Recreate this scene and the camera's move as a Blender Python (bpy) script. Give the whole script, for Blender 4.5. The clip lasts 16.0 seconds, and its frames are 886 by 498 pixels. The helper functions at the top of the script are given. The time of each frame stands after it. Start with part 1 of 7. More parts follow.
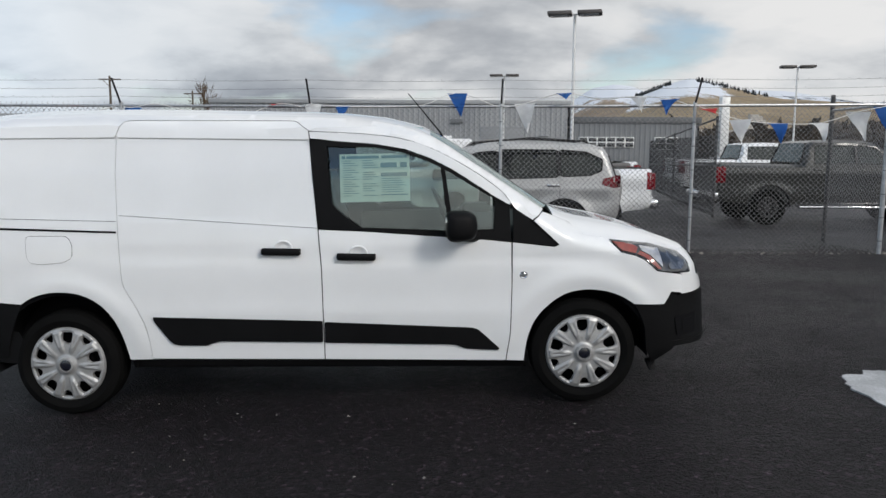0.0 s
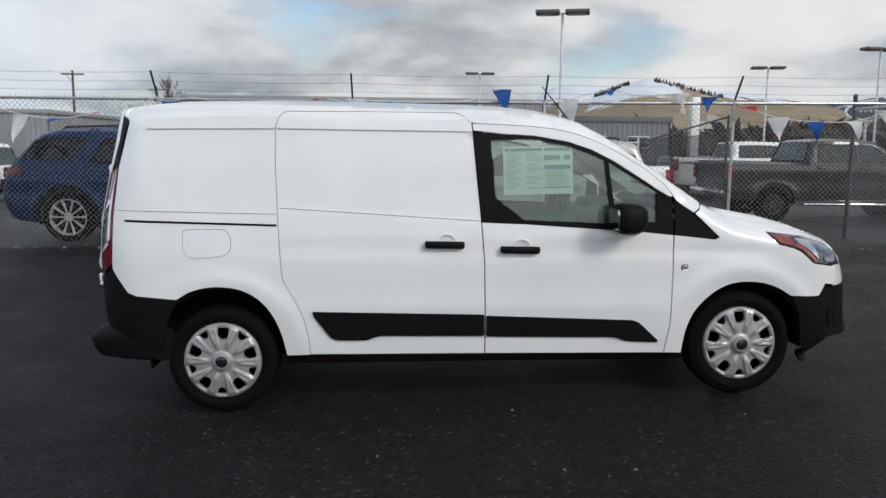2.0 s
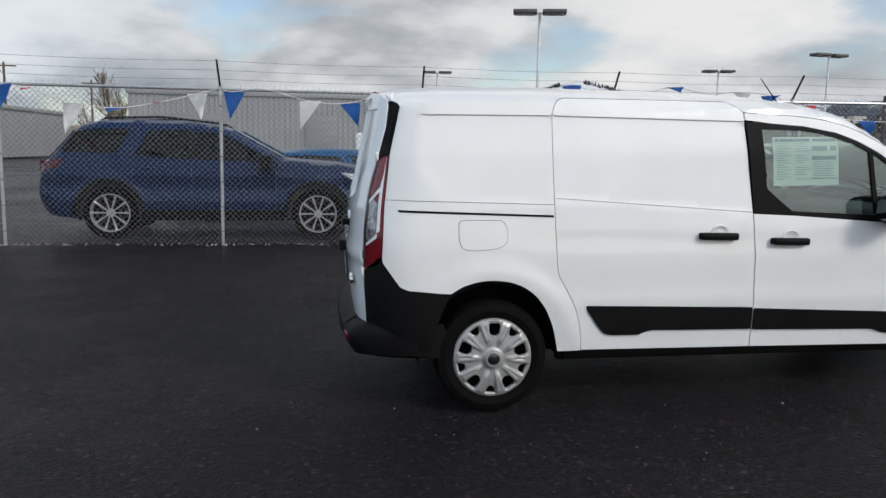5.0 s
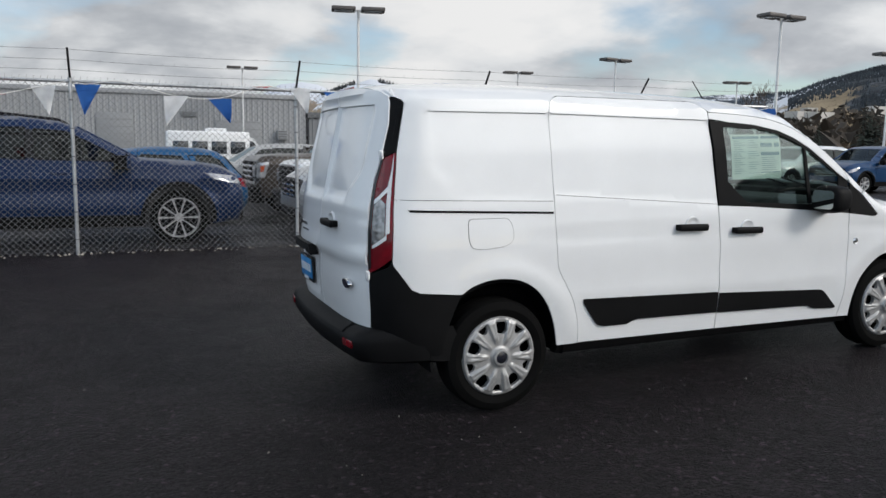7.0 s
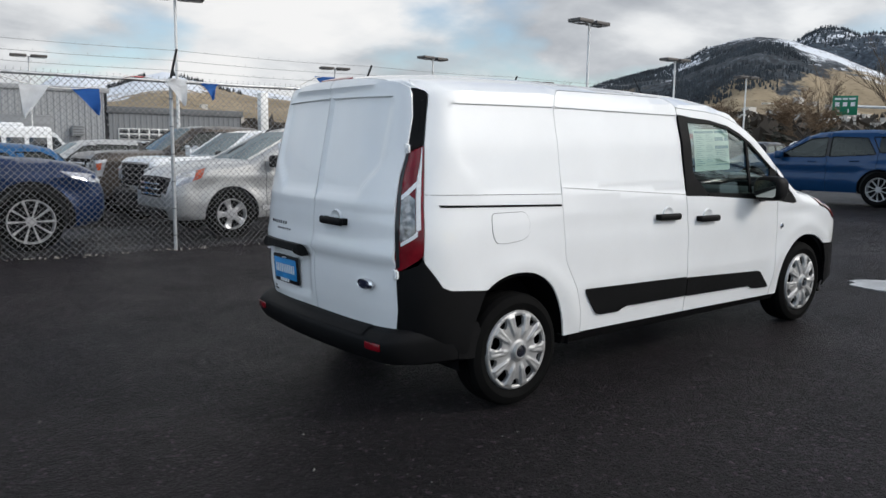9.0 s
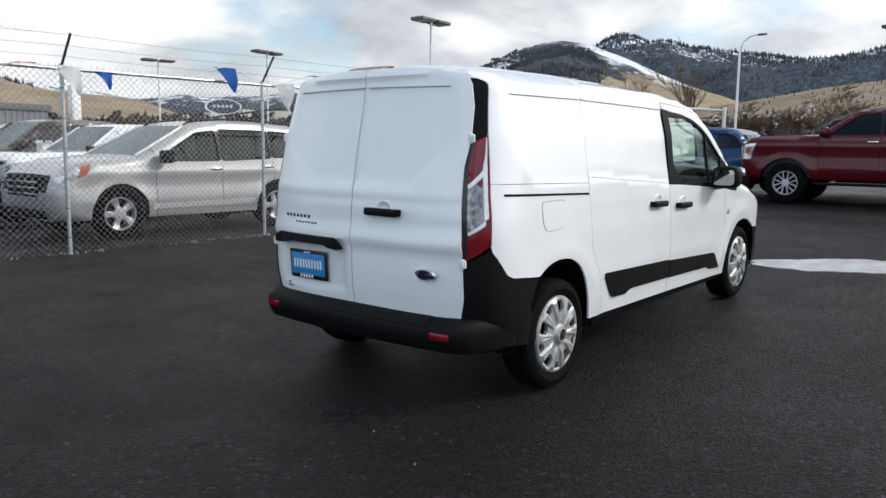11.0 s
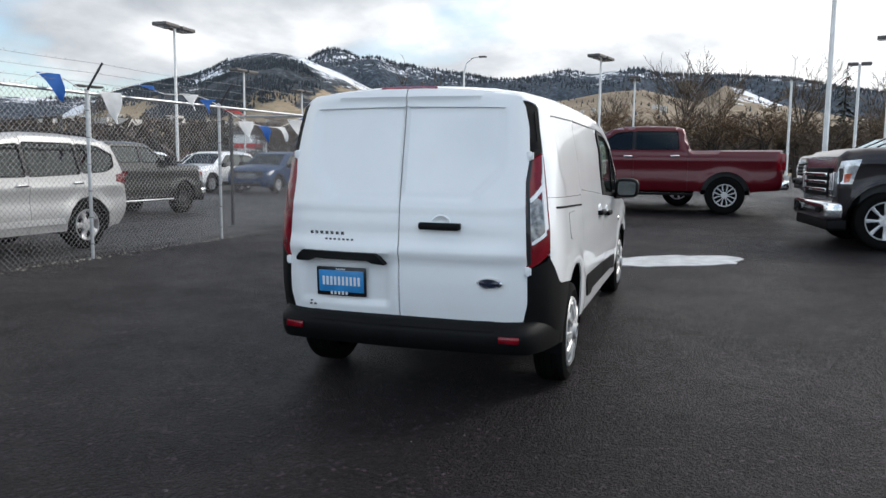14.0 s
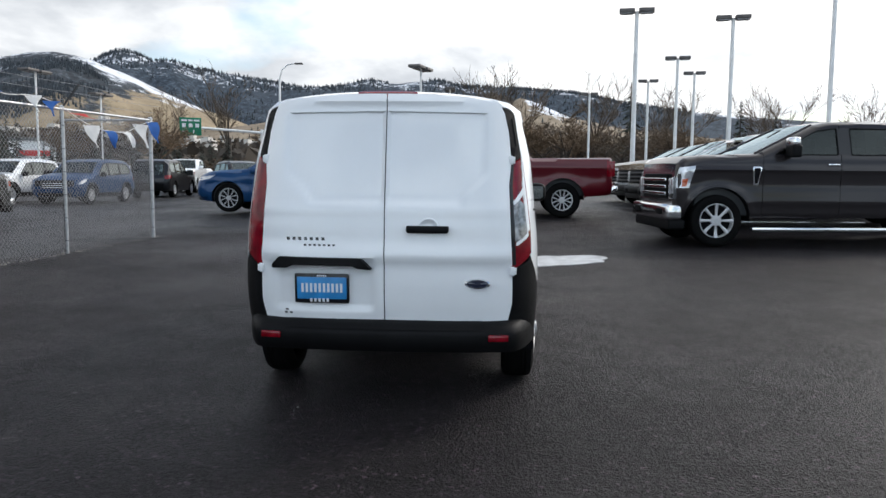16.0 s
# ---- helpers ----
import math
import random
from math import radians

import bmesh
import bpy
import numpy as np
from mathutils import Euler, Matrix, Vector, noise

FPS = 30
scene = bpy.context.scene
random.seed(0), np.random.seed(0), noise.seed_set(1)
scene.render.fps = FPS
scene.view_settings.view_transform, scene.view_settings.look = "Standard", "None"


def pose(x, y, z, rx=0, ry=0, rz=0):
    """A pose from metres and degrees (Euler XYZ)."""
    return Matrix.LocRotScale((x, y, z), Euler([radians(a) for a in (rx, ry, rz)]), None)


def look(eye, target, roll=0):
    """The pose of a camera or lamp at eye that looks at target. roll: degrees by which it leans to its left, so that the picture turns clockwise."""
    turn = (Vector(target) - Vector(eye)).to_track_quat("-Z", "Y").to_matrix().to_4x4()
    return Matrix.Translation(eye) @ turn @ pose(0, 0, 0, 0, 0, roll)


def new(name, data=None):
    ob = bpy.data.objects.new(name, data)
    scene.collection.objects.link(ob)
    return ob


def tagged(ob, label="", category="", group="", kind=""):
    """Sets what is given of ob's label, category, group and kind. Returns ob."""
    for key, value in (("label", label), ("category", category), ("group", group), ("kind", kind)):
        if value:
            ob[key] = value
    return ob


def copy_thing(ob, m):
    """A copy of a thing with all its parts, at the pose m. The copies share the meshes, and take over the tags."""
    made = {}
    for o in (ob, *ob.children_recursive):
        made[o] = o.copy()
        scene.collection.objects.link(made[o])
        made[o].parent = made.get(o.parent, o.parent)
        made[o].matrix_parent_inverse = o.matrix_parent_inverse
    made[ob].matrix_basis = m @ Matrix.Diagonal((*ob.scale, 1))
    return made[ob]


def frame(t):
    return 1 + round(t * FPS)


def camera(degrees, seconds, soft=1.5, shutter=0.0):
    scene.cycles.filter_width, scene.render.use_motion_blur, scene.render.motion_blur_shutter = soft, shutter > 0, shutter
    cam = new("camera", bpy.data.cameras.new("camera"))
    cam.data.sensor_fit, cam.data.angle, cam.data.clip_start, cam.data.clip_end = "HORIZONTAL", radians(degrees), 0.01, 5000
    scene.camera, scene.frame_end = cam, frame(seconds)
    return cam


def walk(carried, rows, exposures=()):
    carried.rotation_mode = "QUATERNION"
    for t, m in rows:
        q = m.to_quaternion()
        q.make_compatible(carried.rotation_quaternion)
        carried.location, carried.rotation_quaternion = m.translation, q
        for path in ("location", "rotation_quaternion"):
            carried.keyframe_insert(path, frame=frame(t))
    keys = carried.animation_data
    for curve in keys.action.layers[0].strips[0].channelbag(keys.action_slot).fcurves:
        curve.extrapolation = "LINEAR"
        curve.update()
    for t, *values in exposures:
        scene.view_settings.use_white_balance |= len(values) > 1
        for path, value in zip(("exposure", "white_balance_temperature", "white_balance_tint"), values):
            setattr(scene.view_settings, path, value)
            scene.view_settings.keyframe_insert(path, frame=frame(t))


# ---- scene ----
cam = camera(60.1, 16.0)
METRES, EYE, TILT, LEAN, TURN = 9.465, 1.581, 0.0, 0.0, -0.4
ROWS = [
    (0.0, 0.0, 0.0, 0.0, 0.04, -7.47, -0.3),
    (0.5, -0.0305, -0.0007, -0.001, -1.13, -7.47, -0.32),
    (1.0, -0.061, 0.0003, -0.0017, -2.0, -7.51, -0.36),
    (1.5, -0.0928, 0.0035, -0.003, -2.49, -7.54, -0.44),
    (2.0, -0.1253, 0.0052, -0.0046, -2.88, -7.57, -0.56),
    (2.5, -0.16, 0.0061, -0.009, -3.1, -7.54, -0.68),
    (3.0, -0.1923, 0.008, -0.0114, -3.29, -7.52, -0.8),
    (3.5, -0.2271, 0.0133, -0.0128, -3.56, -7.54, -0.88),
    (4.0, -0.2628, 0.0225, -0.013, -3.92, -7.59, -0.97),
    (6.5, -0.413, 0.0673, -0.0157, -18.99, -7.43, -0.93),
    (7.0, -0.4389, 0.0805, -0.016, -22.87, -7.46, -0.85),
    (7.5, -0.4641, 0.0955, -0.0179, -26.65, -7.45, -0.8),
    (8.0, -0.4894, 0.1116, -0.0173, -30.35, -7.48, -0.79),
    (8.5, -0.5135, 0.1306, -0.0192, -33.66, -7.49, -0.79),
    (9.0, -0.5377, 0.1494, -0.0195, -37.31, -7.5, -0.76),
    (11.5, -0.6547, 0.2609, -0.0258, -53.56, -7.45, -0.75),
    (12.0, -0.6761, 0.2855, -0.0255, -56.58, -7.31, -0.75),
    (12.5, -0.696, 0.3102, -0.0239, -59.92, -7.12, -0.72),
    (13.0, -0.7138, 0.3364, -0.0246, -63.63, -6.88, -0.69),
    (13.5, -0.7309, 0.3635, -0.024, -67.72, -6.63, -0.63),
    (14.0, -0.746, 0.3915, -0.0248, -71.38, -6.38, -0.62),
    (14.5, -0.7572, 0.4184, -0.0249, -74.89, -6.14, -0.61),
    (15.0, -0.7659, 0.4441, -0.0268, -78.76, -5.91, -0.55),
    (15.5, -0.7708, 0.4702, -0.0287, -82.76, -5.67, -0.47),
    (16.0, -0.7745, 0.4932, -0.0283, -85.7, -5.63, -0.46),
]
walk(cam, [(t, pose(0, 0, EYE, TILT, LEAN, TURN) @ pose(METRES * x, METRES * y, METRES * z, 90 + pitch, roll, yaw)) for t, x, y, z, yaw, pitch, roll in ROWS],
     exposures=[(0, .03), (8, .13), (11.5, .53), (16, .61)])

# ---- sky and sun ----
SUN_EL, SUN_AZ = radians(34), radians(138)   # azimuth clockwise from +y
world = bpy.data.worlds.new("sky")
scene.world = world
world.use_nodes = True
wn, wl = world.node_tree.nodes, world.node_tree.links
wn.clear()
sky = wn.new("ShaderNodeTexSky")
sky.sky_type, sky.sun_disc = "NISHITA", False
sky.sun_elevation, sky.sun_rotation = SUN_EL, SUN_AZ
sky.air_density, sky.dust_density = 1.0, 0.6
coord = wn.new("ShaderNodeTexCoord")
split = wn.new("ShaderNodeSeparateXYZ")
wl.new(coord.outputs["Generated"], split.inputs[0])


def wmath(op, a, b=None, clamp=False):
    n = wn.new("ShaderNodeMath")
    n.operation, n.use_clamp = op, clamp
    for i, v in enumerate((a, b)):
        if v is None:
            continue
        if isinstance(v, (int, float)):
            n.inputs[i].default_value = v
        else:
            wl.new(v, n.inputs[i])
    return n.outputs[0]


def wnoise(vec, scale, detail, rough=0.55, distort=0.0):
    n = wn.new("ShaderNodeTexNoise")
    n.inputs["Scale"].default_value, n.inputs["Detail"].default_value = scale, detail
    n.inputs["Roughness"].default_value, n.inputs["Distortion"].default_value = rough, distort
    wl.new(vec, n.inputs["Vector"])
    return n.outputs["Fac"]


def wramp(fac, stops):
    n = wn.new("ShaderNodeValToRGB")
    while len(n.color_ramp.elements) < len(stops):
        n.color_ramp.elements.new(0.5)
    for e, (p, c) in zip(n.color_ramp.elements, stops):
        e.position, e.color = p, (*c, 1)
    wl.new(fac, n.inputs[0])
    return n.outputs[0]


up = wmath("ADD", wmath("MAXIMUM", split.outputs[2], 0.0), 0.30)
flat = wn.new("ShaderNodeCombineXYZ")
wl.new(wmath("DIVIDE", split.outputs[0], up), flat.inputs[0])
wl.new(wmath("DIVIDE", split.outputs[1], up), flat.inputs[1])
wl.new(wmath("MULTIPLY", split.outputs[2], 1.5), flat.inputs[2])
puffs = wnoise(flat.outputs[0], 1.25, 8, 0.52, 0.12)
cover = wnoise(flat.outputs[0], 0.62, 5, 0.5)
shade = wnoise(flat.outputs[0], 1.7, 8, 0.52, 0.15)
mask = wramp(wmath("ADD", wmath("MULTIPLY", puffs, 0.6), wmath("MULTIPLY", cover, 0.45)), [(0.445, (0, 0, 0)), (0.52, (1, 1, 1))])
tone = wmath("ADD", wmath("MULTIPLY", shade, 0.62), wmath("MULTIPLY", puffs, 0.38))
cloud = wramp(tone, [(0.37, (0.40, 0.43, 0.48)), (0.455, (0.62, 0.65, 0.69)), (0.525, (0.92, 0.94, 0.96)), (0.60, (1.06, 1.06, 1.06))])
sun_dot = wn.new("ShaderNodeVectorMath")
sun_dot.operation = "DOT_PRODUCT"
wl.new(coord.outputs["Generated"], sun_dot.inputs[0])
sun_dot.inputs[1].default_value = (math.sin(SUN_AZ) * math.cos(SUN_EL), math.cos(SUN_AZ) * math.cos(SUN_EL), math.sin(SUN_EL))
glow = wmath("ADD", wmath("MULTIPLY", wmath("MAXIMUM", wmath("ADD", sun_dot.outputs["Value"], 0.3), 0.0), 0.12), 0.86)
halo = wmath("POWER", wmath("MAXIMUM", sun_dot.outputs["Value"], 0.0), 8.0)
glow = wmath("ADD", glow, wmath("MULTIPLY", halo, 1.3))
# sky toward -x, mostly out of view, is brightened to light the van's rear
glow = wmath("ADD", glow, wmath("MULTIPLY", wmath("MAXIMUM", wmath("SUBTRACT", wmath("MULTIPLY", split.outputs[0], -1.0), 0.4), 0.0), 1.15))
lit = wn.new("ShaderNodeVectorMath")
lit.operation = "SCALE"
wl.new(cloud, lit.inputs[0])
wl.new(glow, lit.inputs["Scale"])
# cooler tint toward -x, added so the light on the rear is bluer
cool = wn.new("ShaderNodeMix")
cool.data_type, cool.blend_type = "RGBA", "MULTIPLY"
wl.new(wmath("MULTIPLY", wmath("SUBTRACT", wmath("MULTIPLY", split.outputs[0], -1.0), 0.1), 1.6, True), cool.inputs["Factor"])
wl.new(lit.outputs[0], cool.inputs["A"])
cool.inputs["B"].default_value = (0.86, 0.98, 1.10, 1)
cloud = cool.outputs["Result"]
blue = wn.new("ShaderNodeMix")
blue.data_type, blue.blend_type = "RGBA", "MULTIPLY"
blue.inputs["Factor"].default_value = 1.0
wl.new(sky.outputs[0], blue.inputs["A"])
blue.inputs["B"].default_value = (0.14, 0.14, 0.14, 1)
mixed = wn.new("ShaderNodeMix")
mixed.data_type = "RGBA"
wl.new(mask, mixed.inputs["Factor"])
wl.new(blue.outputs["Result"], mixed.inputs["A"])
wl.new(cloud, mixed.inputs["B"])
back = wn.new("ShaderNodeBackground")
back.inputs["Strength"].default_value = 0.85
wl.new(mixed.outputs["Result"], back.inputs["Color"])
wout = wn.new("ShaderNodeOutputWorld")
wl.new(back.outputs[0], wout.inputs[0])

sun = new("sun", bpy.data.lights.new("sun", "SUN"))
sun.data.energy, sun.data.angle, sun.data.color = 1.45, radians(14), (1.0, 0.95, 0.88)
sun_from = Vector((math.sin(SUN_AZ) * math.cos(SUN_EL), math.cos(SUN_AZ) * math.cos(SUN_EL), math.sin(SUN_EL)))
sun.matrix_world = look(sun_from * 50, (0, 0, 0))

from mathutils import geometry


# ---- materials ----
def material(name, col, rough=0.5, metal=0.0, coat=0.0, var=0.0, scale=6.0, bump=0.0, bscale=60.0, fine=0.0, spec=0.5, rvar=0.0, rnd=0.0):
    """Principled with two scales of variation: broad tone (var, scale) and grain (fine, bscale); rnd: tone by object."""
    m = bpy.data.materials.new(name)
    m.use_nodes = True
    n, l = m.node_tree.nodes, m.node_tree.links
    p = n["Principled BSDF"]
    p.inputs["Base Color"].default_value = (*col, 1)
    p.inputs["Roughness"].default_value, p.inputs["Metallic"].default_value = rough, metal
    p.inputs["Coat Weight"].default_value, p.inputs["Coat Roughness"].default_value = coat, 0.04
    p.inputs["Specular IOR Level"].default_value = spec
    tc = n.new("ShaderNodeTexCoord")

    def tex(sc, detail):
        t = n.new("ShaderNodeTexNoise")
        t.inputs["Scale"].default_value, t.inputs["Detail"].default_value = sc, detail
        l.new(tc.outputs["Object"], t.inputs["Vector"])
        return t.outputs["Fac"]

    if var or fine or rnd:
        total = None
        srcs = [(tex(scale, 5), var), (tex(bscale, 3), fine)]
        if rnd:
            srcs.append((n.new("ShaderNodeObjectInfo").outputs["Random"], rnd))
        for src, amount in srcs:
            if not amount:
                continue
            mr = n.new("ShaderNodeMapRange")
            lo = 0.0 if src.node.type == "OBJECT_INFO" else 0.25
            mr.inputs["From Min"].default_value, mr.inputs["From Max"].default_value = lo, 1 - lo
            mr.inputs["To Min"].default_value, mr.inputs["To Max"].default_value = 1 - amount, 1 + amount
            l.new(src, mr.inputs["Value"])
            if total is None:
                total = mr.outputs[0]
            else:
                mm = n.new("ShaderNodeMath")
                mm.operation = "MULTIPLY"
                l.new(total, mm.inputs[0])
                l.new(mr.outputs[0], mm.inputs[1])
                total = mm.outputs[0]
        mx = n.new("ShaderNodeVectorMath")
        mx.operation = "SCALE"
        mx.inputs[0].default_value = col
        l.new(total, mx.inputs["Scale"])
        l.new(mx.outputs[0], p.inputs["Base Color"])
    if rvar:
        mr = n.new("ShaderNodeMapRange")
        mr.inputs["From Min"].default_value, mr.inputs["From Max"].default_value = 0.3, 0.7
        mr.inputs["To Min"].default_value, mr.inputs["To Max"].default_value = rough - rvar, rough + rvar
        l.new(tex(scale * 0.6, 4), mr.inputs["Value"])
        l.new(mr.outputs[0], p.inputs["Roughness"])
    if bump:
        b = n.new("ShaderNodeBump")
        b.inputs["Strength"].default_value, b.inputs["Distance"].default_value = bump, 0.01
        l.new(tex(bscale, 4), b.inputs["Height"])
        l.new(b.outputs[0], p.inputs["Normal"])
    return m


def glass_material(name, tint, dark, ior=1.5, gloss=(0.92, 1.0, 0.97)):
    """Thin car glass: tinted see-through with a glossy skin."""
    m = bpy.data.materials.new(name)
    m.use_nodes = True
    n, l = m.node_tree.nodes, m.node_tree.links
    n.clear()
    out = n.new("ShaderNodeOutputMaterial")
    tr, gl, mx, fr = n.new("ShaderNodeBsdfTransparent"), n.new("ShaderNodeBsdfGlossy"), n.new("ShaderNodeMixShader"), n.new("ShaderNodeLayerWeight")
    tr.inputs["Color"].default_value = (*(c * dark for c in tint), 1)
    gl.inputs["Roughness"].default_value = 0.02
    gl.inputs["Color"].default_value = (*gloss, 1)
    fr.inputs["Blend"].default_value = 0.5
    pw, rg = n.new("ShaderNodeMath"), n.new("ShaderNodeMapRange")
    pw.operation = "POWER"
    pw.inputs[1].default_value = 4.0
    rg.inputs["To Min"].default_value = ((ior - 1) / (ior + 1)) ** 2
    l.new(fr.outputs["Facing"], pw.inputs[0])
    l.new(pw.outputs[0], rg.inputs["Value"])
    l.new(rg.outputs[0], mx.inputs[0])
    l.new(tr.outputs[0], mx.inputs[1])
    l.new(gl.outputs[0], mx.inputs[2])
    l.new(mx.outputs[0], out.inputs[0])
    return m


def paint(name, col, metal=0.0, rough=0.34, coat=0.5):
    return material(name, col, rough, metal, coat=coat, spec=0.5 if coat == 1.0 else 0.15, var=0.03, scale=3.0, fine=0.02, bscale=250.0)


M_WHITE = paint("white_paint", (0.80, 0.81, 0.82), coat=1.0)
M_BLUE = paint("blue_paint", (0.002, 0.019, 0.075), 0.2)
M_TEAL = paint("teal_paint", (0.006, 0.085, 0.22), 0.25)
M_NAVY = paint("bright_blue_paint", (0.006, 0.042, 0.12), 0.2)
M_SILVER = paint("silver_paint", (0.47, 0.47, 0.465), 0.25, 0.38)
M_GREY = paint("grey_paint", (0.026, 0.0222, 0.0235), 0.4)
M_STONE = paint("stone_paint", (0.036, 0.037, 0.035), 0.4)
M_BRONZE = paint("bronze_paint", (0.060, 0.050, 0.042), 0.4)
M_RED = paint("red_paint", (0.078, 0.0014, 0.006), 0.1)
M_BLACK = paint("black_paint", (0.012, 0.012, 0.014), 0.2)
M_PLASTIC = material("black_plastic", (0.0055, 0.0055, 0.006), 0.55, var=0.25, scale=5, bump=0.12, bscale=450, spec=0.11)
M_GAP = material("dark_gap", (0.005, 0.005, 0.006), 0.8, spec=0.1)
M_RUBBER = material("rubber", (0.005, 0.005, 0.005), 0.8, var=0.2, scale=9, bump=0.15, bscale=160, spec=0.06)
M_ALU = material("wheel_silver", (0.52, 0.52, 0.53), 0.33, 0.40, var=0.06, scale=14)
M_CHROME = material("chrome", (0.75, 0.75, 0.76), 0.12, 1.0)
M_GLASS = glass_material("clear_glass", (0.80, 0.94, 0.88), 0.80, 2.1)
M_TINT = glass_material("tinted_glass", (0.9, 0.95, 1.0), 0.10)
M_LAMP = material("lamp_lens", (0.55, 0.56, 0.58), 0.08, 0.5, coat=1.0, var=0.35, scale=22)
M_REDLENS = material("red_lens", (0.165, 0.0012, 0.007), 0.14, coat=0.4, var=0.45, scale=16, spec=0.25)
M_TAILDARK = material("dark_red_lens", (.07, .002, .004), .15, coat=.5, var=.4, scale=16)
M_AMBER = material("amber_lens", (0.42, 0.07, 0.02), 0.15, coat=1.0, var=0.15, scale=30)
M_TRIM = material("interior_trim", (0.03, 0.032, 0.034), 0.7, var=0.15, scale=7)
M_CLOTH = material("seat_cloth", (0.07, 0.073, 0.075), 0.9, var=0.15, scale=12, bump=0.2, bscale=220)
M_GALV = material("galvanised_steel", (0.50, 0.51, 0.52), 0.42, 0.7, var=0.18, scale=14, fine=0.08, bscale=120)
M_WIRE = material("fence_wire", (0.23, 0.23, 0.24), 0.42, 0.5, var=0.15, scale=9)
M_DARKSTEEL = material("dark_steel", (0.06, 0.06, 0.062), 0.55, 0.5, var=0.2, scale=9)
M_POLE = material("pole_paint", (0.75, 0.75, 0.74), 0.5, 0.2, var=0.1, scale=3)
M_LAMPHEAD = material("lamp_head_bronze", (0.11, 0.10, 0.095), 0.5, 0.3, var=0.1, scale=4)


# ---- building blocks ----
def mesh_of(bm, name, mats, smooth=0.6):
    bmesh.ops.recalc_face_normals(bm, faces=bm.faces[:])
    me = bpy.data.meshes.new(name)
    bm.to_mesh(me)
    bm.free()
    for m in mats if isinstance(mats, (list, tuple)) else [mats]:
        me.materials.append(m)
    if smooth:
        me.shade_smooth()
        me.set_sharp_from_angle(angle=smooth)
    return me


def part(name, bm, mat, parent=None, label="", smooth=0.6, at=None):
    """One mesh object (from a bmesh or a ready mesh) under a thing or a part."""
    me = bm if isinstance(bm, bpy.types.Mesh) else mesh_of(bm, name, mat, smooth)
    ob = new(name, me)
    if parent is not None:
        ob.parent = parent
    if at is not None:
        ob.matrix_basis = at
    if label:
        ob["label"] = label
    return ob


def thing(name, m, label, category, group="", kind=""):
    ob = new(name)
    ob.empty_display_size = 0.2
    ob.matrix_basis = m
    return tagged(ob, label, category, group, kind)


def add_box(bm, x0, x1, y0, y1, z0, z1, bevel=0.0, seg=2, m=None):
    r = bmesh.ops.create_cube(bm, size=1)
    vs = r["verts"]
    for v in vs:
        v.co = Vector((x0 + (v.co.x + 0.5) * (x1 - x0), y0 + (v.co.y + 0.5) * (y1 - y0), z0 + (v.co.z + 0.5) * (z1 - z0)))
    if m is not None:
        for v in vs:
            v.co = m @ v.co
    if bevel:
        es = list({e for v in vs for e in v.link_edges})
        bmesh.ops.bevel(bm, geom=es, offset=bevel, segments=seg, profile=0.5, affect="EDGES")
    return bm


def add_tube(bm, pts, radii, n=8, cap=True):
    """A tube through the points; radii: one number or one a point."""
    pts = [Vector(p) for p in pts]
    if isinstance(radii, (int, float)):
        radii = [radii] * len(pts)
    rings, side = [], None
    for i, p in enumerate(pts):
        d = (pts[min(i + 1, len(pts) - 1)] - pts[max(i - 1, 0)]).normalized()
        if side is None:
            side = d.orthogonal().normalized()
        side = (side - d * side.dot(d)).normalized()
        other = d.cross(side)
        rings.append([bm.verts.new(p + (side * math.cos(a) + other * math.sin(a)) * radii[i]) for a in (2 * math.pi * k / n for k in range(n))])
    for a, b in zip(rings, rings[1:]):
        for k in range(n):
            bm.faces.new((a[k], a[(k + 1) % n], b[(k + 1) % n], b[k]))
    if cap:
        bm.faces.new(rings[0][::-1])
        bm.faces.new(rings[-1])
    return bm


def add_lathe(bm, prof, n=48, axis="y"):
    """Turns a profile of (radius, along) about the y axis."""
    rings = []
    for r, a in prof:
        rings.append([bm.verts.new((r * math.cos(t), a, r * math.sin(t))) for t in (2 * math.pi * k / n for k in range(n))])
    for a, b in zip(rings, rings[1:]):
        for k in range(n):
            bm.faces.new((a[k], a[(k + 1) % n], b[(k + 1) % n], b[k]))
    return bm


def rounded(pts, r=0.02, n=4, keep=()):
    """Rounds the corners of a 2D outline."""
    out, N = [], len(pts)
    for i, p in enumerate(pts):
        a, b, c = Vector(pts[i - 1]), Vector(p), Vector(pts[(i + 1) % N])
        if i in keep:
            out.append(tuple(b))
            continue
        d = min(r, (a - b).length * 0.45, (c - b).length * 0.45)
        p0, p1 = b + (a - b).normalized() * d, b + (c - b).normalized() * d
        for k in range(n + 1):
            t = k / n
            out.append(tuple(p0 * (1 - t) ** 2 + b * 2 * t * (1 - t) + p1 * t * t))
    return out


def inside(p, poly):
    x, y, hit = p[0], p[1], False
    for (x0, y0), (x1, y1) in zip(poly, poly[1:] + poly[:1]):
        if (y0 > y) != (y1 > y) and x < (x1 - x0) * (y - y0) / (y1 - y0) + x0:
            hit = not hit
    return hit


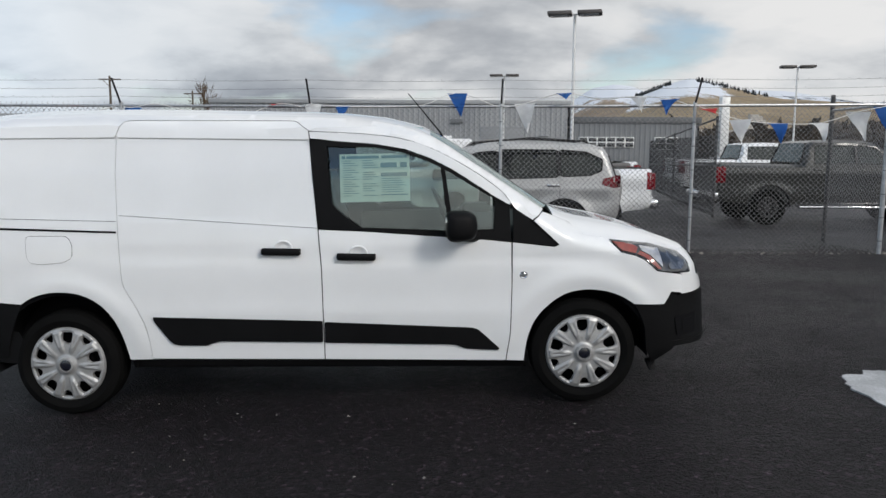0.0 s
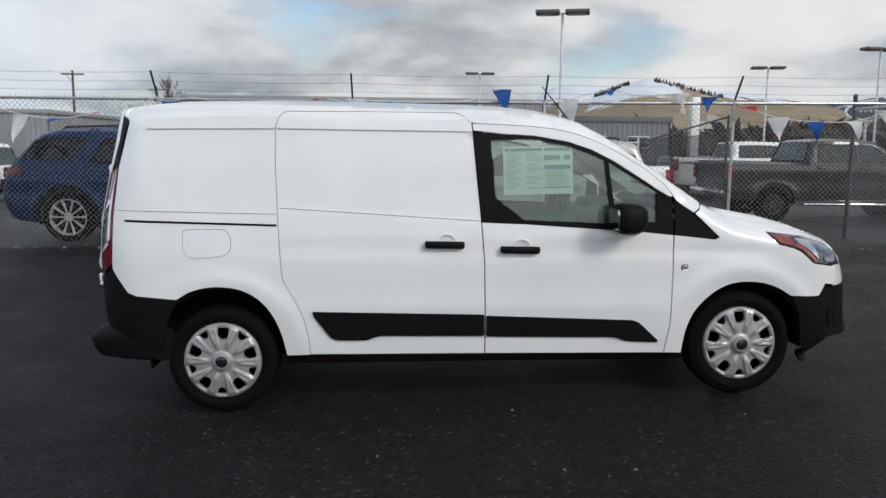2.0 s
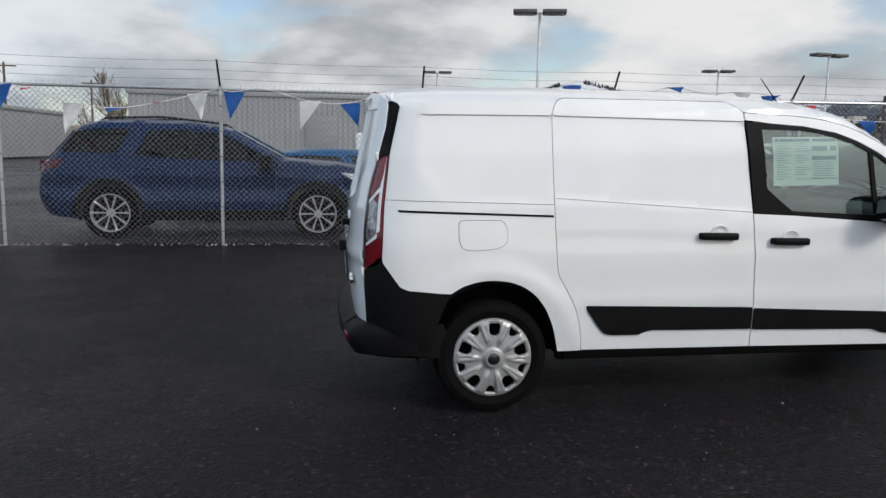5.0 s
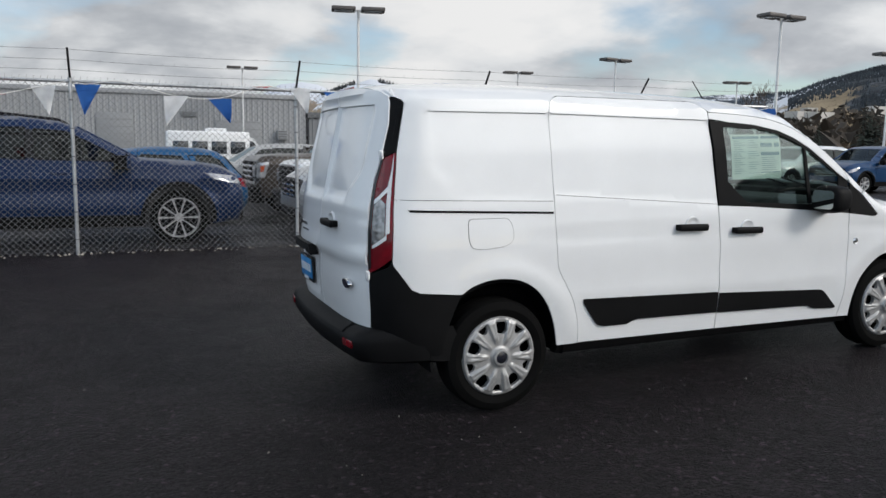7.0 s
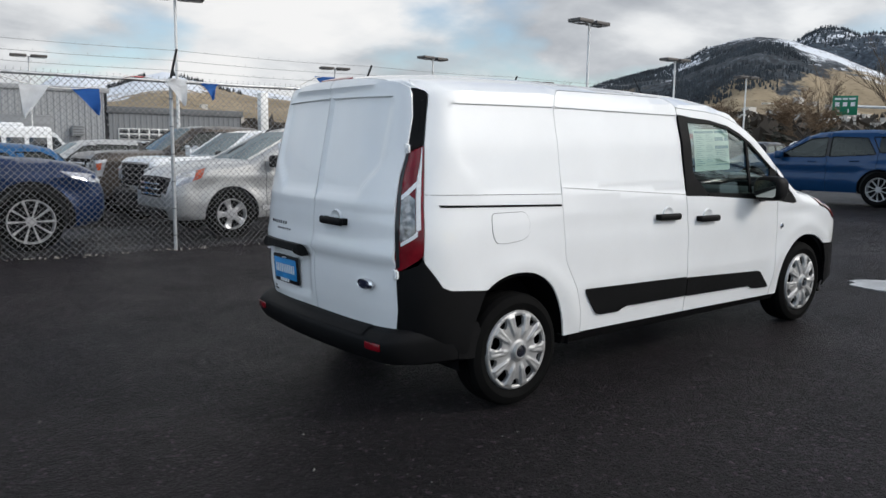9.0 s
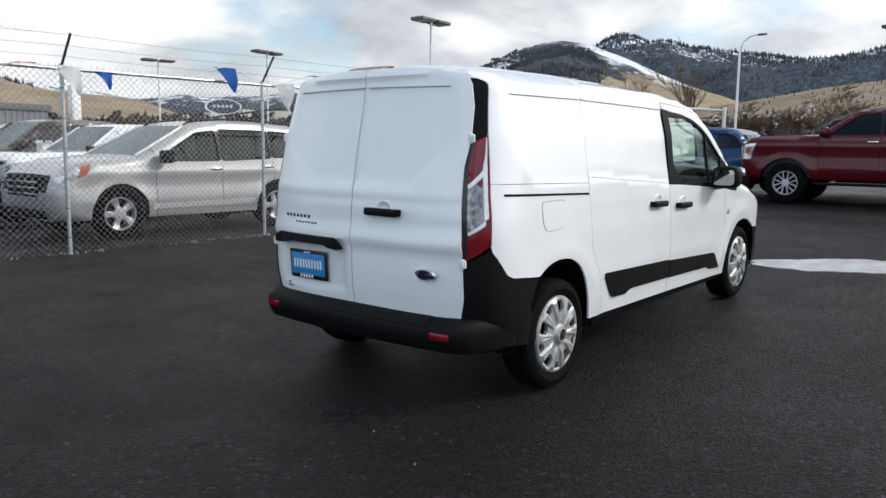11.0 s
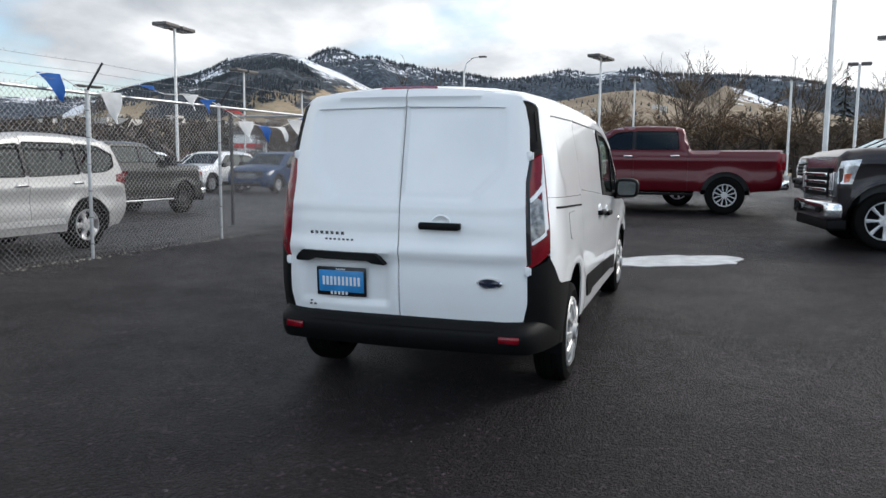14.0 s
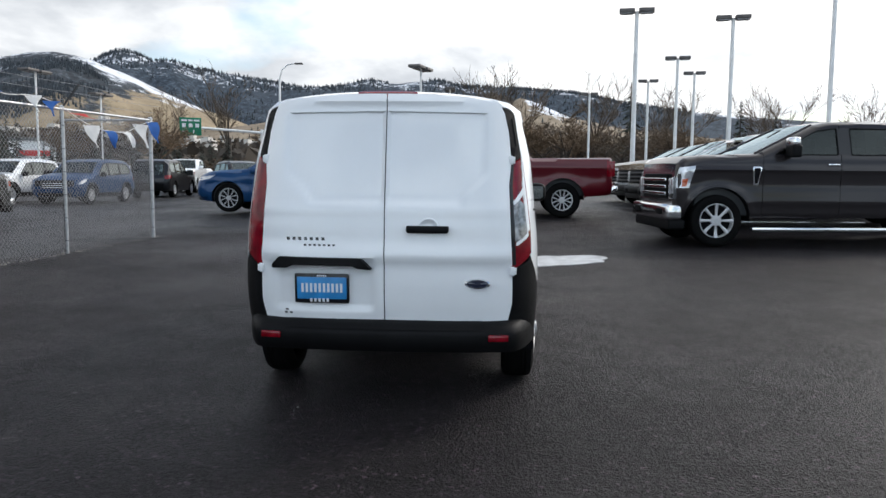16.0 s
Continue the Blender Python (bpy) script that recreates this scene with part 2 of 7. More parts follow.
def sheet(outline, step, cuts=(), holes=()):
    """A flat triangulated outline in (u, v) with a grid of inner points, rows of points along cut lines (point, normal), and holes."""
    su, sv = step if isinstance(step, tuple) else (step, step)
    pts, edges, loops = [], [], []
    for ring in [outline, *holes]:
        clean = []
        for p in ring:
            p = (float(p[0]), float(p[1]))
            if not clean or (Vector(p) - Vector(clean[-1])).length > 1e-4:
                clean.append(p)
        if (Vector(clean[0]) - Vector(clean[-1])).length < 1e-4:
            clean.pop()
        dense = []
        for p, q in zip(clean, clean[1:] + clean[:1]):
            n = max(1, int(max(abs(q[0] - p[0]) / su, abs(q[1] - p[1]) / sv) + .5))
            dense += [(p[0] + (q[0] - p[0]) * k / n, p[1] + (q[1] - p[1]) * k / n) for k in range(n)]
        base = len(pts)
        pts += dense
        edges += [(base + k, base + (k + 1) % len(dense)) for k in range(len(dense))]
        loops.append(dense)
    rim = np.array(pts)

    def free(p, gap):
        d = (rim - p) / (su, sv)
        return (d * d).sum(1).min() > gap * gap and inside(p, loops[0]) and not any(inside(p, h) for h in loops[1:])

    lo, hi = rim.min(0), rim.max(0)
    lines = []
    for p, nrm in cuts:
        w = Vector((-nrm[1], nrm[0])).normalized()
        lines.append((Vector(p), Vector(nrm).normalized()))
        for k in np.arange(-3, 3, .02):
            q = Vector(p) + w * float(k)
            if lo[0] < q.x < hi[0] and lo[1] < q.y < hi[1] and free((q.x, q.y), .12):
                pts.append((q.x, q.y))
    for u in np.arange(math.floor(lo[0] / su) * su, hi[0], su):
        for v in np.arange(math.floor(lo[1] / sv) * sv, hi[1], sv):
            if free((u, v), .45) and all(abs((Vector((u, v)) - p).dot(nn)) > .008 for p, nn in lines):
                pts.append((float(u), float(v)))
    vs, _, fs, *_ = geometry.delaunay_2d_cdt([Vector(p) for p in pts], edges, [], 1, 1e-6)
    bm = bmesh.new()
    bv = [bm.verts.new((v.x, v.y, 0)) for v in vs]
    for f in fs:
        c = sum((vs[i] for i in f), Vector((0, 0))) / len(f)
        if inside(c, loops[0]) and not any(inside(c, h) for h in loops[1:]):
            bm.faces.new([bv[i] for i in f])
    bmesh.ops.delete(bm, geom=[v for v in bm.verts if not v.link_faces], context="VERTS")
    return bm


def wrap(bm, place, inward, depth=0.012):
    """Lays a flat sheet onto a surface, place(u, v), and turns its rim inward by depth."""
    for v in bm.verts:
        v.co = Vector(place(v.co.x, v.co.y))
    rim = [e for e in bm.edges if e.is_boundary]
    if depth:
        r = bmesh.ops.extrude_edge_only(bm, edges=rim)
        for g in r["geom"]:
            if isinstance(g, bmesh.types.BMVert):
                g.co += Vector(inward) * depth
    return bm


def mirrored(me, name):
    """The mesh on the other side of the middle plane."""
    m2 = me.copy()
    m2.transform(Matrix.Diagonal((1, -1, 1, 1)))
    m2.flip_normals()
    return m2


def smoothstep(a, b, x):
    t = min(1.0, max(0.0, (x - a) / (b - a)))
    return t * t * (3 - 2 * t)


def ground_z(x, y):
    """The yard falls gently toward -x near the van and is level beyond the fence."""
    near = 0.032 + 0.0285 * min(max(x, -9.0), 7.0) + 0.012 * min(max(x - 7.0, 0.0), 6.0)
    far = 0.075 + 0.003 * min(max(x, -10.0), 20.0) - 0.042 * smoothstep(11.3, 12.1, y) - 0.19 * smoothstep(13.8, 17.5, y) * (1 - smoothstep(10.5, 17.0, x))
    w = smoothstep(6.5, 11.0, y) * (1 - 0.5 * smoothstep(6, 14, x) * (1 - smoothstep(11, 16, y)))
    dip = 0.055 * smoothstep(4.2, 5.6, x) * (1 - smoothstep(8.0, 9.5, x)) * (1 - smoothstep(2.0, 4.0, y))
    return near * (1 - w) + far * w - dip


# ---- wheels ----
WHEELS = {}


def tyre_mesh(R, w, rim):
    key = ("tyre", R, w, rim)
    if key not in WHEELS:
        bm = bmesh.new()
        h = w / 2
        prof = [(rim - 0.01, h * 0.6), (rim, h * 0.82), (rim + 0.01, h * 0.9), (rim + (R - rim) * 0.45, h * 1.0), (R - 0.03, h * 0.93), (R - 0.012, h * 0.84), (R - 0.003, h * 0.66)]
        for k, s in enumerate((0.5, 0.22, -0.22, -0.5)):
            prof += [(R, h * (s + 0.03)), (R - 0.008, h * (s + 0.025)), (R - 0.008, h * (s - 0.025)), (R, h * (s - 0.03))]
        prof += [(r, -a) for r, a in prof[6::-1]]
        add_lathe(bm, prof, 56)
        WHEELS[key] = mesh_of(bm, "wheel", M_RUBBER, 0.5)
    return WHEELS[key]


def spoke_mesh(R, n, hub, duty=0.42, twin=False, dish=0.03, rim_w=0.012, mat=None):
    """Alloy rim: a ring, a hub and n raised spokes, facing +y; open between them."""
    key = ("rim", R, n, hub, duty, twin, mat.name if mat else "")
    if key not in WHEELS:
        bm = bmesh.new()
        add_lathe(bm, [(R, -0.10), (R, 0.0), (R - 0.004, 0.008), (R - rim_w, 0.008), (R - rim_w - 0.006, -0.004), (R - rim_w - 0.01, -0.10)], 48)
        add_lathe(bm, [(0.0005, 0.0), (hub * 0.42, 0.002), (hub * 0.46, -0.006), (hub, -0.008), (hub + 0.004, -0.05)], 32)
        for k in range(n):
            base = 2 * math.pi * k / n
            for s in ((-1, 1) if twin else (0,)):
                secs = []
                for t in (0.0, 0.35, 0.7, 1.0):
                    r = hub * 0.8 + (R - rim_w - hub * 0.8) * t
                    ang = base + s * (0.10 + 0.10 * t) * 2 * math.pi / n * 1.4
                    half_w = duty * math.pi * (hub + (R - hub) * 0.45 * t) / n * (0.5 if twin else 1.0) * 0.9
                    y = -0.006 - dish * 0.35 * math.sin(t * math.pi) + 0.01 * t
                    c, q = Vector((math.cos(ang), 0, math.sin(ang))), Vector((-math.sin(ang), 0, math.cos(ang)))
                    secs.append([bm.verts.new(c * r + q * dq + Vector((0, y + dy, 0))) for dq, dy in ((-half_w, -0.03), (-half_w, -0.004), (-half_w * 0.6, 0.0), (half_w * 0.6, 0.0), (half_w, -0.004), (half_w, -0.03))])
                for a, b in zip(secs, secs[1:]):
                    for i in range(5):
                        bm.faces.new((a[i], a[i + 1], b[i + 1], b[i]))
        WHEELS[key] = mesh_of(bm, "rim", mat or M_ALU, 0.5)
    return WHEELS[key]


def drum_mesh(R):
    key = ("drum", R)
    if key not in WHEELS:
        bm = bmesh.new()
        add_lathe(bm, [(0.0005, -0.055), (R * 0.62, -0.055), (R * 0.64, -0.075), (R * 0.98, -0.085)], 32)
        WHEELS[key] = mesh_of(bm, "brake_drum", M_GAP, 0.5)
    return WHEELS[key]


def add_wheel(parent, x, y, R, w, rim, spoke, side, z=None):
    """A tyre with its rim; side -1 faces -y."""
    t = part("wheel", tyre_mesh(R, w, rim), None, parent, "black rubber tyre", at=pose(x, y, R if z is None else z, 0, 0, 180 if side < 0 else 0))
    part("rim", spoke, None, t, at=pose(0, w / 2 - 0.018, 0))
    part("brake_drum", drum_mesh(rim), None, t, at=pose(0, w / 2 - 0.018, 0))
    return t


# ---- the form of a vehicle ----
class Form:
    """A body from its side silhouette; half(x, z) is its half width there."""

    def __init__(self, sil, widths):
        self.A = np.array([(*p, 2.0) if len(p) == 4 else p for p in sil], float)
        self.zt, self.wt = widths

    def half(self, x, z):
        A = self.A
        p = np.array([x, z])
        a = A[:, :2]
        d = np.roll(a, -1, 0) - a
        t = np.clip(((p - a) * d).sum(1) / (d * d).sum(1), 0, 1)
        q = a + d * t[:, None]
        dist = np.hypot(p[0] - q[:, 0], p[1] - q[:, 1])
        ab = A[:, 2:] * (1 - t[:, None]) + np.roll(A[:, 2:], -1, 0) * t[:, None]
        u = np.clip(1 - dist / ab[:, 0], 0, 1)
        drop = (ab[:, 1] * (1 - (1 - u ** ab[:, 2]) ** (1 / ab[:, 2]))).max()
        return max(0.0, float(np.interp(z, self.zt, self.wt)) - drop)

    def crossings(self, k, value):
        """Where the silhouette crosses x = value (k = 0: gives z) or z = value (k = 1: gives x)."""
        A, out = self.A[:, :2], []
        for p, q in zip(A, np.roll(A, -1, 0)):
            if (p[k] - value) * (q[k] - value) <= 0 and p[k] != q[k]:
                t = (value - p[k]) / (q[k] - p[k])
                out.append(p[1 - k] + t * (q[1 - k] - p[1 - k]))
        return out

    def top(self, x, y):
        hi = max(self.crossings(0, x), default=1.0)
        lo = hi - 0.35
        if self.half(x, hi) >= abs(y):
            return hi
        for _ in range(22):
            mid = (hi + lo) / 2
            lo, hi = (mid, hi) if self.half(x, mid) > abs(y) else (lo, mid)
        return lo

    def end(self, y, z, front):
        xs = self.crossings(1, z)
        out = (max if front else min)(xs)
        inn = out - 0.7 if front else out + 0.7
        if self.half(out, z) >= abs(y):
            return out
        for _ in range(22):
            mid = (out + inn) / 2
            inn, out = (mid, out) if self.half(mid, z) > abs(y) else (inn, mid)
        return inn

# ---- the white cargo van ----
VAN = Form([(-.598, 1.797, .12, .68), (-.56, 1.81, .12, .69), (-.45, 1.822, .12, .70), (-.25, 1.833, .12, .70), (.27, 1.83, .12, .70), (.79, 1.813, .12, .70), (1.32, 1.79, .12, .70),
            (1.68, 1.772, .12, .68), (1.93, 1.738, .11, .66), (2.146, 1.68, .10, .64), (2.31, 1.592, .10, .62), (2.584, 1.40, .10, .60), (2.976, 1.125, .12, .56),
            (3.07, 1.088, .14, .5), (3.365, 1.027, .15, .48), (3.55, .975, .18, .48), (3.7, .918, .26, .5), (3.79, .88, .32, .52), (3.87, .81, .40, .55), (3.92, .683, .46, .55),
            (3.93, .6, .48, .55), (3.94, .44, .48, .55), (3.935, .36, .44, .5), (3.87, .31, .2, .3), (3.5, .2, .05, .05), (2.7, .2, .05, .04), (.4, .25, .05, .04),
            (-.4, .29, .08, .06), (-.66, .31, .3, .3), (-.72, .36, .48, .85, 3.6), (-.75, .45, .54, .88, 4.1), (-.77, .595, .54, .89, 4.1), (-.775, .7, .54, .89, 4.1), (-.77, .83, .54, .89, 4.1),
            (-.755, 1.05, .52, .88, 4.2), (-.73, 1.2, .52, .86, 4.3), (-.682, 1.42, .52, .84, 4.3), (-.641, 1.6, .52, .81, 4.3), (-.618, 1.72, .50, .78, 4.2), (-.616, 1.77, .45, .76, 3.6)],
           ([0, .2, .3, .45, .6, .8, .9, 1.0, 1.07, 1.42, 1.66, 1.75, 1.84], [.85, .862, .872, .885, .892, .893, .890, .882, .874, .842, .79, .765, .745]))
VAN_AT = pose(-2.20, 5.345, -0.01, 0, -1.68, 0)
van = thing("cargo_van", VAN_AT, "white cargo van with black plastic trim parked on dark asphalt", "van")
RISE = 0.012      # rim depth of body panels


def ramp(x, pts):
    return float(np.interp(x, [p[0] for p in pts], [p[1] for p in pts]))


def upper_line(x):
    return ramp(x, [(-.34, 1.648), (.355, 1.637), (1.486, 1.597)])


def lower_line(x):
    return ramp(x, [(-.576, 1.191), (.354, 1.148)]) if x < .355 else ramp(x, [(.358, 1.183), (1.536, 1.079)])


def side_relief(x, z):
    r = 0.0
    if x < 1.53:    # sunk load-bay panels between the two lines
        left = smoothstep(-.40 + .10 * smoothstep(1.36, 1.22, z), -.34 + .14 * smoothstep(1.36, 1.22, z), x)
        soft = 0.012 if x < .355 else 0.006
        r -= 0.010 * left * (.35 + .65 * smoothstep(lower_line(x), lower_line(x) + .25, z)) * smoothstep(lower_line(x) - 0.003, lower_line(x) + soft, z) * (1 - smoothstep(upper_line(x) - 0.007, upper_line(x) - 0.001, z))
    r += 0.0075 * math.exp(-((z - .60 + .02 * x) / .045) ** 2) * smoothstep(.3, .6, x) * (1 - smoothstep(2.5, 2.75, x))
    crease = .955 - .028 * x
    r += -0.006 * math.exp(-((z - crease) / .03) ** 2) * smoothstep(.1, .5, x) * (1 - smoothstep(3.0, 3.4, x))
    for cx, cz in ((0.0, .30), (3.09, .28)):
        d = math.hypot(x - cx, z - cz)
        r += 0.012 * math.exp(-((d - .47) / .055) ** 2) * smoothstep(.28, .4, z)
    return r


def on_side(off=0.0, relief=True):
    return lambda x, z: (x, -(VAN.half(x, z) + off + (side_relief(x, z) if relief else 0.0)), z)


def side_part(name, outline, mat, parent=van, off=0.0, step=.045, cuts=(), depth=RISE, relief=True, label="", both=True, r=0.0):
    """A piece of the flank, and its twin on the far flank."""
    bm = wrap(sheet(rounded(outline, r) if r else outline, step, cuts), on_side(off, relief), (0, 1, 0), depth)
    ob = part(name, bm, mat, parent, label)
    if both:
        part(name, mirrored(ob.data, name), None, parent, label)
    return ob


def inset(outline, d):
    """Shrinks an outline by d."""
    N, out = len(outline), []
    area = sum(outline[i - 1][0] * outline[i][1] - outline[i][0] * outline[i - 1][1] for i in range(N))
    sgn = 1 if area > 0 else -1
    for i in range(N):
        a, b, c = Vector(outline[i - 1]), Vector(outline[i]), Vector(outline[(i + 1) % N])
        u, w = (b - a).normalized(), (c - b).normalized()
        n1, n2 = Vector((-u.y, u.x)) * sgn, Vector((-w.y, w.x)) * sgn
        m = (n1 + n2)
        m = m / max(0.35, m.length_squared / 2) if m.length > 1e-6 else n1
        out.append(tuple(b + m * d))
    return out


def smooth_curve(pts, n=4):
    """Catmull-Rom through the points."""
    out = []
    P = [Vector(p) for p in (pts[0], *pts, pts[-1])]
    for a, b, c, d in zip(P, P[1:], P[2:], P[3:]):
        for k in range(n):
            t = k / n
            out.append(tuple(.5 * ((2 * b) + (c - a) * t + (2 * a - 5 * b + 4 * c - d) * t * t + (3 * b - a - 3 * c + d) * t ** 3)))
    return out + [tuple(pts[-1])]


ARCH_R = [(-.234, .674), (-.161, .715), (-.064, .738), (.032, .738), (.127, .719), (.22, .666), (.295, .577), (.346, .457), (.375, .318)]
ARCH_R = smooth_curve(ARCH_R)
SLIDE_REAR = [(.509, .317), (.498, .452), (.466, .572), (.414, .68), (.371, .767), (.362, .872), (.354, 1.097), (.350, 1.419), (.355, 1.647)]
SLIDE_REAR = smooth_curve(SLIDE_REAR)
SLIDE_TOP = [(.374, 1.700), (.400, 1.726), (.435, 1.735), (1.386, 1.712), (1.416, 1.704), (1.487, 1.650)]
SEAM_B = [(1.492, 1.60), (1.529, 1.073), (1.542, .838), (1.541, .502), (1.537, .288)]
DOOR_TOP = [(1.487, 1.646), (1.654, 1.636), (1.82, 1.623), (1.987, 1.600), (2.154, 1.553), (2.319, 1.473), (2.485, 1.370), (2.598, 1.284), (2.638, 1.241), (2.668, 1.197)]
DOOR_TOP = smooth_curve(DOOR_TOP)
SEAM_A = [(2.665, .971), (2.662, .704), (2.649, .43), (2.622, .253)]
ARCH_F = [(2.73, .248), (2.753, .391), (2.801, .505), (2.884, .595), (2.985, .657), (3.104, .677), (3.224, .663), (3.311, .63), (3.385, .583)]
ARCH_F = smooth_curve(ARCH_F)
ROOF_EDGE = [(x, max(VAN.crossings(0, x)) - .042) for x in np.linspace(-.50, 2.2, 28)]
SCREEN_EDGE = [(2.33, 1.525), (2.55, 1.372), (2.75, 1.232), (2.87, 1.150)]
LINE_CUTS = []
for x0, x1, f in ((-.34, .355, upper_line), (.355, 1.5, upper_line), (-.58, .354, lower_line), (.358, 1.536, lower_line)):
    d = Vector((x1 - x0, f(x1 - .001) - f(x0 + .001)))
    for o in (-.0075, -.0005) if f is upper_line else (-.0035, .0065):
        LINE_CUTS.append(((x0, f(x0 + .001) + o), (-d.y, d.x)))

# flank: quarter, roof rail and windscreen pillar in one pressing
DOOR_RIM = [(.69, .492), (.712, .50), (.733, .575), (.732, .79), (.722, .95), (.704, 1.28), (.712, 1.36), (.716, 1.42), (.70, 1.58), (.674, 1.69), (.655, 1.728)]
DOOR_RIM += [(y, VAN.top(-.53, y) - .016) for y in (.60, .55, .45, .35, .25, .12)]


def rim_y(z):
    """Half width of the rear doors at height z."""
    return ramp(z, [(p[1], p[0]) for p in DOOR_RIM[:11]])


def corner_in(z):
    """How far round the corner the lamps reach."""
    return VAN.end(rim_y(z) + (.007 if z < 1.71 else .004), z, False) - .004


quarter = [(-.52, 1.765), (corner_in(1.74), 1.745), (corner_in(1.724), 1.726), (-.515, 1.722), (-.490, 1.708), (-.480, 1.688), (-.502, 1.60), (-.543, 1.435), (-.581, 1.155), (-.601, .873), (-.598, .850), (-.511, .719), (-.464, .698)] + ARCH_R
quarter += SLIDE_REAR + SLIDE_TOP + DOOR_TOP[1:] + [(2.69, 1.165), (2.789, 1.099)] + SCREEN_EDGE[::-1] + ROOF_EDGE[::-1]
side_part("quarter_panel", quarter, M_WHITE, cuts=LINE_CUTS[:2] + LINE_CUTS[4:6], label="white pressed-steel flank and roof rail")
slide_door = side_part("sliding_door", inset(SLIDE_REAR + SLIDE_TOP + SEAM_B, .0034), M_WHITE, cuts=LINE_CUTS[2:4] + LINE_CUTS[6:8], label="white sliding load door")
FRAME_LOW = [(2.666, .971), (2.497, .992), (1.793, 1.056), (1.529, 1.073)]
FRAME_TOP = [(1.492, 1.60), (1.569, 1.592), (1.652, 1.58), (1.852, 1.563), (2.051, 1.525), (2.184, 1.476), (2.315, 1.407), (2.446, 1.321), (2.56, 1.243), (2.648, 1.190)]
fdoor_low = [(1.529, 1.073), (1.542, .838), (1.541, .502), (1.537, .288)] + SEAM_A[::-1] + FRAME_LOW[1:3]
front_door = side_part("front_door", inset(fdoor_low, .0032), M_WHITE, label="white front door")
front_top = DOOR_TOP + FRAME_TOP[::-1]
side_part("door_header", inset(front_top, .0035), M_WHITE, front_door, both=False)
fender = ARCH_F + [(3.57, .573), (3.601, .619), (3.616, .645), (3.70, .628), (3.69, .745), (3.522, .779), (3.445, .849), (3.394, .874), (3.307, .897), (3.239, .972), (3.20, .986), (3.092, 1.004), (3.06, 1.033), (3.03, 1.07), (2.90, 1.125), (2.857, 1.14), (2.795, 1.093)]
fender += [(2.941, .950), (2.917, .938), (2.668, .971)] + SEAM_A[1:]
side_part("fender", inset(fender, .0026), M_WHITE, step=.028, label="white front fender")

# window frame, glass and pillar trims of the front door
glass_out = [(1.600, 1.553), (1.885, 1.541), (2.051, 1.505), (2.266, 1.424), (2.560, 1.232), (2.556, 1.05), (2.298, 1.047), (1.790, 1.072), (1.645, 1.190), (1.620, 1.218)]
side_part("pillar_trim", inset([(1.492, 1.60), (1.60, 1.588), (1.596, 1.553), (1.616, 1.22), (1.645, 1.188), (1.79, 1.068), (1.76, 1.058), (1.529, 1.073)], .004), M_PLASTIC, front_door, relief=False, off=.002, label="matt black door pillar trim")
side_part("window_frame", FRAME_TOP[1:] + [(2.60, 1.19), (2.565, 1.23), (2.446, 1.300), (2.315, 1.386), (2.184, 1.454), (2.051, 1.505), (1.885, 1.541), (1.600, 1.553)], M_PLASTIC, front_door, relief=False, off=.001)
side_part("window_sill", [(1.775, 1.079), (2.298, 1.047), (2.56, 1.05), (2.57, 1.22), (2.655, 1.183), (2.662, .975), (2.497, .996), (1.79, 1.058)], M_PLASTIC, front_door, relief=False, off=.001)
win = side_part("window", glass_out, M_GLASS, front_door, relief=False, off=-.012, depth=0, label="clear greenish side window")
side_part("window_divider", [(2.255, 1.44), (2.280, 1.425), (2.325, 1.05), (2.295, 1.05)], M_PLASTIC, front_door, relief=False, off=-.002)
side_part("mirror_sail", inset([(2.672, 1.187), (2.805, 1.072), (2.941, .947), (2.917, .938), (2.671, .971)], .003), M_PLASTIC, relief=False, off=.003, r=.01, label="black plastic corner trim")

# dark inner shell behind the gaps
shell_low = [(-.60, .34), (-.60, 1.05), (-.57, 1.30), (-.50, 1.60), (-.44, 1.70), (1.40, 1.72), (1.55, 1.60), (1.60, 1.09), (2.66, .97), (2.90, .95), (3.05, 1.02), (3.3, .94), (3.6, .86), (3.7, .5), (3.46, .45)]
shell_low += [(3.09 + .395 * math.cos(a), .28 + .395 * math.sin(a)) for a in np.linspace(.35, math.pi - .1, 12)] + [(2.64, .25), (.45, .27)] + [(.0 + .42 * math.cos(a), .30 + .42 * math.sin(a)) for a in np.linspace(.1, math.pi - .3, 12)] + [(-.47, .36)]
side_part("inner_shell", shell_low, M_GAP, off=-.022, relief=False, depth=0, step=.12)


# roof, windscreen, bonnet
def roof_place(x, y):
    z = VAN.top(x, y) - .0015 - .003 * smoothstep(-.49, -.52, x)
    rib = sum(math.exp(-((abs(y) - c) / .02) ** 2) for c in (.18, .42)) * smoothstep(-.3, -.2, x) * (1 - smoothstep(1.5, 1.6, x))
    return (x, y, z + .004 * rib)


edge = [(x, VAN.half(x, max(VAN.crossings(0, x)) - .07) - .001) for x in (-.575, -.555, -.53)] + [(x, VAN.half(x, z) - .001) for x, z in ROOF_EDGE]
part("roof", wrap(sheet([(x, -y) for x, y in edge] + edge[::-1], (.06, .035)), roof_place, (0, 0, -1), .03), M_WHITE, van, "white ribbed steel roof")


def screen_place(y, z):
    return (VAN.end(y, z, True) - .004, y, z)


def up_front(z, d=.0):
    """Half width of the screen opening at height z."""
    x = max(VAN.crossings(1, z))
    return VAN.half(x - .080, z) - d


zs = np.linspace(1.155, 1.66, 9)
part("windscreen", wrap(sheet([(-up_front(z), z) for z in zs] + [(up_front(z), z) for z in zs[::-1]], .06), screen_place, (-1, 0, 0), 0), M_GLASS, van, "clear raked windscreen")


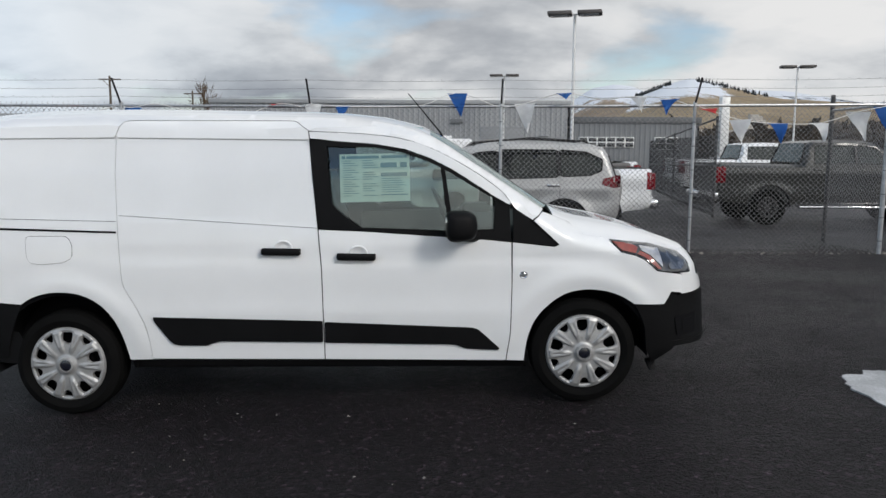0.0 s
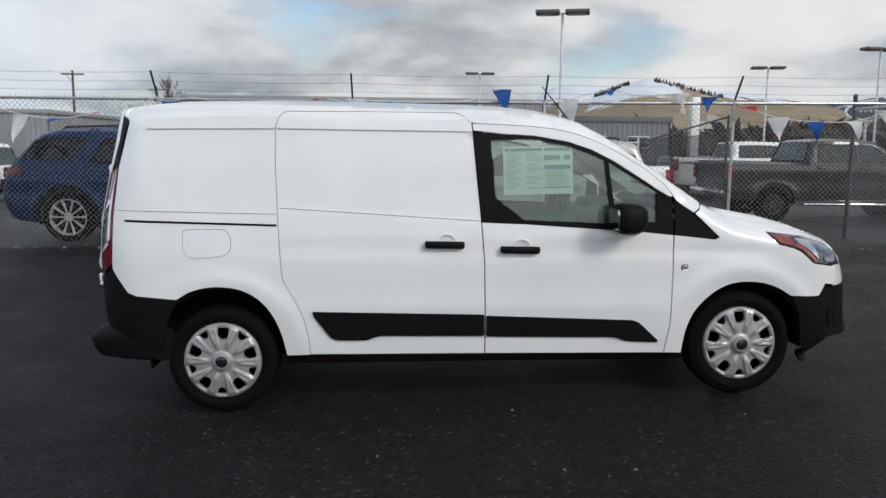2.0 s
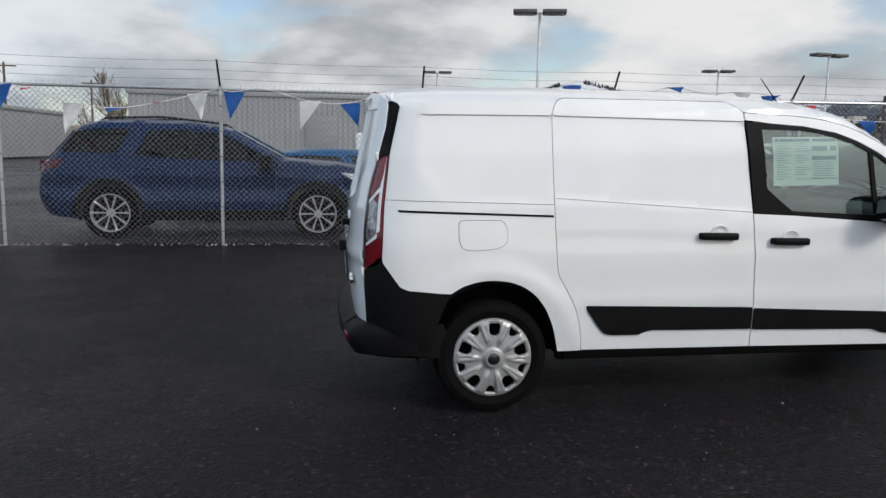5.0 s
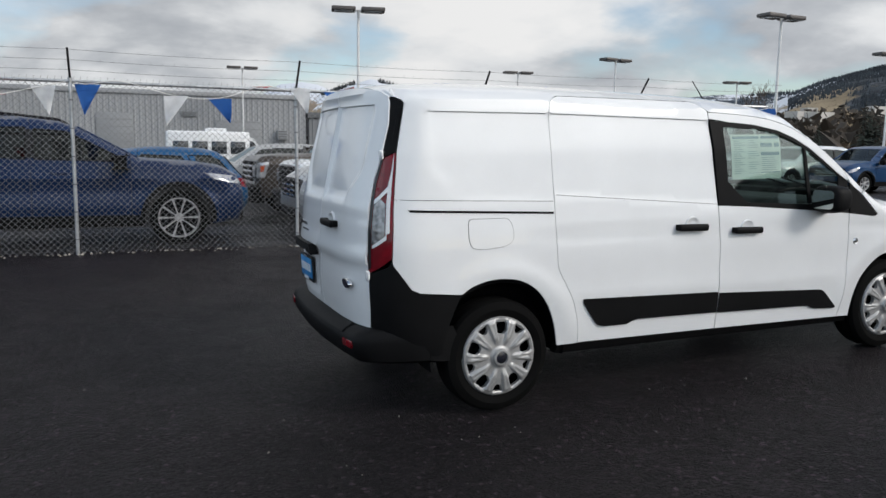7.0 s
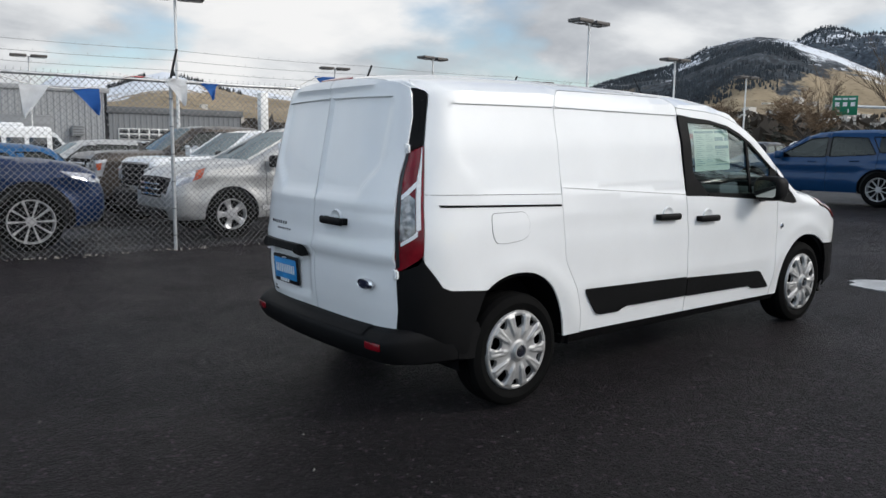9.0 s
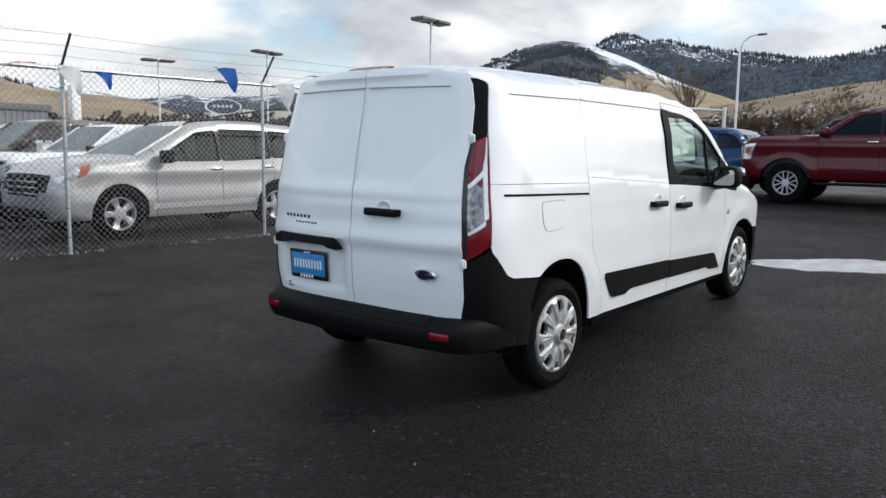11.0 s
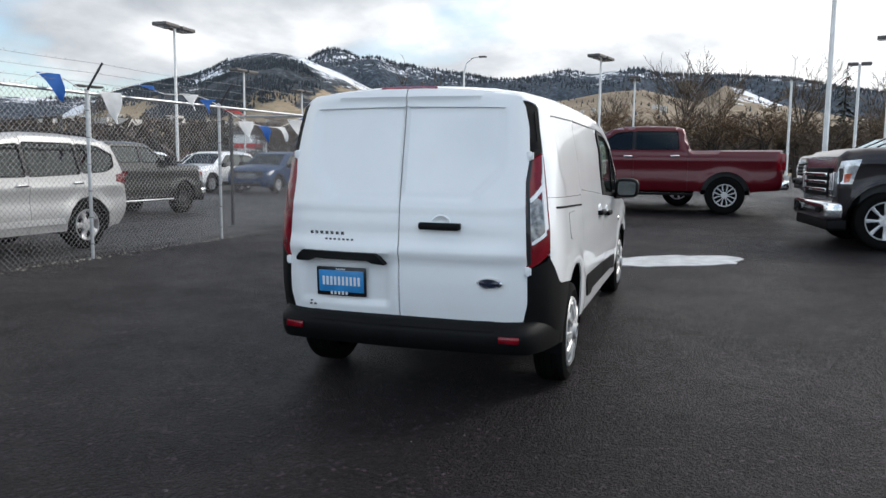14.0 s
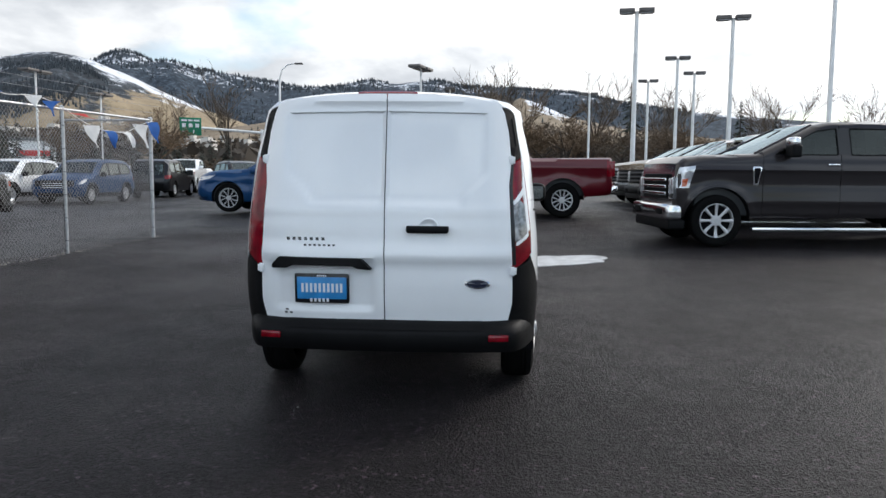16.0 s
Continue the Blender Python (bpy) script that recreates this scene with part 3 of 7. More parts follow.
def bonnet_place(x, y):
    return (x, y, VAN.top(x, y) - .002 + .006 * math.exp(-((abs(y) - .42) / .05) ** 2))


bedge = [(x, VAN.half(x, max(VAN.crossings(0, x)) - d)) for x, d in ((2.93, .05), (3.02, .06), (3.12, .085), (3.25, .085), (3.4, .075), (3.55, .07), (3.68, .06), (3.78, .05))]
part("bonnet", wrap(sheet([(x, -y) for x, y in bedge] + bedge[::-1], .05), bonnet_place, (0, 0, -1), .02), M_WHITE, van, "white bonnet")
cowl = bmesh.new()
add_box(cowl, 2.80, 2.98, -.66, .66, 1.02, 1.10, .02)
part("cowl", cowl, M_PLASTIC, van)
for s in (-1, 1):
    wiper = bmesh.new()
    add_tube(wiper, [(2.93, s * .1 - .2, 1.115), (2.86, s * .1 + .1, 1.20), (2.82, s * .1 + .38, 1.225)], .008, 6)
    part("wiper", wiper, M_PLASTIC, van)


# front end
def nose_place(y, z):
    return (VAN.end(y, z, True), y, z)


def nose_strip(name, z0, z1, mat, off=0.0, x_from=3.70, steps=12, label=""):
    rows = [(z, VAN.half(x_from, z)) for z in np.linspace(z0, z1, steps)]
    bm = wrap(sheet([(-w, z) for z, w in rows] + [(w, z) for z, w in rows[::-1]], .06), lambda y, z: (VAN.end(y, z, True) + off, y, z), (-1, 0, 0), .012)
    return part(name, bm, mat, van, label)


M_SMOKE_FRONT = material("projector_glass", (.13, .135, .145), .1, .5, coat=1.0, var=.6, scale=30)
nose_strip("front_bumper_skin", .624, .87, M_WHITE, label="white upper bumper skin")
nose_strip("grille", .715, .835, M_PLASTIC, .004, 3.83, label="black front grille")
nose_strip("front_bumper", .345, .618, M_PLASTIC, .004, 3.62, label="matt black front bumper")
side_part("bumper_side", [(3.395, .577), (3.566, .567), (3.597, .615), (3.612, .640), (3.635, .628), (3.635, .30), (3.56, .25), (3.50, .215), (3.465, .30), (3.45, .45), (3.42, .53)], M_PLASTIC, off=.004, relief=False, label="matt black bumper corner")
nose_strip("bumper_lip", .312, .345, M_PLASTIC, .016, 3.62, 4, "black bumper lip")
fog = side_part("fog_recess", [(3.64, .49), (3.80, .50), (3.80, .375), (3.66, .37)], M_GAP, off=.006, relief=False, r=.02, depth=.02)
side_part("fog_cover", [(3.69, .47), (3.775, .475), (3.775, .395), (3.70, .39)], M_GAP, fog, off=.010, relief=False, r=.015, depth=.02, both=False)
side_part("wheel_deflector", [(3.47, .225), (3.55, .245), (3.53, .165), (3.50, .155)], M_PLASTIC, off=-.03, relief=False, depth=.03)
M_LENSDARK = material("lamp_bowl_dark", (.03, .032, .036), .12, .3, coat=1.0, var=.4, scale=26)
head = side_part("headlamp", [(3.243, .971), (3.509, .930), (3.70, .868), (3.755, .81), (3.765, .745), (3.698, .752), (3.526, .783), (3.449, .853), (3.397, .878), (3.31, .901)], M_LENSDARK, off=.003, relief=False, r=.012, depth=.03, step=.03, label="swept-back headlamp with dark bowl")
M_SIGNAL = material("signal_lens", (.22, .022, .012), .15, coat=1.0, var=.25, scale=30)
side_part("turn_signal", [(3.262, .960), (3.38, .940), (3.415, .918), (3.395, .888), (3.313, .908)], M_SIGNAL, head, off=.007, relief=False, depth=.006, step=.03, both=False, label="dark red signal lens")
side_part("turn_signal", [(3.402, .884), (3.452, .861), (3.528, .790), (3.552, .790), (3.478, .872), (3.425, .900)], M_SIGNAL, head, off=.007, relief=False, depth=.006, step=.03, both=False, label="dark red signal lens")
side_part("lamp_reflector", [(3.425, .928), (3.55, .902), (3.558, .80), (3.482, .874), (3.435, .900)], M_LAMP, head, off=.007, relief=False, depth=.006, step=.03, both=False, label="bright reflector")
side_part("headlamp_bowl", [(3.60, .885), (3.68, .862), (3.715, .80), (3.70, .775), (3.60, .785)], M_SMOKE_FRONT, head, off=.006, relief=False, depth=.004, r=.02, both=False)

# black mouldings
side_part("door_moulding", rounded([(.533, .578), (.540, .549), (.618, .438), (.643, .411), (.675, .401), (.849, .395), (.872, .408), (.922, .420), (1.533, .399), (1.536, .529)], .01), M_PLASTIC, slide_door, off=.010, depth=.014, relief=False, both=False, label="black door moulding")
side_part("door_moulding", rounded([(1.548, .522), (2.427, .465), (2.462, .450), (2.584, .333), (2.574, .323), (2.379, .337), (2.327, .360), (2.293, .365), (1.545, .395)], .01), M_PLASTIC, front_door, off=.010, depth=.014, relief=False, both=False, label="black door moulding")
side_part("sill", [(.38, .262), (.385, .314), (1.5, .286), (2.73, .245), (2.745, .205)], M_PLASTIC, off=-.012, relief=False, depth=.06, label="black sill")
side_part("rail_slot", [(-.513, 1.137), (.347, 1.090), (.347, 1.078), (-.505, 1.124)], M_GAP, off=.002, depth=.004, both=False, label="black sliding-door rail")
fuel = rounded([(-.185, 1.075), (.060, 1.070), (.088, 1.02), (.086, .945), (.04, .915), (-.10, .905), (-.165, .915), (-.185, .96)], .03)
side_part("fuel_flap_gap", fuel, M_GAP, off=.0015, depth=.003, both=False, step=.05)
side_part("fuel_flap", inset(fuel, .002), M_WHITE, off=.003, depth=.004, both=False, step=.05)
# thin dark strips stand in for the shade along the lower crease
for xa, xb in ((-.575, .347), (.366, 1.525)):
    side_part("panel_line", [(xa, lower_line(xa) + .001), (xb, lower_line(xb) + .001), (xb, lower_line(xb) - .0015), (xa, lower_line(xa) - .0015)], M_GAP, off=.0012, depth=.002, both=False)
badge = bmesh.new()
add_lathe(badge, [(.0005, .006), (.010, .006), (.013, .002), (.020, .004), (.024, 0.0)], 24)
part("fender_lock", badge, M_CHROME, van, at=pose(2.732, -VAN.half(2.732, .776), .776, 0, 0, 180))


# handles
def handle_bm(w, h, d):
    bm = bmesh.new()
    add_box(bm, -w / 2, w / 2, -d, -d * .45, -h / 2, h / 2, h * .35, 3)
    add_box(bm, -w / 2, -w / 2 + .05, -d * .6, .01, -h * .42, h * .42, .005)
    add_box(bm, w / 2 - .05, w / 2, -d * .6, .01, -h * .42, h * .42, .005)
    return bm


def cup_bm(w, h):
    bm = bmesh.new()
    add_lathe(bm, [(.0005, -.004), (.6, -.002), (.82, .006), (.92, .006), (1.0, -.006)], 28)
    for v in bm.verts:
        v.co.x *= w / 2
        v.co.z *= h / 2
        v.co.y = -v.co.y
    return bm


for door, hx, hz in ((slide_door, 1.311, .950), (front_door, 1.750, .909)):
    at = pose(hx, -VAN.half(hx, hz) + .006, hz, 0, 2.2, 0)
    hd = part("handle", handle_bm(.228, .042, .045), M_PLASTIC, door, "black pull handle", at=at)
    part("handle_cup", cup_bm(.115, .10), M_WHITE, door, at=pose(hx + .012, -VAN.half(hx, hz + .02) - .001, hz + .016))

# wing mirrors
M_MIRROR = material("mirror_glass", (.34, .37, .36), .02, 1.0)
for s in (-1, 1):
    arm = bmesh.new()
    add_tube(arm, [(2.47, s * .85, 1.01), (2.42, s * .90, 1.01), (2.36, s * .95, 1.03)], [.035, .032, .04], 10)
    mir = part("wing_mirror", arm, M_PLASTIC, van, "black wing mirror")
    hb = bmesh.new()
    bmesh.ops.create_uvsphere(hb, u_segments=20, v_segments=14, radius=1)
    for v in hb.verts:
        sx = math.copysign(abs(v.co.x) ** .7, v.co.x)
        v.co = Vector((2.335 + (sx * .125 if sx > 0 else sx * .06), s * (1.00 + math.copysign(abs(v.co.y) ** .6, v.co.y) * .108), 1.085 + math.copysign(abs(v.co.z) ** .6, v.co.z) * .088))
    part("mirror_housing", hb, M_PLASTIC, mir)
    gb = bmesh.new()
    gf = gb.faces.new([gb.verts.new((0, s * y, z)) for y, z in rounded([(-.078, -.060), (.078, -.060), (.082, .058), (-.072, .062)], .03)])
    r = bmesh.ops.extrude_face_region(gb, geom=[gf])
    for g in r["geom"]:
        if isinstance(g, bmesh.types.BMVert):
            g.co.x += .012
    part("mirror_glass", gb, M_MIRROR, mir, at=pose(2.2715, s * 1.0, 1.085, 0, 0, s * -3))

# black corner trims, tail lamps
LAMP_EDGE = lambda z: ramp(z, [(.84, -.602), (.873, -.601), (1.155, -.581), (1.435, -.543), (1.60, -.502), (1.688, -.480), (1.71, -.492)])


def corner_piece(name, zlist, inner, outer, mat, parent=van, off=0.0, depth=.014, label="", both=True):
    pts = [(outer(z), z) for z in zlist] + [(inner(z), z) for z in zlist[::-1]]
    return side_part(name, pts, mat, parent, off, (.02, .06), depth=depth, relief=False, label=label, both=both)


def lamp_at(f):
    return lambda z: corner_in(z) * (1 - f) + (LAMP_EDGE(z) - .005) * f


def slanted(name, lo_in, lo_out, hi_in, hi_out, f0, f1, mat, parent=van, off=0.0, depth=.014, label="", n=14, both=False):
    """A piece of the rear corner between fractions f0 (door side) and f1 (flank side), with slanted ends."""
    f0 = f0 if callable(f0) else (lambda z, c=f0: c)
    f1 = f1 if callable(f1) else (lambda z, c=f1: c)
    pts = [(lamp_at(f1(z))(z), z) for z in np.linspace(lo_out, hi_out, n)] + [(lamp_at(f0(z))(z), z) for z in np.linspace(hi_in, lo_in, n)]
    return side_part(name, pts, mat, parent, off, (.02, .05), depth=depth, relief=False, label=label, both=both)


M_SMOKE = material("smoked_lens", (.22, .22, .225), .12, .4, coat=.6, var=.8, scale=34)
M_BARLENS = material("white_lens", (.85, .85, .86), .25, coat=.5, var=.08, scale=60)
slanted("corner_trim", 1.405, 1.44, 1.722, 1.70, 0.0, 1.0, M_PLASTIC, off=.002, label="black corner trim", both=True)
slanted("corner_trim_ridge", 1.50, 1.52, 1.66, 1.668, .52, .80, M_PLASTIC, off=.006, depth=.008, both=True)
tail = slanted("tail_lamp", .800, .885, 1.398, 1.433, 0.0, 1.0, M_REDLENS, off=.004, label="tall red and clear tail lamp", both=True)
slanted("lamp_border", .82, .83, 1.395, 1.398, 0.0, .09, M_BLACK, tail, .008, .008)
slanted("clear_lens", .955, .995, 1.165, 1.20, .12, lambda z: .62 - .3 * smoothstep(1.165, 1.20, z), M_SMOKE, tail, .009, .008)
slanted("white_light_bar", 1.01, 1.02, 1.36, 1.425, lambda z: .66 + .12 * smoothstep(1.25, 1.36, z), .84, M_BARLENS, tail, .010, .008)
slanted("white_light_bar", 1.168, 1.235, 1.188, 1.262, .12, .68, M_BARLENS, tail, .011, .008, n=3)
slanted("white_light_bar", .935, .985, .95, 1.01, .14, .70, M_BARLENS, tail, .011, .008, n=3)
side_part("rear_bumper_corner", [(-.604, .868), (-.598, .845), (-.511, .714), (-.464, .692), (-.236, .668), (-.27, .60), (-.31, .50), (-.335, .42), (-.345, .355), (-.40, .33), (-.62, .345)] + [(corner_in(z) + .004, z) for z in (.50, .60, .72, .80)] + [(-.62, .84)], M_PLASTIC, off=.001, relief=False, label="matt black bumper corner")

# rear bumper
rows = []
bb = bmesh.new()
for y in np.linspace(-.872, .872, 59):
    ay = abs(y)
    back_x = -.79 + .06 * (ay / .8) ** 2 + .36 * max(0.0, (ay - .70) / .18) ** 2.4
    prof = [(back_x + .12, .505), (back_x + .03, .500), (back_x - .02, .478), (back_x - .048, .452), (back_x - .055, .432), (back_x - .048, .375), (back_x - .018, .328), (back_x + .06, .312), (back_x + .2, .312)]
    rows.append([bb.verts.new((x, y, z)) for x, z in prof])
for a, b in zip(rows, rows[1:]):
    for k in range(len(a) - 1):
        bb.faces.new((a[k], a[k + 1], b[k + 1], b[k]))
bb.faces.new(rows[0])
bb.faces.new(rows[-1][::-1])
bumper = part("rear_bumper", bb, M_PLASTIC, van, "matt black rear bumper with step")
tread = bmesh.new()
rows = []
for y in np.linspace(-.56, .56, 29):
    x = -.79 + .06 * (y / .8) ** 2
    rows.append([tread.verts.new(p) for p in ((x + .06, y, .5045), (x + .02, y, .5025), (x - .02, y, .484), (x - .046, y, .462))])
for a, b in zip(rows, rows[1:]):
    for k in range(3):
        tread.faces.new((a[k], a[k + 1], b[k + 1], b[k]))
part("step_tread", tread, M_PLASTIC, bumper)
for s, y, z in ((1, .655, .418), (-1, -.655, .418)):
    rb = bmesh.new()
    add_box(rb, -.008, .01, -.058, .058, -.019, .019, .005)
    part("reflector", rb, M_REDLENS, bumper, "red bumper reflector", at=pose(-.79 + .06 * (abs(y) / .8) ** 2 - .054, y, z, 0, 4, -s * 7))


# rear doors
def rear_relief(y, z):
    ay = abs(y)
    top = 1.690 - .017 * ay
    side = .583 - .14 * smoothstep(1.36, 1.19, z)
    corner = max(0.0, ay - side + .035) ** 2 + max(0.0, z - top + .035) ** 2
    r = -0.018 * smoothstep(side + .012, side - .025, ay) * smoothstep(1.160, 1.192, z) * (1 - smoothstep(top, top + .007, z)) * smoothstep(.035 ** 2 + .0006, .035 ** 2 - .0002, corner) * smoothstep(.006, .02, ay)
    r += 0.008 * math.exp(-((z - 1.755) / .014) ** 2) * smoothstep(.50, .40, ay)
    r += 0.012 * smoothstep(.835, .87, z) * (1 - smoothstep(.87, .97, z)) + .006 * math.exp(-((z - 1.135) / .03) ** 2)
    r -= 0.010 * smoothstep(.85, .81, z)
    if y > 0:
        r -= 0.016 * smoothstep(.05, .08, y) * smoothstep(.66, .63, y) * smoothstep(.555, .58, z) * smoothstep(.86, .83, z)
    return r


def rear_place(off=0.0):
    return lambda y, z: (VAN.end(y, z, False) - off - rear_relief(y, z), y, z)


def rear_part(name, outline, mat, parent=van, off=0.0, depth=RISE, label="", step=.024, cuts=()):
    return part(name, wrap(sheet(outline, step, cuts), rear_place(off), (1, 0, 0), depth), mat, parent, label)


def top_cuts(sgn):
    return [((0, 1.690), (sgn * .017, 1)), ((0, 1.697), (sgn * .017, 1))]


DOOR_PEAK = VAN.top(-.53, 0) - .016
rd_left = rear_part("rear_door", [(.0035, .486)] + DOOR_RIM + [(.003, DOOR_PEAK)], M_WHITE, off=.006, cuts=top_cuts(1), label="white rear cargo door")
rd_right = rear_part("rear_door", [(-.003, .486), (-.003, DOOR_PEAK)] + [(-y, z) for y, z in DOOR_RIM[::-1]], M_WHITE, off=.006, cuts=top_cuts(-1), label="white rear cargo door")
shell_rear = [(.72, .40), (.745, .58), (.73, 1.0), (.70, 1.42), (.64, 1.70), (.4, 1.73)]
part("rear_shell", wrap(sheet([(y, z) for y, z in shell_rear] + [(-y, z) for y, z in shell_rear[::-1]], .1), lambda y, z: (VAN.end(y, z, False) + .06, y, z), (1, 0, 0), 0), M_GAP, van)
lens = [(-.585 + .024 * math.sin(a), .172 * math.cos(a)) for a in np.linspace(0, 2 * math.pi, 33)[:-1]]
part("high_brake_lamp", wrap(sheet(lens, (.012, .03)), lambda x, y: (x, y, VAN.top(x, y) + .006), (0, 0, -1), .012), M_REDLENS, van, "red high-level brake lamp")
# hinges
HINGE = bmesh.new()
add_box(HINGE, -.005, .014, -.017, .008, -.026, .026, .004)
add_box(HINGE, .000, .012, .0, .020, -.020, .020, .003)
HINGE = mesh_of(HINGE, "hinge", M_WHITE)
for s, door in ((1, rd_left), (-1, rd_right)):
    for z, y in ((1.42, .718), (.79, .735)):
        part("hinge", HINGE, None, door, "white steel hinge", at=pose(VAN.end(y, z, False) - .012, s * y, z) @ Matrix.Diagonal((1, s, 1, 1)))
# rear handle, grip bar, plate, badges
hy, hz = -.247, 1.032
hx = VAN.end(hy, hz, False)
part("handle", handle_bm(.24, .042, .045), M_PLASTIC, rd_right, "black pull handle", at=pose(hx - .004, hy, hz, 0, 0, -90))
part("handle_cup", cup_bm(.115, .09), M_WHITE, rd_right, at=pose(hx - .006, hy - .005, hz + .018, 0, 0, -90))
bo = [(.650, .800), (.650, .822), (.608, .866), (.131, .862), (.066, .800), (.150, .806), (.170, .820), (.520, .822), (.560, .803)]
part("grip_bar", wrap(sheet(rounded(bo, .008, 3), .05), lambda y, z: (VAN.end(y, z, False) - .045 - .008 * math.sin((z - .80) / .066 * math.pi), y, z), (1, 0, 0), .05), M_PLASTIC, rd_left, "black plate-light grip bar")
M_PLATE = material("plate_blue", (.03, .24, .55), .35, var=.18, scale=14)
M_INK = material("plate_white_ink", (.75, .76, .77), .4)
plate_x = VAN.end(.36, .68, False) + .004
pb = bmesh.new()
add_box(pb, -.006, .004, -.158, .158, -.086, .086, .008)
plate = part("plate_frame", pb, M_BLACK, van, "black dealer plate frame", at=pose(plate_x - .004, .360, .684, 0, -2.5, 0))
pb = bmesh.new()
add_box(pb, -.009, -.004, -.144, .144, -.062, .066, .004)
part("plate", pb, M_PLATE, plate, "blue dealer plate with white bars")
for y0, y1, z0, z1 in ((-.125, .125, -.022, .030), (-.045, .075, -.078, -.058), (-.03, .03, .070, .078)):
    n = 10 if y1 - y0 > .2 else 5
    w = (y1 - y0) / n
    for k in range(n):
        pb = bmesh.new()
        add_box(pb, -.0112, -.008, y0 + w * k + w * .2, y0 + w * (k + .74), z0, z1)
        part("plate_lettering_bar", pb, M_INK, plate, smooth=0)


def bars_on_door(name, y0, y1, z0, z1, n, mat, door):
    w = (y1 - y0) / n
    for k in range(n):
        a, b = y0 + w * (k + .2), y0 + w * (k + .72)
        x = VAN.end((a + b) / 2, (z0 + z1) / 2, False) - .006 - rear_relief((a + b) / 2, (z0 + z1) / 2)
        bm = bmesh.new()
        vs = [bm.verts.new((x - .004, y, z)) for y, z in ((a, z0), (b, z0), (b + w * .06, z1), (a + w * .06, z1))]
        f = bm.faces.new(vs)
        r = bmesh.ops.extrude_face_region(bm, geom=[f])
        for g in r["geom"]:
            if isinstance(g, bmesh.types.BMVert):
                g.co.x += .010
        part(name, bm, mat, door, "dark chrome badge bar", smooth=0)


M_BADGE = material("badge_chrome", (.36, .36, .37), .2, 1.0)
bars_on_door("badge", .335, .575, .960, .978, 7, M_BADGE, rd_left)
bars_on_door("badge", .275, .470, .928, .939, 7, M_BADGE, rd_left)
bars_on_door("badge", .535, .597, .528, .538, 2, M_DARKSTEEL, rd_left)
bars_on_door("badge", .560, .590, .548, .556, 1, M_DARKSTEEL, rd_left)
ov = bmesh.new()
add_lathe(ov, [(.0005, .012), (.80, .010), (.86, .014), (1.0, .006), (1.0, -.006)], 40)
for v in ov.verts:
    v.co.x *= .073
    v.co.z *= .030
oval = part("oval_badge", ov, M_CHROME, van, "blue oval badge with chrome rim", at=pose(VAN.end(-.533, .722, False) - .002, -.533, .722, 0, 0, 90))
ov = bmesh.new()
add_lathe(ov, [(.0005, .016), (.70, .015), (.80, .011)], 40)
for v in ov.verts:
    v.co.x *= .073
    v.co.z *= .030
part("oval_field", ov, material("badge_blue", (.005, .009, .03), .2, coat=1), oval)

# wheels with ten-window covers
M_COVER = material("cover_silver", (.40, .40, .40), .42, .5, var=.12, scale=18)


def cover_mesh():
    R = .226

    def at(r, deg):
        return (r * math.sin(radians(deg)), r * math.cos(radians(deg)))

    holes = []
    for k in range(5):
        c = 72 * k
        holes.append(rounded([at(.128, c - 5), at(.128, c + 5), at(.146, c + 11.5), at(.186, c + 10.5), at(.199, c + 8), at(.199, c - 8), at(.186, c - 10.5), at(.146, c - 11.5)], .005, 2))
        holes.append(rounded([at(.158, c + 33.5), at(.158, c + 38.5), at(.172, c + 43), at(.201, c + 44.5), at(.201, c + 27.5), at(.172, c + 29)], .004, 2))

    def place(x, z):
        r = math.hypot(x, z)
        p = abs((math.degrees(math.atan2(x, z)) + 36) % 72 - 36)
        spread = smoothstep(.06, .12, r) * (1 - smoothstep(.200, .208, r))
        top = smoothstep(9, 13, p) * (1 - smoothstep(24, 28, p))
        lift = .018 * (1 - (r / R) ** 2) + .013 * top * spread - .004 * math.exp(-((p - 18.5) / 1.6) ** 2) * smoothstep(.10, .15, r) * (1 - smoothstep(.17, .2, r))
        lift += .006 * smoothstep(.201, .207, r) - .014 * smoothstep(.217, .226, r) + .006 * smoothstep(.062, .052, r)
        return (x, lift, z)

    rim = [at(R, 3.6 * k) for k in range(100)]
    hub = [at(.046, 12 * k) for k in range(30)]
    bm = wrap(sheet(rim, .0062, holes=holes + [hub]), place, (0, -1, 0), .022)
    return mesh_of(bm, "wheel_cover", M_COVER, .6)


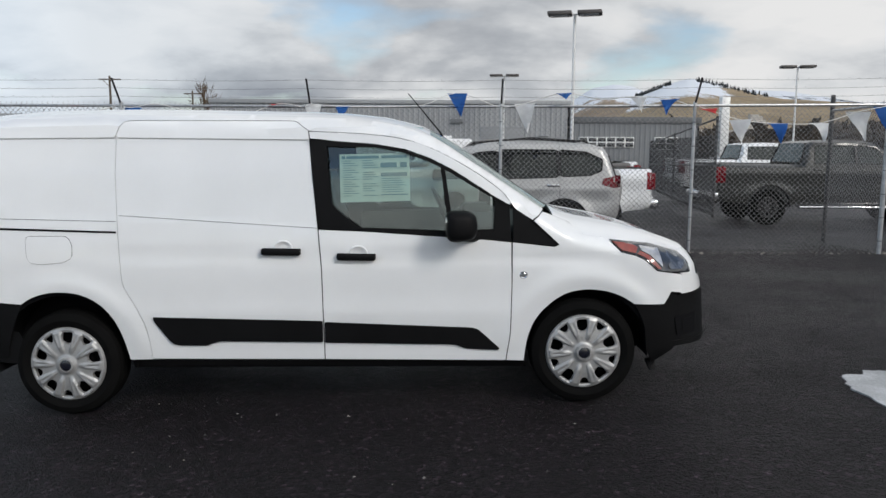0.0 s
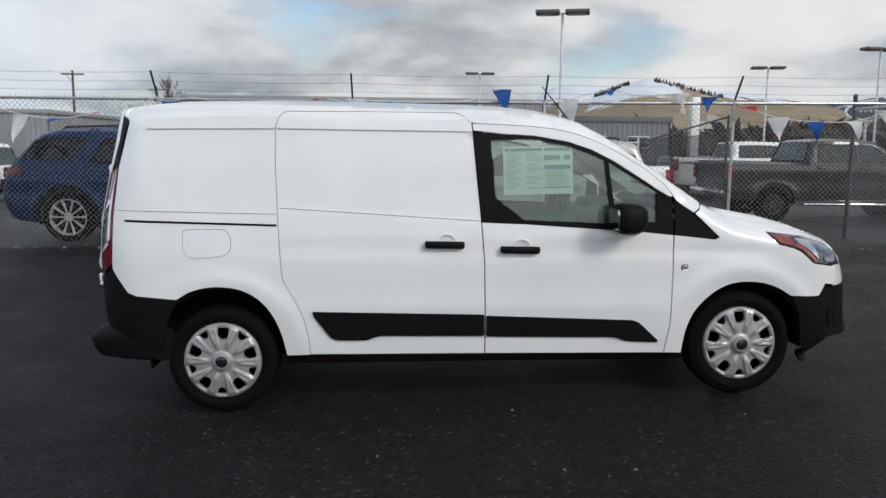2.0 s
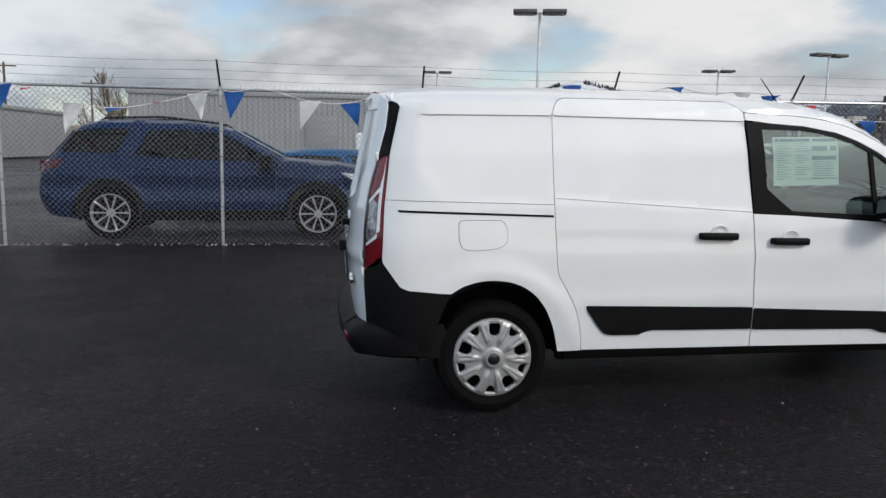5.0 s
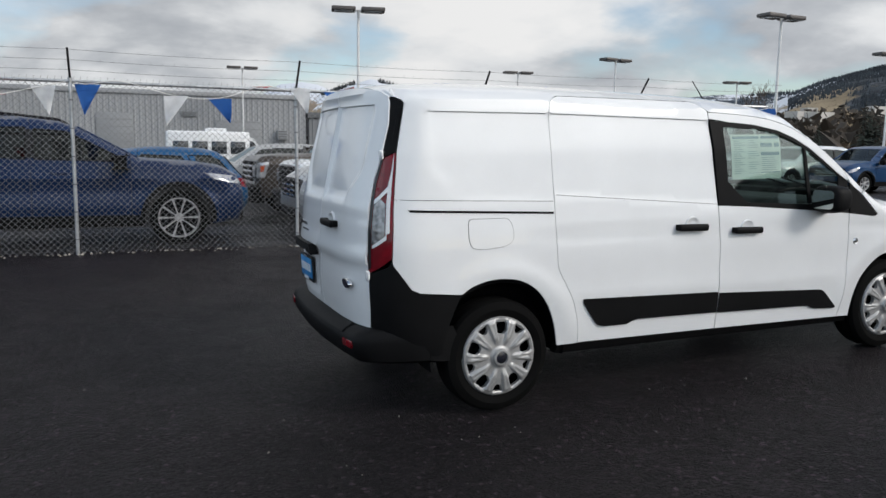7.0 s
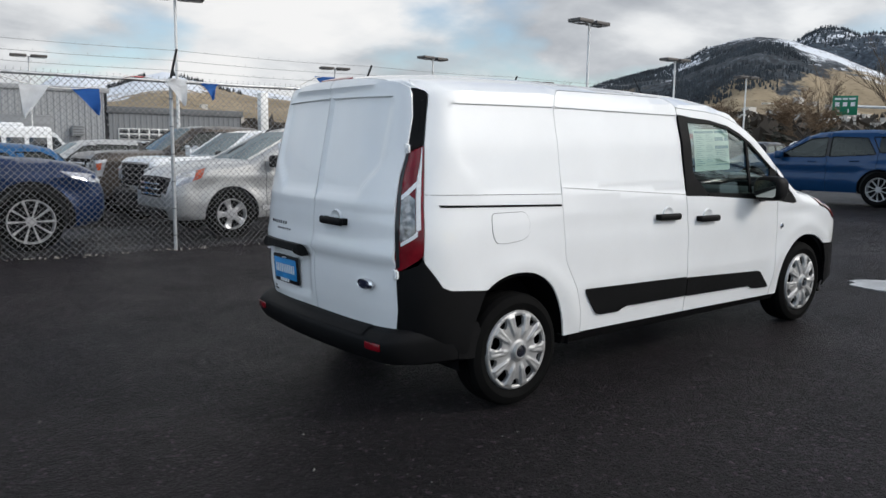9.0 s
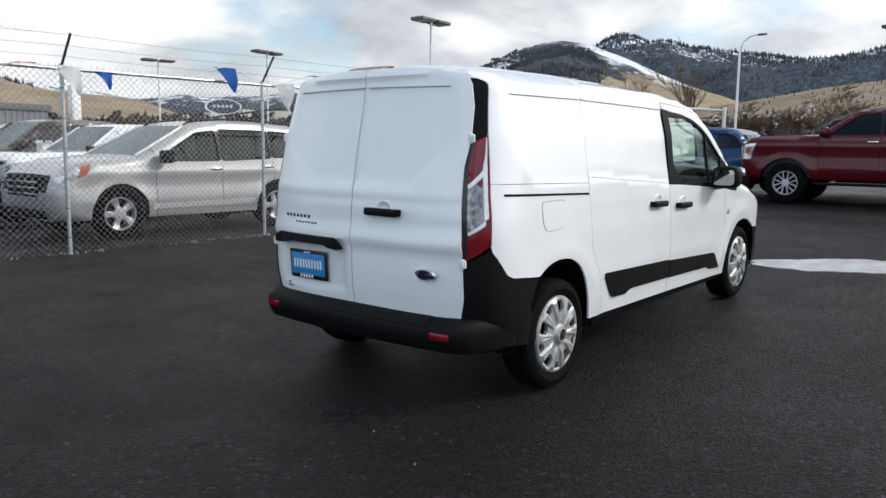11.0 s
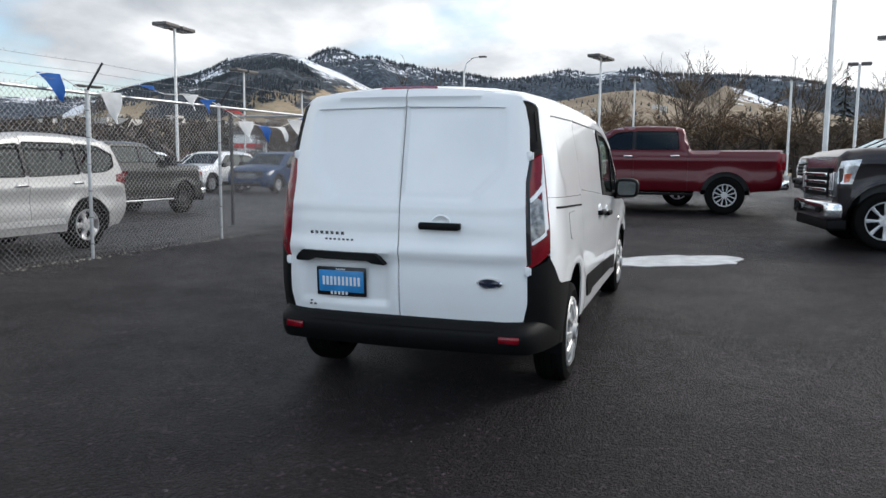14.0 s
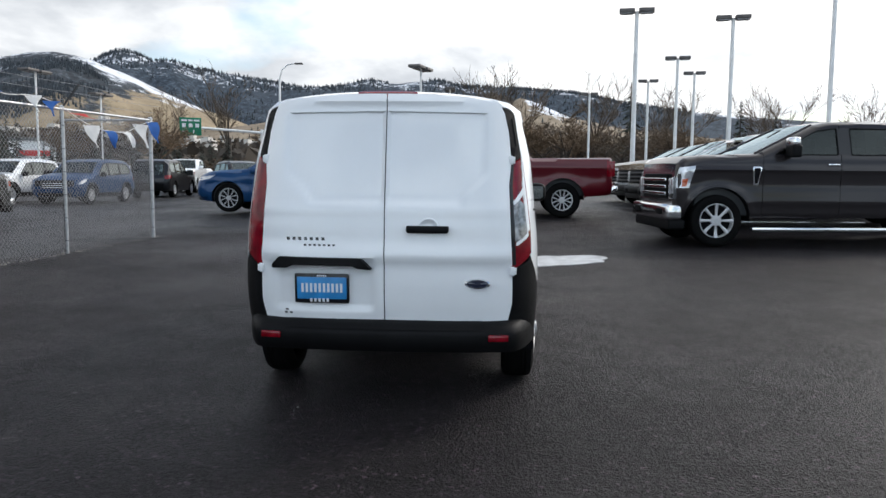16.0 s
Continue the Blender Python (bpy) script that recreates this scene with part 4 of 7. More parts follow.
COVER = cover_mesh()
CAP = bmesh.new()
add_lathe(CAP, [(.0005, .038), (.024, .037), (.033, .034), (.034, .024)], 24)
CAP = mesh_of(CAP, "centre_cap", material("cap_blue", (.006, .007, .014), .25, coat=1))
RING = bmesh.new()
add_lathe(RING, [(.034, .024), (.0355, .040), (.044, .039), (.053, .018)], 32)
RING = mesh_of(RING, "cap_ring", M_COVER)
for wx, wz in ((0.0, .300), (3.085, .298)):
    for s in (-1, 1):
        w = part("wheel", tyre_mesh(.318, .205, .224), None, van, "black tyre with silver ten-window cover", at=pose(wx, s * .782, wz, 0, 0, 180 if s < 0 else 0))
        part("wheel_cover", COVER, None, w, "silver plastic wheel cover", at=pose(0, .092, 0, 0, 2 if wx else -4, 0))
        part("centre_cap", CAP, None, w, at=pose(0, .092, 0))
        part("cap_ring", RING, None, w, at=pose(0, .092, 0))
        part("brake_drum", drum_mesh(.21), None, w, at=pose(0, .092, 0))
    liner = bmesh.new()
    rr = .415 if wx == 0 else .39
    add_lathe(liner, [(rr, -.62), (rr, -.875 if wx == 0 else -.865)], 40)
    bmesh.ops.delete(liner, geom=[v for v in liner.verts if v.co.z < -.1], context="VERTS")
    add_lathe(liner, [(.05, -.62), (rr, -.62)], 40)
    for v in liner.verts:
        v.co.z = max(v.co.z, -.04)
    me = mesh_of(liner, "wheel_liner", M_GAP)
    part("wheel_liner", me, None, van, at=pose(wx, 0, wz))
    part("wheel_liner", mirrored(me, "wheel_liner"), None, van, at=pose(wx, 0, wz))
under = bmesh.new()
add_box(under, -.42, 3.6, -.60, .60, .25, .40, .03)
add_box(under, .45, 2.6, -.82, .82, .26, .34, .02)
part("underbody", under, M_GAP, van)
axle = bmesh.new()
add_tube(axle, [(0, -.72, .30), (0, .72, .30)], .045, 10)
part("rear_axle", axle, M_DARKSTEEL, van)
ex = bmesh.new()
add_tube(ex, [(-.10, .02, .29), (-.40, .0, .295), (-.52, -.02, .29)], .020, 10)
part("exhaust_pipe", ex, M_DARKSTEEL, van, "steel exhaust tip")

# cabin
# added panel, not seen: keeps the cargo bay behind the seats dark
cab = bmesh.new()
add_box(cab, 1.0, 1.06, -.72, .72, .30, 1.62, .02)
part("bulkhead", cab, M_TRIM, van)
fl = bmesh.new()
add_box(fl, 1.06, 2.7, -.80, .80, .40, .46, .01)
part("cabin_floor", fl, M_TRIM, van)
dash = bmesh.new()
add_box(dash, 2.35, 2.85, -.80, .80, .70, 1.06, .06, 4)
add_box(dash, 2.40, 2.62, .20, .55, 1.0, 1.12, .04, 3)
part("dashboard", dash, M_TRIM, van, "black dashboard")
for s in (-1, 1):
    sb = bmesh.new()
    add_box(sb, 1.55, 2.08, s * .42 - .26, s * .42 + .26, .66, .82, .05, 3)
    seat = part("seat", sb, M_CLOTH, van, "grey cloth front seat")
    sb = bmesh.new()
    add_box(sb, -.07, .07, -.24, .24, 0, .62, .05, 3)
    part("backrest", sb, M_CLOTH, seat, at=pose(1.52, s * .42, .78, 0, -12, 0))
    sb = bmesh.new()
    add_box(sb, -.045, .045, -.13, .13, 0, .19, .04, 3)
    part("headrest", sb, M_CLOTH, seat, at=pose(1.385, s * .42, 1.42, 0, -10, 0))
    sb = bmesh.new()
    add_box(sb, 1.62, 2.63, s * .80 - .03, s * .80 + .03, .45, 1.045, .02)
    part("door_card", sb, M_TRIM, van)
st = bmesh.new()
for k in range(28):
    a0, a1 = 2 * math.pi * k / 28, 2 * math.pi * (k + 1) / 28
    add_tube(st, [(0, .185 * math.cos(a0), .185 * math.sin(a0)), (0, .185 * math.cos(a1), .185 * math.sin(a1))], .015, 6, False)
add_box(st, -.02, .02, -.18, .18, -.02, .02, .008)
add_box(st, -.03, .02, -.07, .07, -.06, .05, .02)
part("steering_wheel", st, M_TRIM, van, at=pose(2.28, .40, 1.06, 0, -25, 0))
im = bmesh.new()
add_box(im, 2.36, 2.385, -.12, .12, 1.42, 1.49, .015)
part("rear_view_mirror", im, M_TRIM, van)
# price sheet inside the passenger window
M_SHEET = material("price_sheet", (.66, .71, .68), .6, var=.05, scale=20)
M_SHEETBLUE = material("price_sheet_blue", (.17, .27, .33), .6)


def on_window(x, z, off):
    return (x, -(VAN.half(x, z) - .018 + off), z)


def window_patch(name, x0, x1, z0, z1, mat, parent, off, label=""):
    return part(name, wrap(sheet([(x0, z0), (x1, z0), (x1, z1), (x0, z1)], .06), lambda x, z: on_window(x, z, off), (0, 1, 0), .0015), mat, parent, label)


paper = window_patch("price_sheet", 1.665, 2.075, 1.225, 1.505, M_SHEET, van, 0.0, "printed price sheet in the side window")
for x0, x1, z0, z1 in ((1.705, 1.895, 1.478, 1.494), (1.91, 2.06, 1.478, 1.494), (1.678, 1.698, 1.478, 1.494), (1.905, 2.06, 1.372, 1.394), (1.905, 2.00, 1.425, 1.452), (2.02, 2.06, 1.425, 1.452), (1.905, 2.06, 1.262, 1.268)):
    window_patch("printed_bar", x0, x1, z0, z1, M_SHEETBLUE, paper, .003)
for k in range(16):
    z = 1.464 - k * .0135
    window_patch("printed_line", 1.685, 1.735 + .02 * (k % 3), z, z + .003, M_SHEETBLUE, paper, .003)
    if k % 5 != 4:
        window_patch("printed_line", 1.80, 1.855 + .012 * (k % 4), z, z + .003, M_SHEETBLUE, paper, .003)
for k in range(7):
    z = 1.358 - k * .013
    window_patch("printed_line", 1.91, 2.02 + .01 * (k % 4), z, z + .003, M_SHEETBLUE, paper, .003)
ant = bmesh.new()
add_tube(ant, [(2.275, .0, 1.605), (2.265, .0, 1.635), (2.05, .0, 1.905)], [.012, .006, .003], 6)
part("aerial", ant, M_PLASTIC, van, "short black roof aerial")

# ---- parked cars and pickups ----
SUV = dict(
    sil=[(-.95, .34), (-1.03, .50), (-1.05, .66), (-1.03, .88), (-.98, 1.05), (-.74, 1.58), (-.66, 1.68), (-.40, 1.745), (.3, 1.78), (1.0, 1.775), (1.5, 1.74), (1.80, 1.66), (2.55, 1.21), (2.75, 1.18), (3.3, 1.13), (3.7, 1.05), (3.89, .93), (3.96, .70), (3.97, .48), (3.88, .30)],
    pieces=[("rear_bumper", 0, 2, "trim"), ("tailgate", 2, 4, "paint"), ("rear_window", 4, 5, "glass"), ("roof", 5, 11, "paint"), ("windscreen", 11, 12, "glass"), ("bonnet", 12, 16, "paint"), ("grille", 16, 17, "trim"), ("front_bumper", 17, 19, "paint")],
    windows=[[(1.42, 1.13), (1.42, 1.62), (1.72, 1.59), (2.28, 1.20), (2.32, 1.12)], [(.42, 1.15), (.44, 1.63), (1.35, 1.64), (1.35, 1.13)], [(.34, 1.17), (.36, 1.63), (-.42, 1.58), (-.60, 1.32), (-.42, 1.18)]],
    doors=[(-9, .39, "quarter"), (.39, 1.385, "rear_door"), (1.385, 2.43, "front_door"), (2.43, 9, "fender")],
    base=3.02, bottom=.30, W=.965, belt=1.08, tum=.26,
    head=[(3.42, 1.0), (3.78, .90), (3.90, .80), (3.84, .77), (3.55, .86)], tail=[(-1.0, 1.03), (-.70, 1.07), (-.62, .98), (-.72, .90), (-1.02, .87)],
    handles=[(1.52, 1.02), (.56, 1.05)], mirror=(2.25, 1.16))
FAMILY = dict(SUV,
    sil=[(-.92, .36), (-1.0, .50), (-1.03, .66), (-1.01, .90), (-.92, 1.10), (-.52, 1.58), (-.40, 1.68), (-.15, 1.745), (.4, 1.775), (1.0, 1.765), (1.5, 1.71), (1.75, 1.63), (2.50, 1.22), (2.70, 1.20), (3.3, 1.165), (3.62, 1.12), (3.85, 1.00), (3.94, .74), (3.95, .50), (3.86, .32)],
    windows=[[(1.22, 1.13), (1.22, 1.60), (1.62, 1.56), (2.26, 1.20), (2.30, 1.12)], [(.10, 1.20), (.34, 1.58), (1.13, 1.61), (1.13, 1.14)], [(.03, 1.24), (.22, 1.60), (-.22, 1.60), (-.42, 1.50), (-.60, 1.26)]],
    doors=[(-9, .06, "quarter"), (.06, 1.175, "rear_door"), (1.175, 2.40, "front_door"), (2.40, 9, "fender")],
    head=[(3.36, 1.03), (3.78, .985), (3.89, .90), (3.85, .865), (3.52, .93)],
    tail=[(-.93, 1.10), (-.62, 1.12), (-.55, 1.02), (-.68, .93), (-1.0, .90)])
EXPLORER = dict(FAMILY,
    windows=[[(1.22, 1.20), (1.22, 1.60), (1.62, 1.57), (2.24, 1.25), (2.28, 1.18)], [(.37, 1.25), (.56, 1.60), (1.13, 1.62), (1.13, 1.20)], [(-.66, 1.29), (-.47, 1.55), (-.30, 1.60), (.29, 1.62), (.10, 1.27)]],
    doors=[(-9, .33, "quarter"), (.33, 1.175, "rear_door"), (1.175, 2.40, "front_door"), (2.40, 9, "fender")],
    tail=[(-.93, 1.15), (-.64, 1.18), (-.67, 1.05), (-.98, .99)])
BOXY = dict(SUV,
    sil=[(-.86, .36), (-.93, .50), (-.95, .70), (-.91, .95), (-.85, 1.10), (-.74, 1.44), (-.66, 1.57), (-.45, 1.63), (.3, 1.675), (.85, 1.675), (1.25, 1.64), (1.50, 1.57), (2.33, 1.14), (2.5, 1.12), (3.0, 1.08), (3.28, 1.01), (3.47, .88), (3.55, .66), (3.56, .46), (3.48, .28)],
    windows=[[(1.06, 1.07), (1.08, 1.51), (1.40, 1.48), (2.02, 1.13), (2.04, 1.07)], [(.10, 1.10), (.12, 1.53), (1.0, 1.53), (1.0, 1.07)], [(.04, 1.11), (.06, 1.53), (-.36, 1.50), (-.62, 1.38), (-.60, 1.20), (-.42, 1.13)]],
    doors=[(-9, .07, "quarter"), (.07, 1.03, "rear_door"), (1.03, 2.12, "front_door"), (2.12, 9, "fender")],
    base=2.66, bottom=.29, W=.91, belt=1.04, tum=.26,
    head=[(3.02, 1.03), (3.36, .95), (3.50, .83), (3.44, .77), (3.12, .89)], tail=[(-.90, 1.14), (-.62, 1.08), (-.60, .98), (-.80, .93), (-.93, .94)],
    handles=[(1.16, .95), (.18, .97)], mirror=(2.0, 1.12))
SEDAN = dict(SUV,
    sil=[(-.95, .34), (-1.03, .48), (-1.05, .62), (-1.04, .92), (-.98, 1.06), (-.55, 1.12), (-.10, 1.33), (.2, 1.41), (.8, 1.46), (1.2, 1.44), (1.5, 1.40), (1.62, 1.36), (2.40, .98), (2.6, .95), (3.1, .90), (3.5, .82), (3.72, .72), (3.78, .55), (3.78, .42), (3.70, .26)],
    windows=[[(1.0, .98), (1.0, 1.34), (1.45, 1.30), (2.1, .99)], [(.1, 1.02), (.25, 1.32), (.92, 1.35), (.92, .99)]],
    doors=[(-9, .05, "quarter"), (.05, .96, "rear_door"), (.96, 2.1, "front_door"), (2.1, 9, "fender")],
    base=2.75, bottom=.26, W=.92, belt=.97, tum=.30, head=[(3.3, .80), (3.6, .74), (3.72, .66), (3.66, .62), (3.4, .68)], tail=[(-1.0, 1.0), (-.75, 1.02), (-.70, .92), (-1.03, .84)],
    handles=[(1.15, .92), (.25, .95)], mirror=(2.0, 1.0))
PICKUP = dict(
    sil=[(-1.12, .55), (-1.20, .62), (-1.20, .80), (-1.17, .85), (-1.15, 1.40), (-1.10, 1.42), (.72, 1.40), (.76, 1.44), (.90, 1.88), (1.05, 1.93), (1.6, 1.955), (2.2, 1.94), (2.45, 1.89), (3.12, 1.42), (3.3, 1.41), (4.2, 1.385), (4.46, 1.345), (4.565, 1.26), (4.60, .80), (4.60, .52), (4.45, .42)],
    pieces=[("rear_bumper", 0, 2, "chrome"), ("tailgate", 2, 5, "paint"), ("bed", 5, 6, "trim"), ("rear_window", 7, 8, "glass"), ("roof", 8, 12, "paint"), ("windscreen", 12, 13, "glass"), ("bonnet", 13, 17, "paint"), ("grille", 17, 18, "chrome"), ("front_bumper", 18, 20, "chrome")],
    windows=[[(2.02, 1.42), (2.02, 1.83), (2.38, 1.79), (2.90, 1.42)], [(1.0, 1.42), (1.04, 1.82), (1.94, 1.83), (1.94, 1.42)]],
    doors=[(-9, .80, "bed_side"), (.80, 1.98, "rear_door"), (1.98, 3.06, "front_door"), (3.06, 9, "fender")],
    base=3.68, bottom=.50, W=.99, belt=1.38, tum=.30,
    head=[(4.30, 1.24), (4.54, 1.21), (4.57, 1.08), (4.575, .90), (4.40, .90), (4.36, 1.05)], tail=[(-1.19, 1.34), (-1.02, 1.35), (-1.02, .98), (-1.19, .98)],
    handles=[(2.10, 1.27), (1.08, 1.28)], mirror=(2.95, 1.46))


def scaled(spec, sx, sz):
    f = lambda pts: [(x * sx, z * sz) for x, z in pts]
    out = dict(spec, sil=f(spec["sil"]), windows=[f(w) for w in spec["windows"]], head=f(spec["head"]), tail=f(spec["tail"]), handles=f(spec["handles"]))
    out.update(doors=[(a * sx, b * sx, n) for a, b, n in spec["doors"]], base=spec["base"] * sx, bottom=spec["bottom"] * sz, belt=spec["belt"] * sz, mirror=(spec["mirror"][0] * sx, spec["mirror"][1] * sz))
    return out


def build_car(name, m, label, category, spec, colour, R, rim, spokes, group="", cladding=None, fine=.07, board=None, grille=None, amber=False, tyre=.25, seethrough=True, chrome_strip=False, rails=None, handle_mat=None, spare=False, dark_pillars=True, strip=None, vent=False, tail_mat=None):
    """A whole vehicle: rear axle at the origin, nose to +x."""
    car = thing(name, m, label, category, group)
    sil = spec["sil"]
    belt_high = spec["belt"] > 1.2
    xs = [p[0] for p in sil]
    x0, x1 = min(xs), max(xs)
    rows = []
    sharp = .5 if belt_high else 1.0
    for x, z in sil:
        at_end = x < x0 + .30 and z < spec["belt"] + .02 or x > x1 - .40
        rows.append((x, z, .26 * sharp, .24 * sharp) if at_end else (x, z, .09, .13))
    tail_pts = [(x1 - .4, spec["bottom"], .05, .04), (x0 + .3, spec["bottom"] + .02, .05, .04)]
    W, belt = spec["W"], spec["belt"]
    form = Form(rows + tail_pts, ([0, spec["bottom"], belt * .62, belt * .85, belt, belt + 1], [W - .06, W - .04, W, W - .005, W - .03, W - .03 - spec["tum"]]))
    crease = belt * (.86 if belt_high else .88)
    well = (1.30 if vent else 1.25) if belt_high else 1.18

    def half(x, z):
        """Half width with the pressed shoulder, hollow flank and flared arches."""
        r = .016 * math.exp(-((z - crease) / .035) ** 2) - .022 * math.exp(-((z - crease * .80) / (belt * .10)) ** 2) + .012 * math.exp(-((z - belt * .50) / .05) ** 2)
        for cx in (0.0, spec["base"]):
            r += (.022 if belt_high else .03) * math.exp(-((math.hypot(x - cx, z - R) - R * well) / .085) ** 2) * smoothstep(R * .4, R * .9, z)
        ends = smoothstep(x0, x0 + .35, x) * (1 - smoothstep(x1 - .4, x1 - .05, x))
        return form.half(x, z) + r * ends * smoothstep(belt + .06, belt - .02, z)

    mats = dict(paint=colour, trim=M_PLASTIC, glass=M_GLASS, chrome=M_CHROME)
    # flank outline with wheel arches
    out = list(sil)
    for cx, end in ((spec["base"], x1), (0.0, x0)):
        r = R * (well - .01)
        zb = spec["bottom"]
        a0 = math.asin(max(-.9, min(.9, (zb - R) / r)))
        out += [(cx + r * math.cos(a), R + r * math.sin(a)) for a in np.linspace(a0, math.pi - a0, 13)]
    tops = {}
    for a, b, nm in spec["doors"]:
        poly = clip_x(out, a + .004, b - .004)
        if len(poly) < 3:
            continue
        holes = [w for w in spec["windows"] if a - .1 < sum(p[0] for p in w) / len(w) < b + .1] if seethrough else []
        bm = wrap(sheet(poly, fine, holes=[rounded(h, .03, 3) for h in holes]), lambda x, z: (x, -half(x, z), z), (0, 1, 0), .01)
        ob = part(nm, bm, colour, car)
        other = part(nm, mirrored(ob.data, nm), None, car)
        for side_ob, sgn in ((ob, -1), (other, 1)):
            for h in holes:
                g = wrap(sheet(rounded(h, .03, 3), .2), lambda x, z: (x, sgn * (form.half(x, z) - .008), z), (0, 1, 0), 0)
                part("window", g, M_TINT2, side_ob)
                fr = bmesh.new()
                loop = rounded(h, .03, 3)
                add_tube(fr, [(x, sgn * (form.half(x, z) + .001), z) for x, z in loop + loop[:1]], .011, 5, False)
                part("window_surround", fr, M_CHROME if chrome_strip else M_PLASTIC, side_ob)
            for hx, hz in spec["handles"]:
                if a < hx < b:
                    hb = bmesh.new()
                    add_box(hb, hx - .10, hx + .10, -.02, .02, hz - .018, hz + .018, .012)
                    part("handle", hb, handle_mat or (M_CHROME if chrome_strip else colour), side_ob, at=pose(0, sgn * (half(hx, hz) + .012), 0))
    # dark pillars between neighbouring windows
    wins = sorted(spec["windows"], key=lambda w: sum(p[0] for p in w) / len(w))
    for wa, wb in zip(wins, wins[1:]):
        za, zb = max(min(p[1] for p in wa), min(p[1] for p in wb)) + .01, min(max(p[1] for p in wa), max(p[1] for p in wb)) - .01
        edge_at = lambda w, z, pick: pick(x for (p, q) in zip(w, w[1:] + w[:1]) if (p[1] - z) * (q[1] - z) <= 0 and p[1] != q[1] for x in [p[0] + (z - p[1]) / (q[1] - p[1]) * (q[0] - p[0])])
        quad = [(edge_at(wa, za, max), za), (edge_at(wb, za, min), za), (edge_at(wb, zb, min), zb), (edge_at(wa, zb, max), zb)]
        if dark_pillars and all(0 < quad[i][0] - quad[j][0] < .3 for i, j in ((1, 0), (2, 3))):
            for s in (-1, 1):
                part("pillar_trim", wrap(sheet(quad, .1), lambda x, z: (x, s * (form.half(x, z) + .004), z), (0, -s, 0), .004), M_BLACK, car)
    # pieces across the car
    for nm, i, j, mk in spec["pieces"]:
        bm = bmesh.new()
        grid = []
        pts = []
        for p, q in zip(sil[i:j], sil[i + 1:j + 1]):
            n = max(1, int(math.hypot(q[0] - p[0], q[1] - p[1]) / .25))
            pts += [(p[0] + (q[0] - p[0]) * k / n, p[1] + (q[1] - p[1]) * k / n) for k in range(n)]
        pts.append(sil[j])
        for x, z in pts:
            h = form.half(x, z) - (.03 if mk == "glass" else 0)
            drop = -.10 if nm == "bed" else 0
            grid.append([bm.verts.new((x, h * t, z + drop + .012 * (1 - t * t))) for t in np.linspace(-1, 1, 9)])
        for a, b in zip(grid, grid[1:]):
            for k in range(8):
                bm.faces.new((a[k], a[k + 1], b[k + 1], b[k]))
        ob = part(nm, bm, mats[mk], car)
        if mk == "glass":
            ob.data.materials[0] = M_GLASS2
            for s in (-1, 1):
                pl = bmesh.new()
                add_tube(pl, [(x, s * (form.half(x, z) - .015), z) for x, z in (pts[0], pts[-1])], .022, 6)
                part("pillar", pl, colour if nm == "windscreen" else M_PLASTIC, car)
    flank = lambda pts, off: (lambda s: wrap(sheet(pts, .06), lambda x, z: (x, s * (half(x, z) + off), z), (0, -s, 0), .03))
    for s in (-1, 1):
        part("headlamp", flank(spec["head"], .006)(s), M_LAMP, car, "clear headlamp")
        if amber:
            hd = spec["head"]
            part("turn_signal", flank([(hd[0][0] + .02, hd[0][1]), (hd[0][0] * .6 + hd[1][0] * .4, hd[0][1] * .6 + hd[1][1] * .4), (hd[4][0] * .62 + hd[3][0] * .38, hd[4][1] * .62 + hd[3][1] * .38), (hd[4][0], hd[4][1])], .010)(s), M_AMBER, car)
        part("tail_lamp", flank(spec["tail"], .006)(s), tail_mat or M_REDLENS, car, "red tail lamp")
        mx, mz = spec["mirror"]
        mb = bmesh.new()
        if vent:
            add_box(mb, mx - .07, mx + .09, s * (form.half(mx, mz) + .07), s * (form.half(mx, mz) + .33), mz - .10, mz + .10, .03, 3)
            cap = bmesh.new()
            add_box(cap, mx - .05, mx + .10, s * (form.half(mx, mz) + .065), s * (form.half(mx, mz) + .335), mz + .06, mz + .22, .05, 3)
            part("mirror_cap", cap, M_CHROME, car, "chrome mirror cap")
            vx, vz = spec["doors"][2][1] + .11, crease - .10
            vb = wrap(sheet(rounded([(vx - .08, vz + .15), (vx + .08, vz + .15), (vx + .05, vz - .14), (vx - .03, vz - .16)], .03), .06), lambda x, z: (x, s * (half(x, z) + .012), z), (0, -s, 0), .02)
            vent_ob = part("fender_vent", vb, M_CHROME, car, "chrome fender vent")
            vb = wrap(sheet(rounded([(vx - .05, vz + .125), (vx + .05, vz + .125), (vx + .025, vz - .115), (vx - .015, vz - .125)], .02), .06), lambda x, z: (x, s * (half(x, z) + .018), z), (0, -s, 0), .01)
            part("vent_mesh", vb, M_GAP, vent_ob)
        else:
            add_box(mb, mx - .06, mx + .10, s * (form.half(mx, mz) + .06) - .0, s * (form.half(mx, mz) + .25), mz - .08, mz + .10, .04, 3)
        add_tube(mb, [(mx, s * (form.half(mx, mz) - .02), mz - .04), (mx, s * (form.half(mx, mz) + .10), mz - .02)], .025, 6)
        part("wing_mirror", mb, M_PLASTIC if cladding or vent or strip else (M_CHROME if chrome_strip else colour), car)
        if strip:
            part("door_moulding", flank([(R * 1.3, strip), (spec["base"] - R * 1.3, strip), (spec["base"] - R * 1.3, strip + .075), (R * 1.3, strip + .085)], .016)(s), M_BRIGHT, car, "bright lower door moulding")
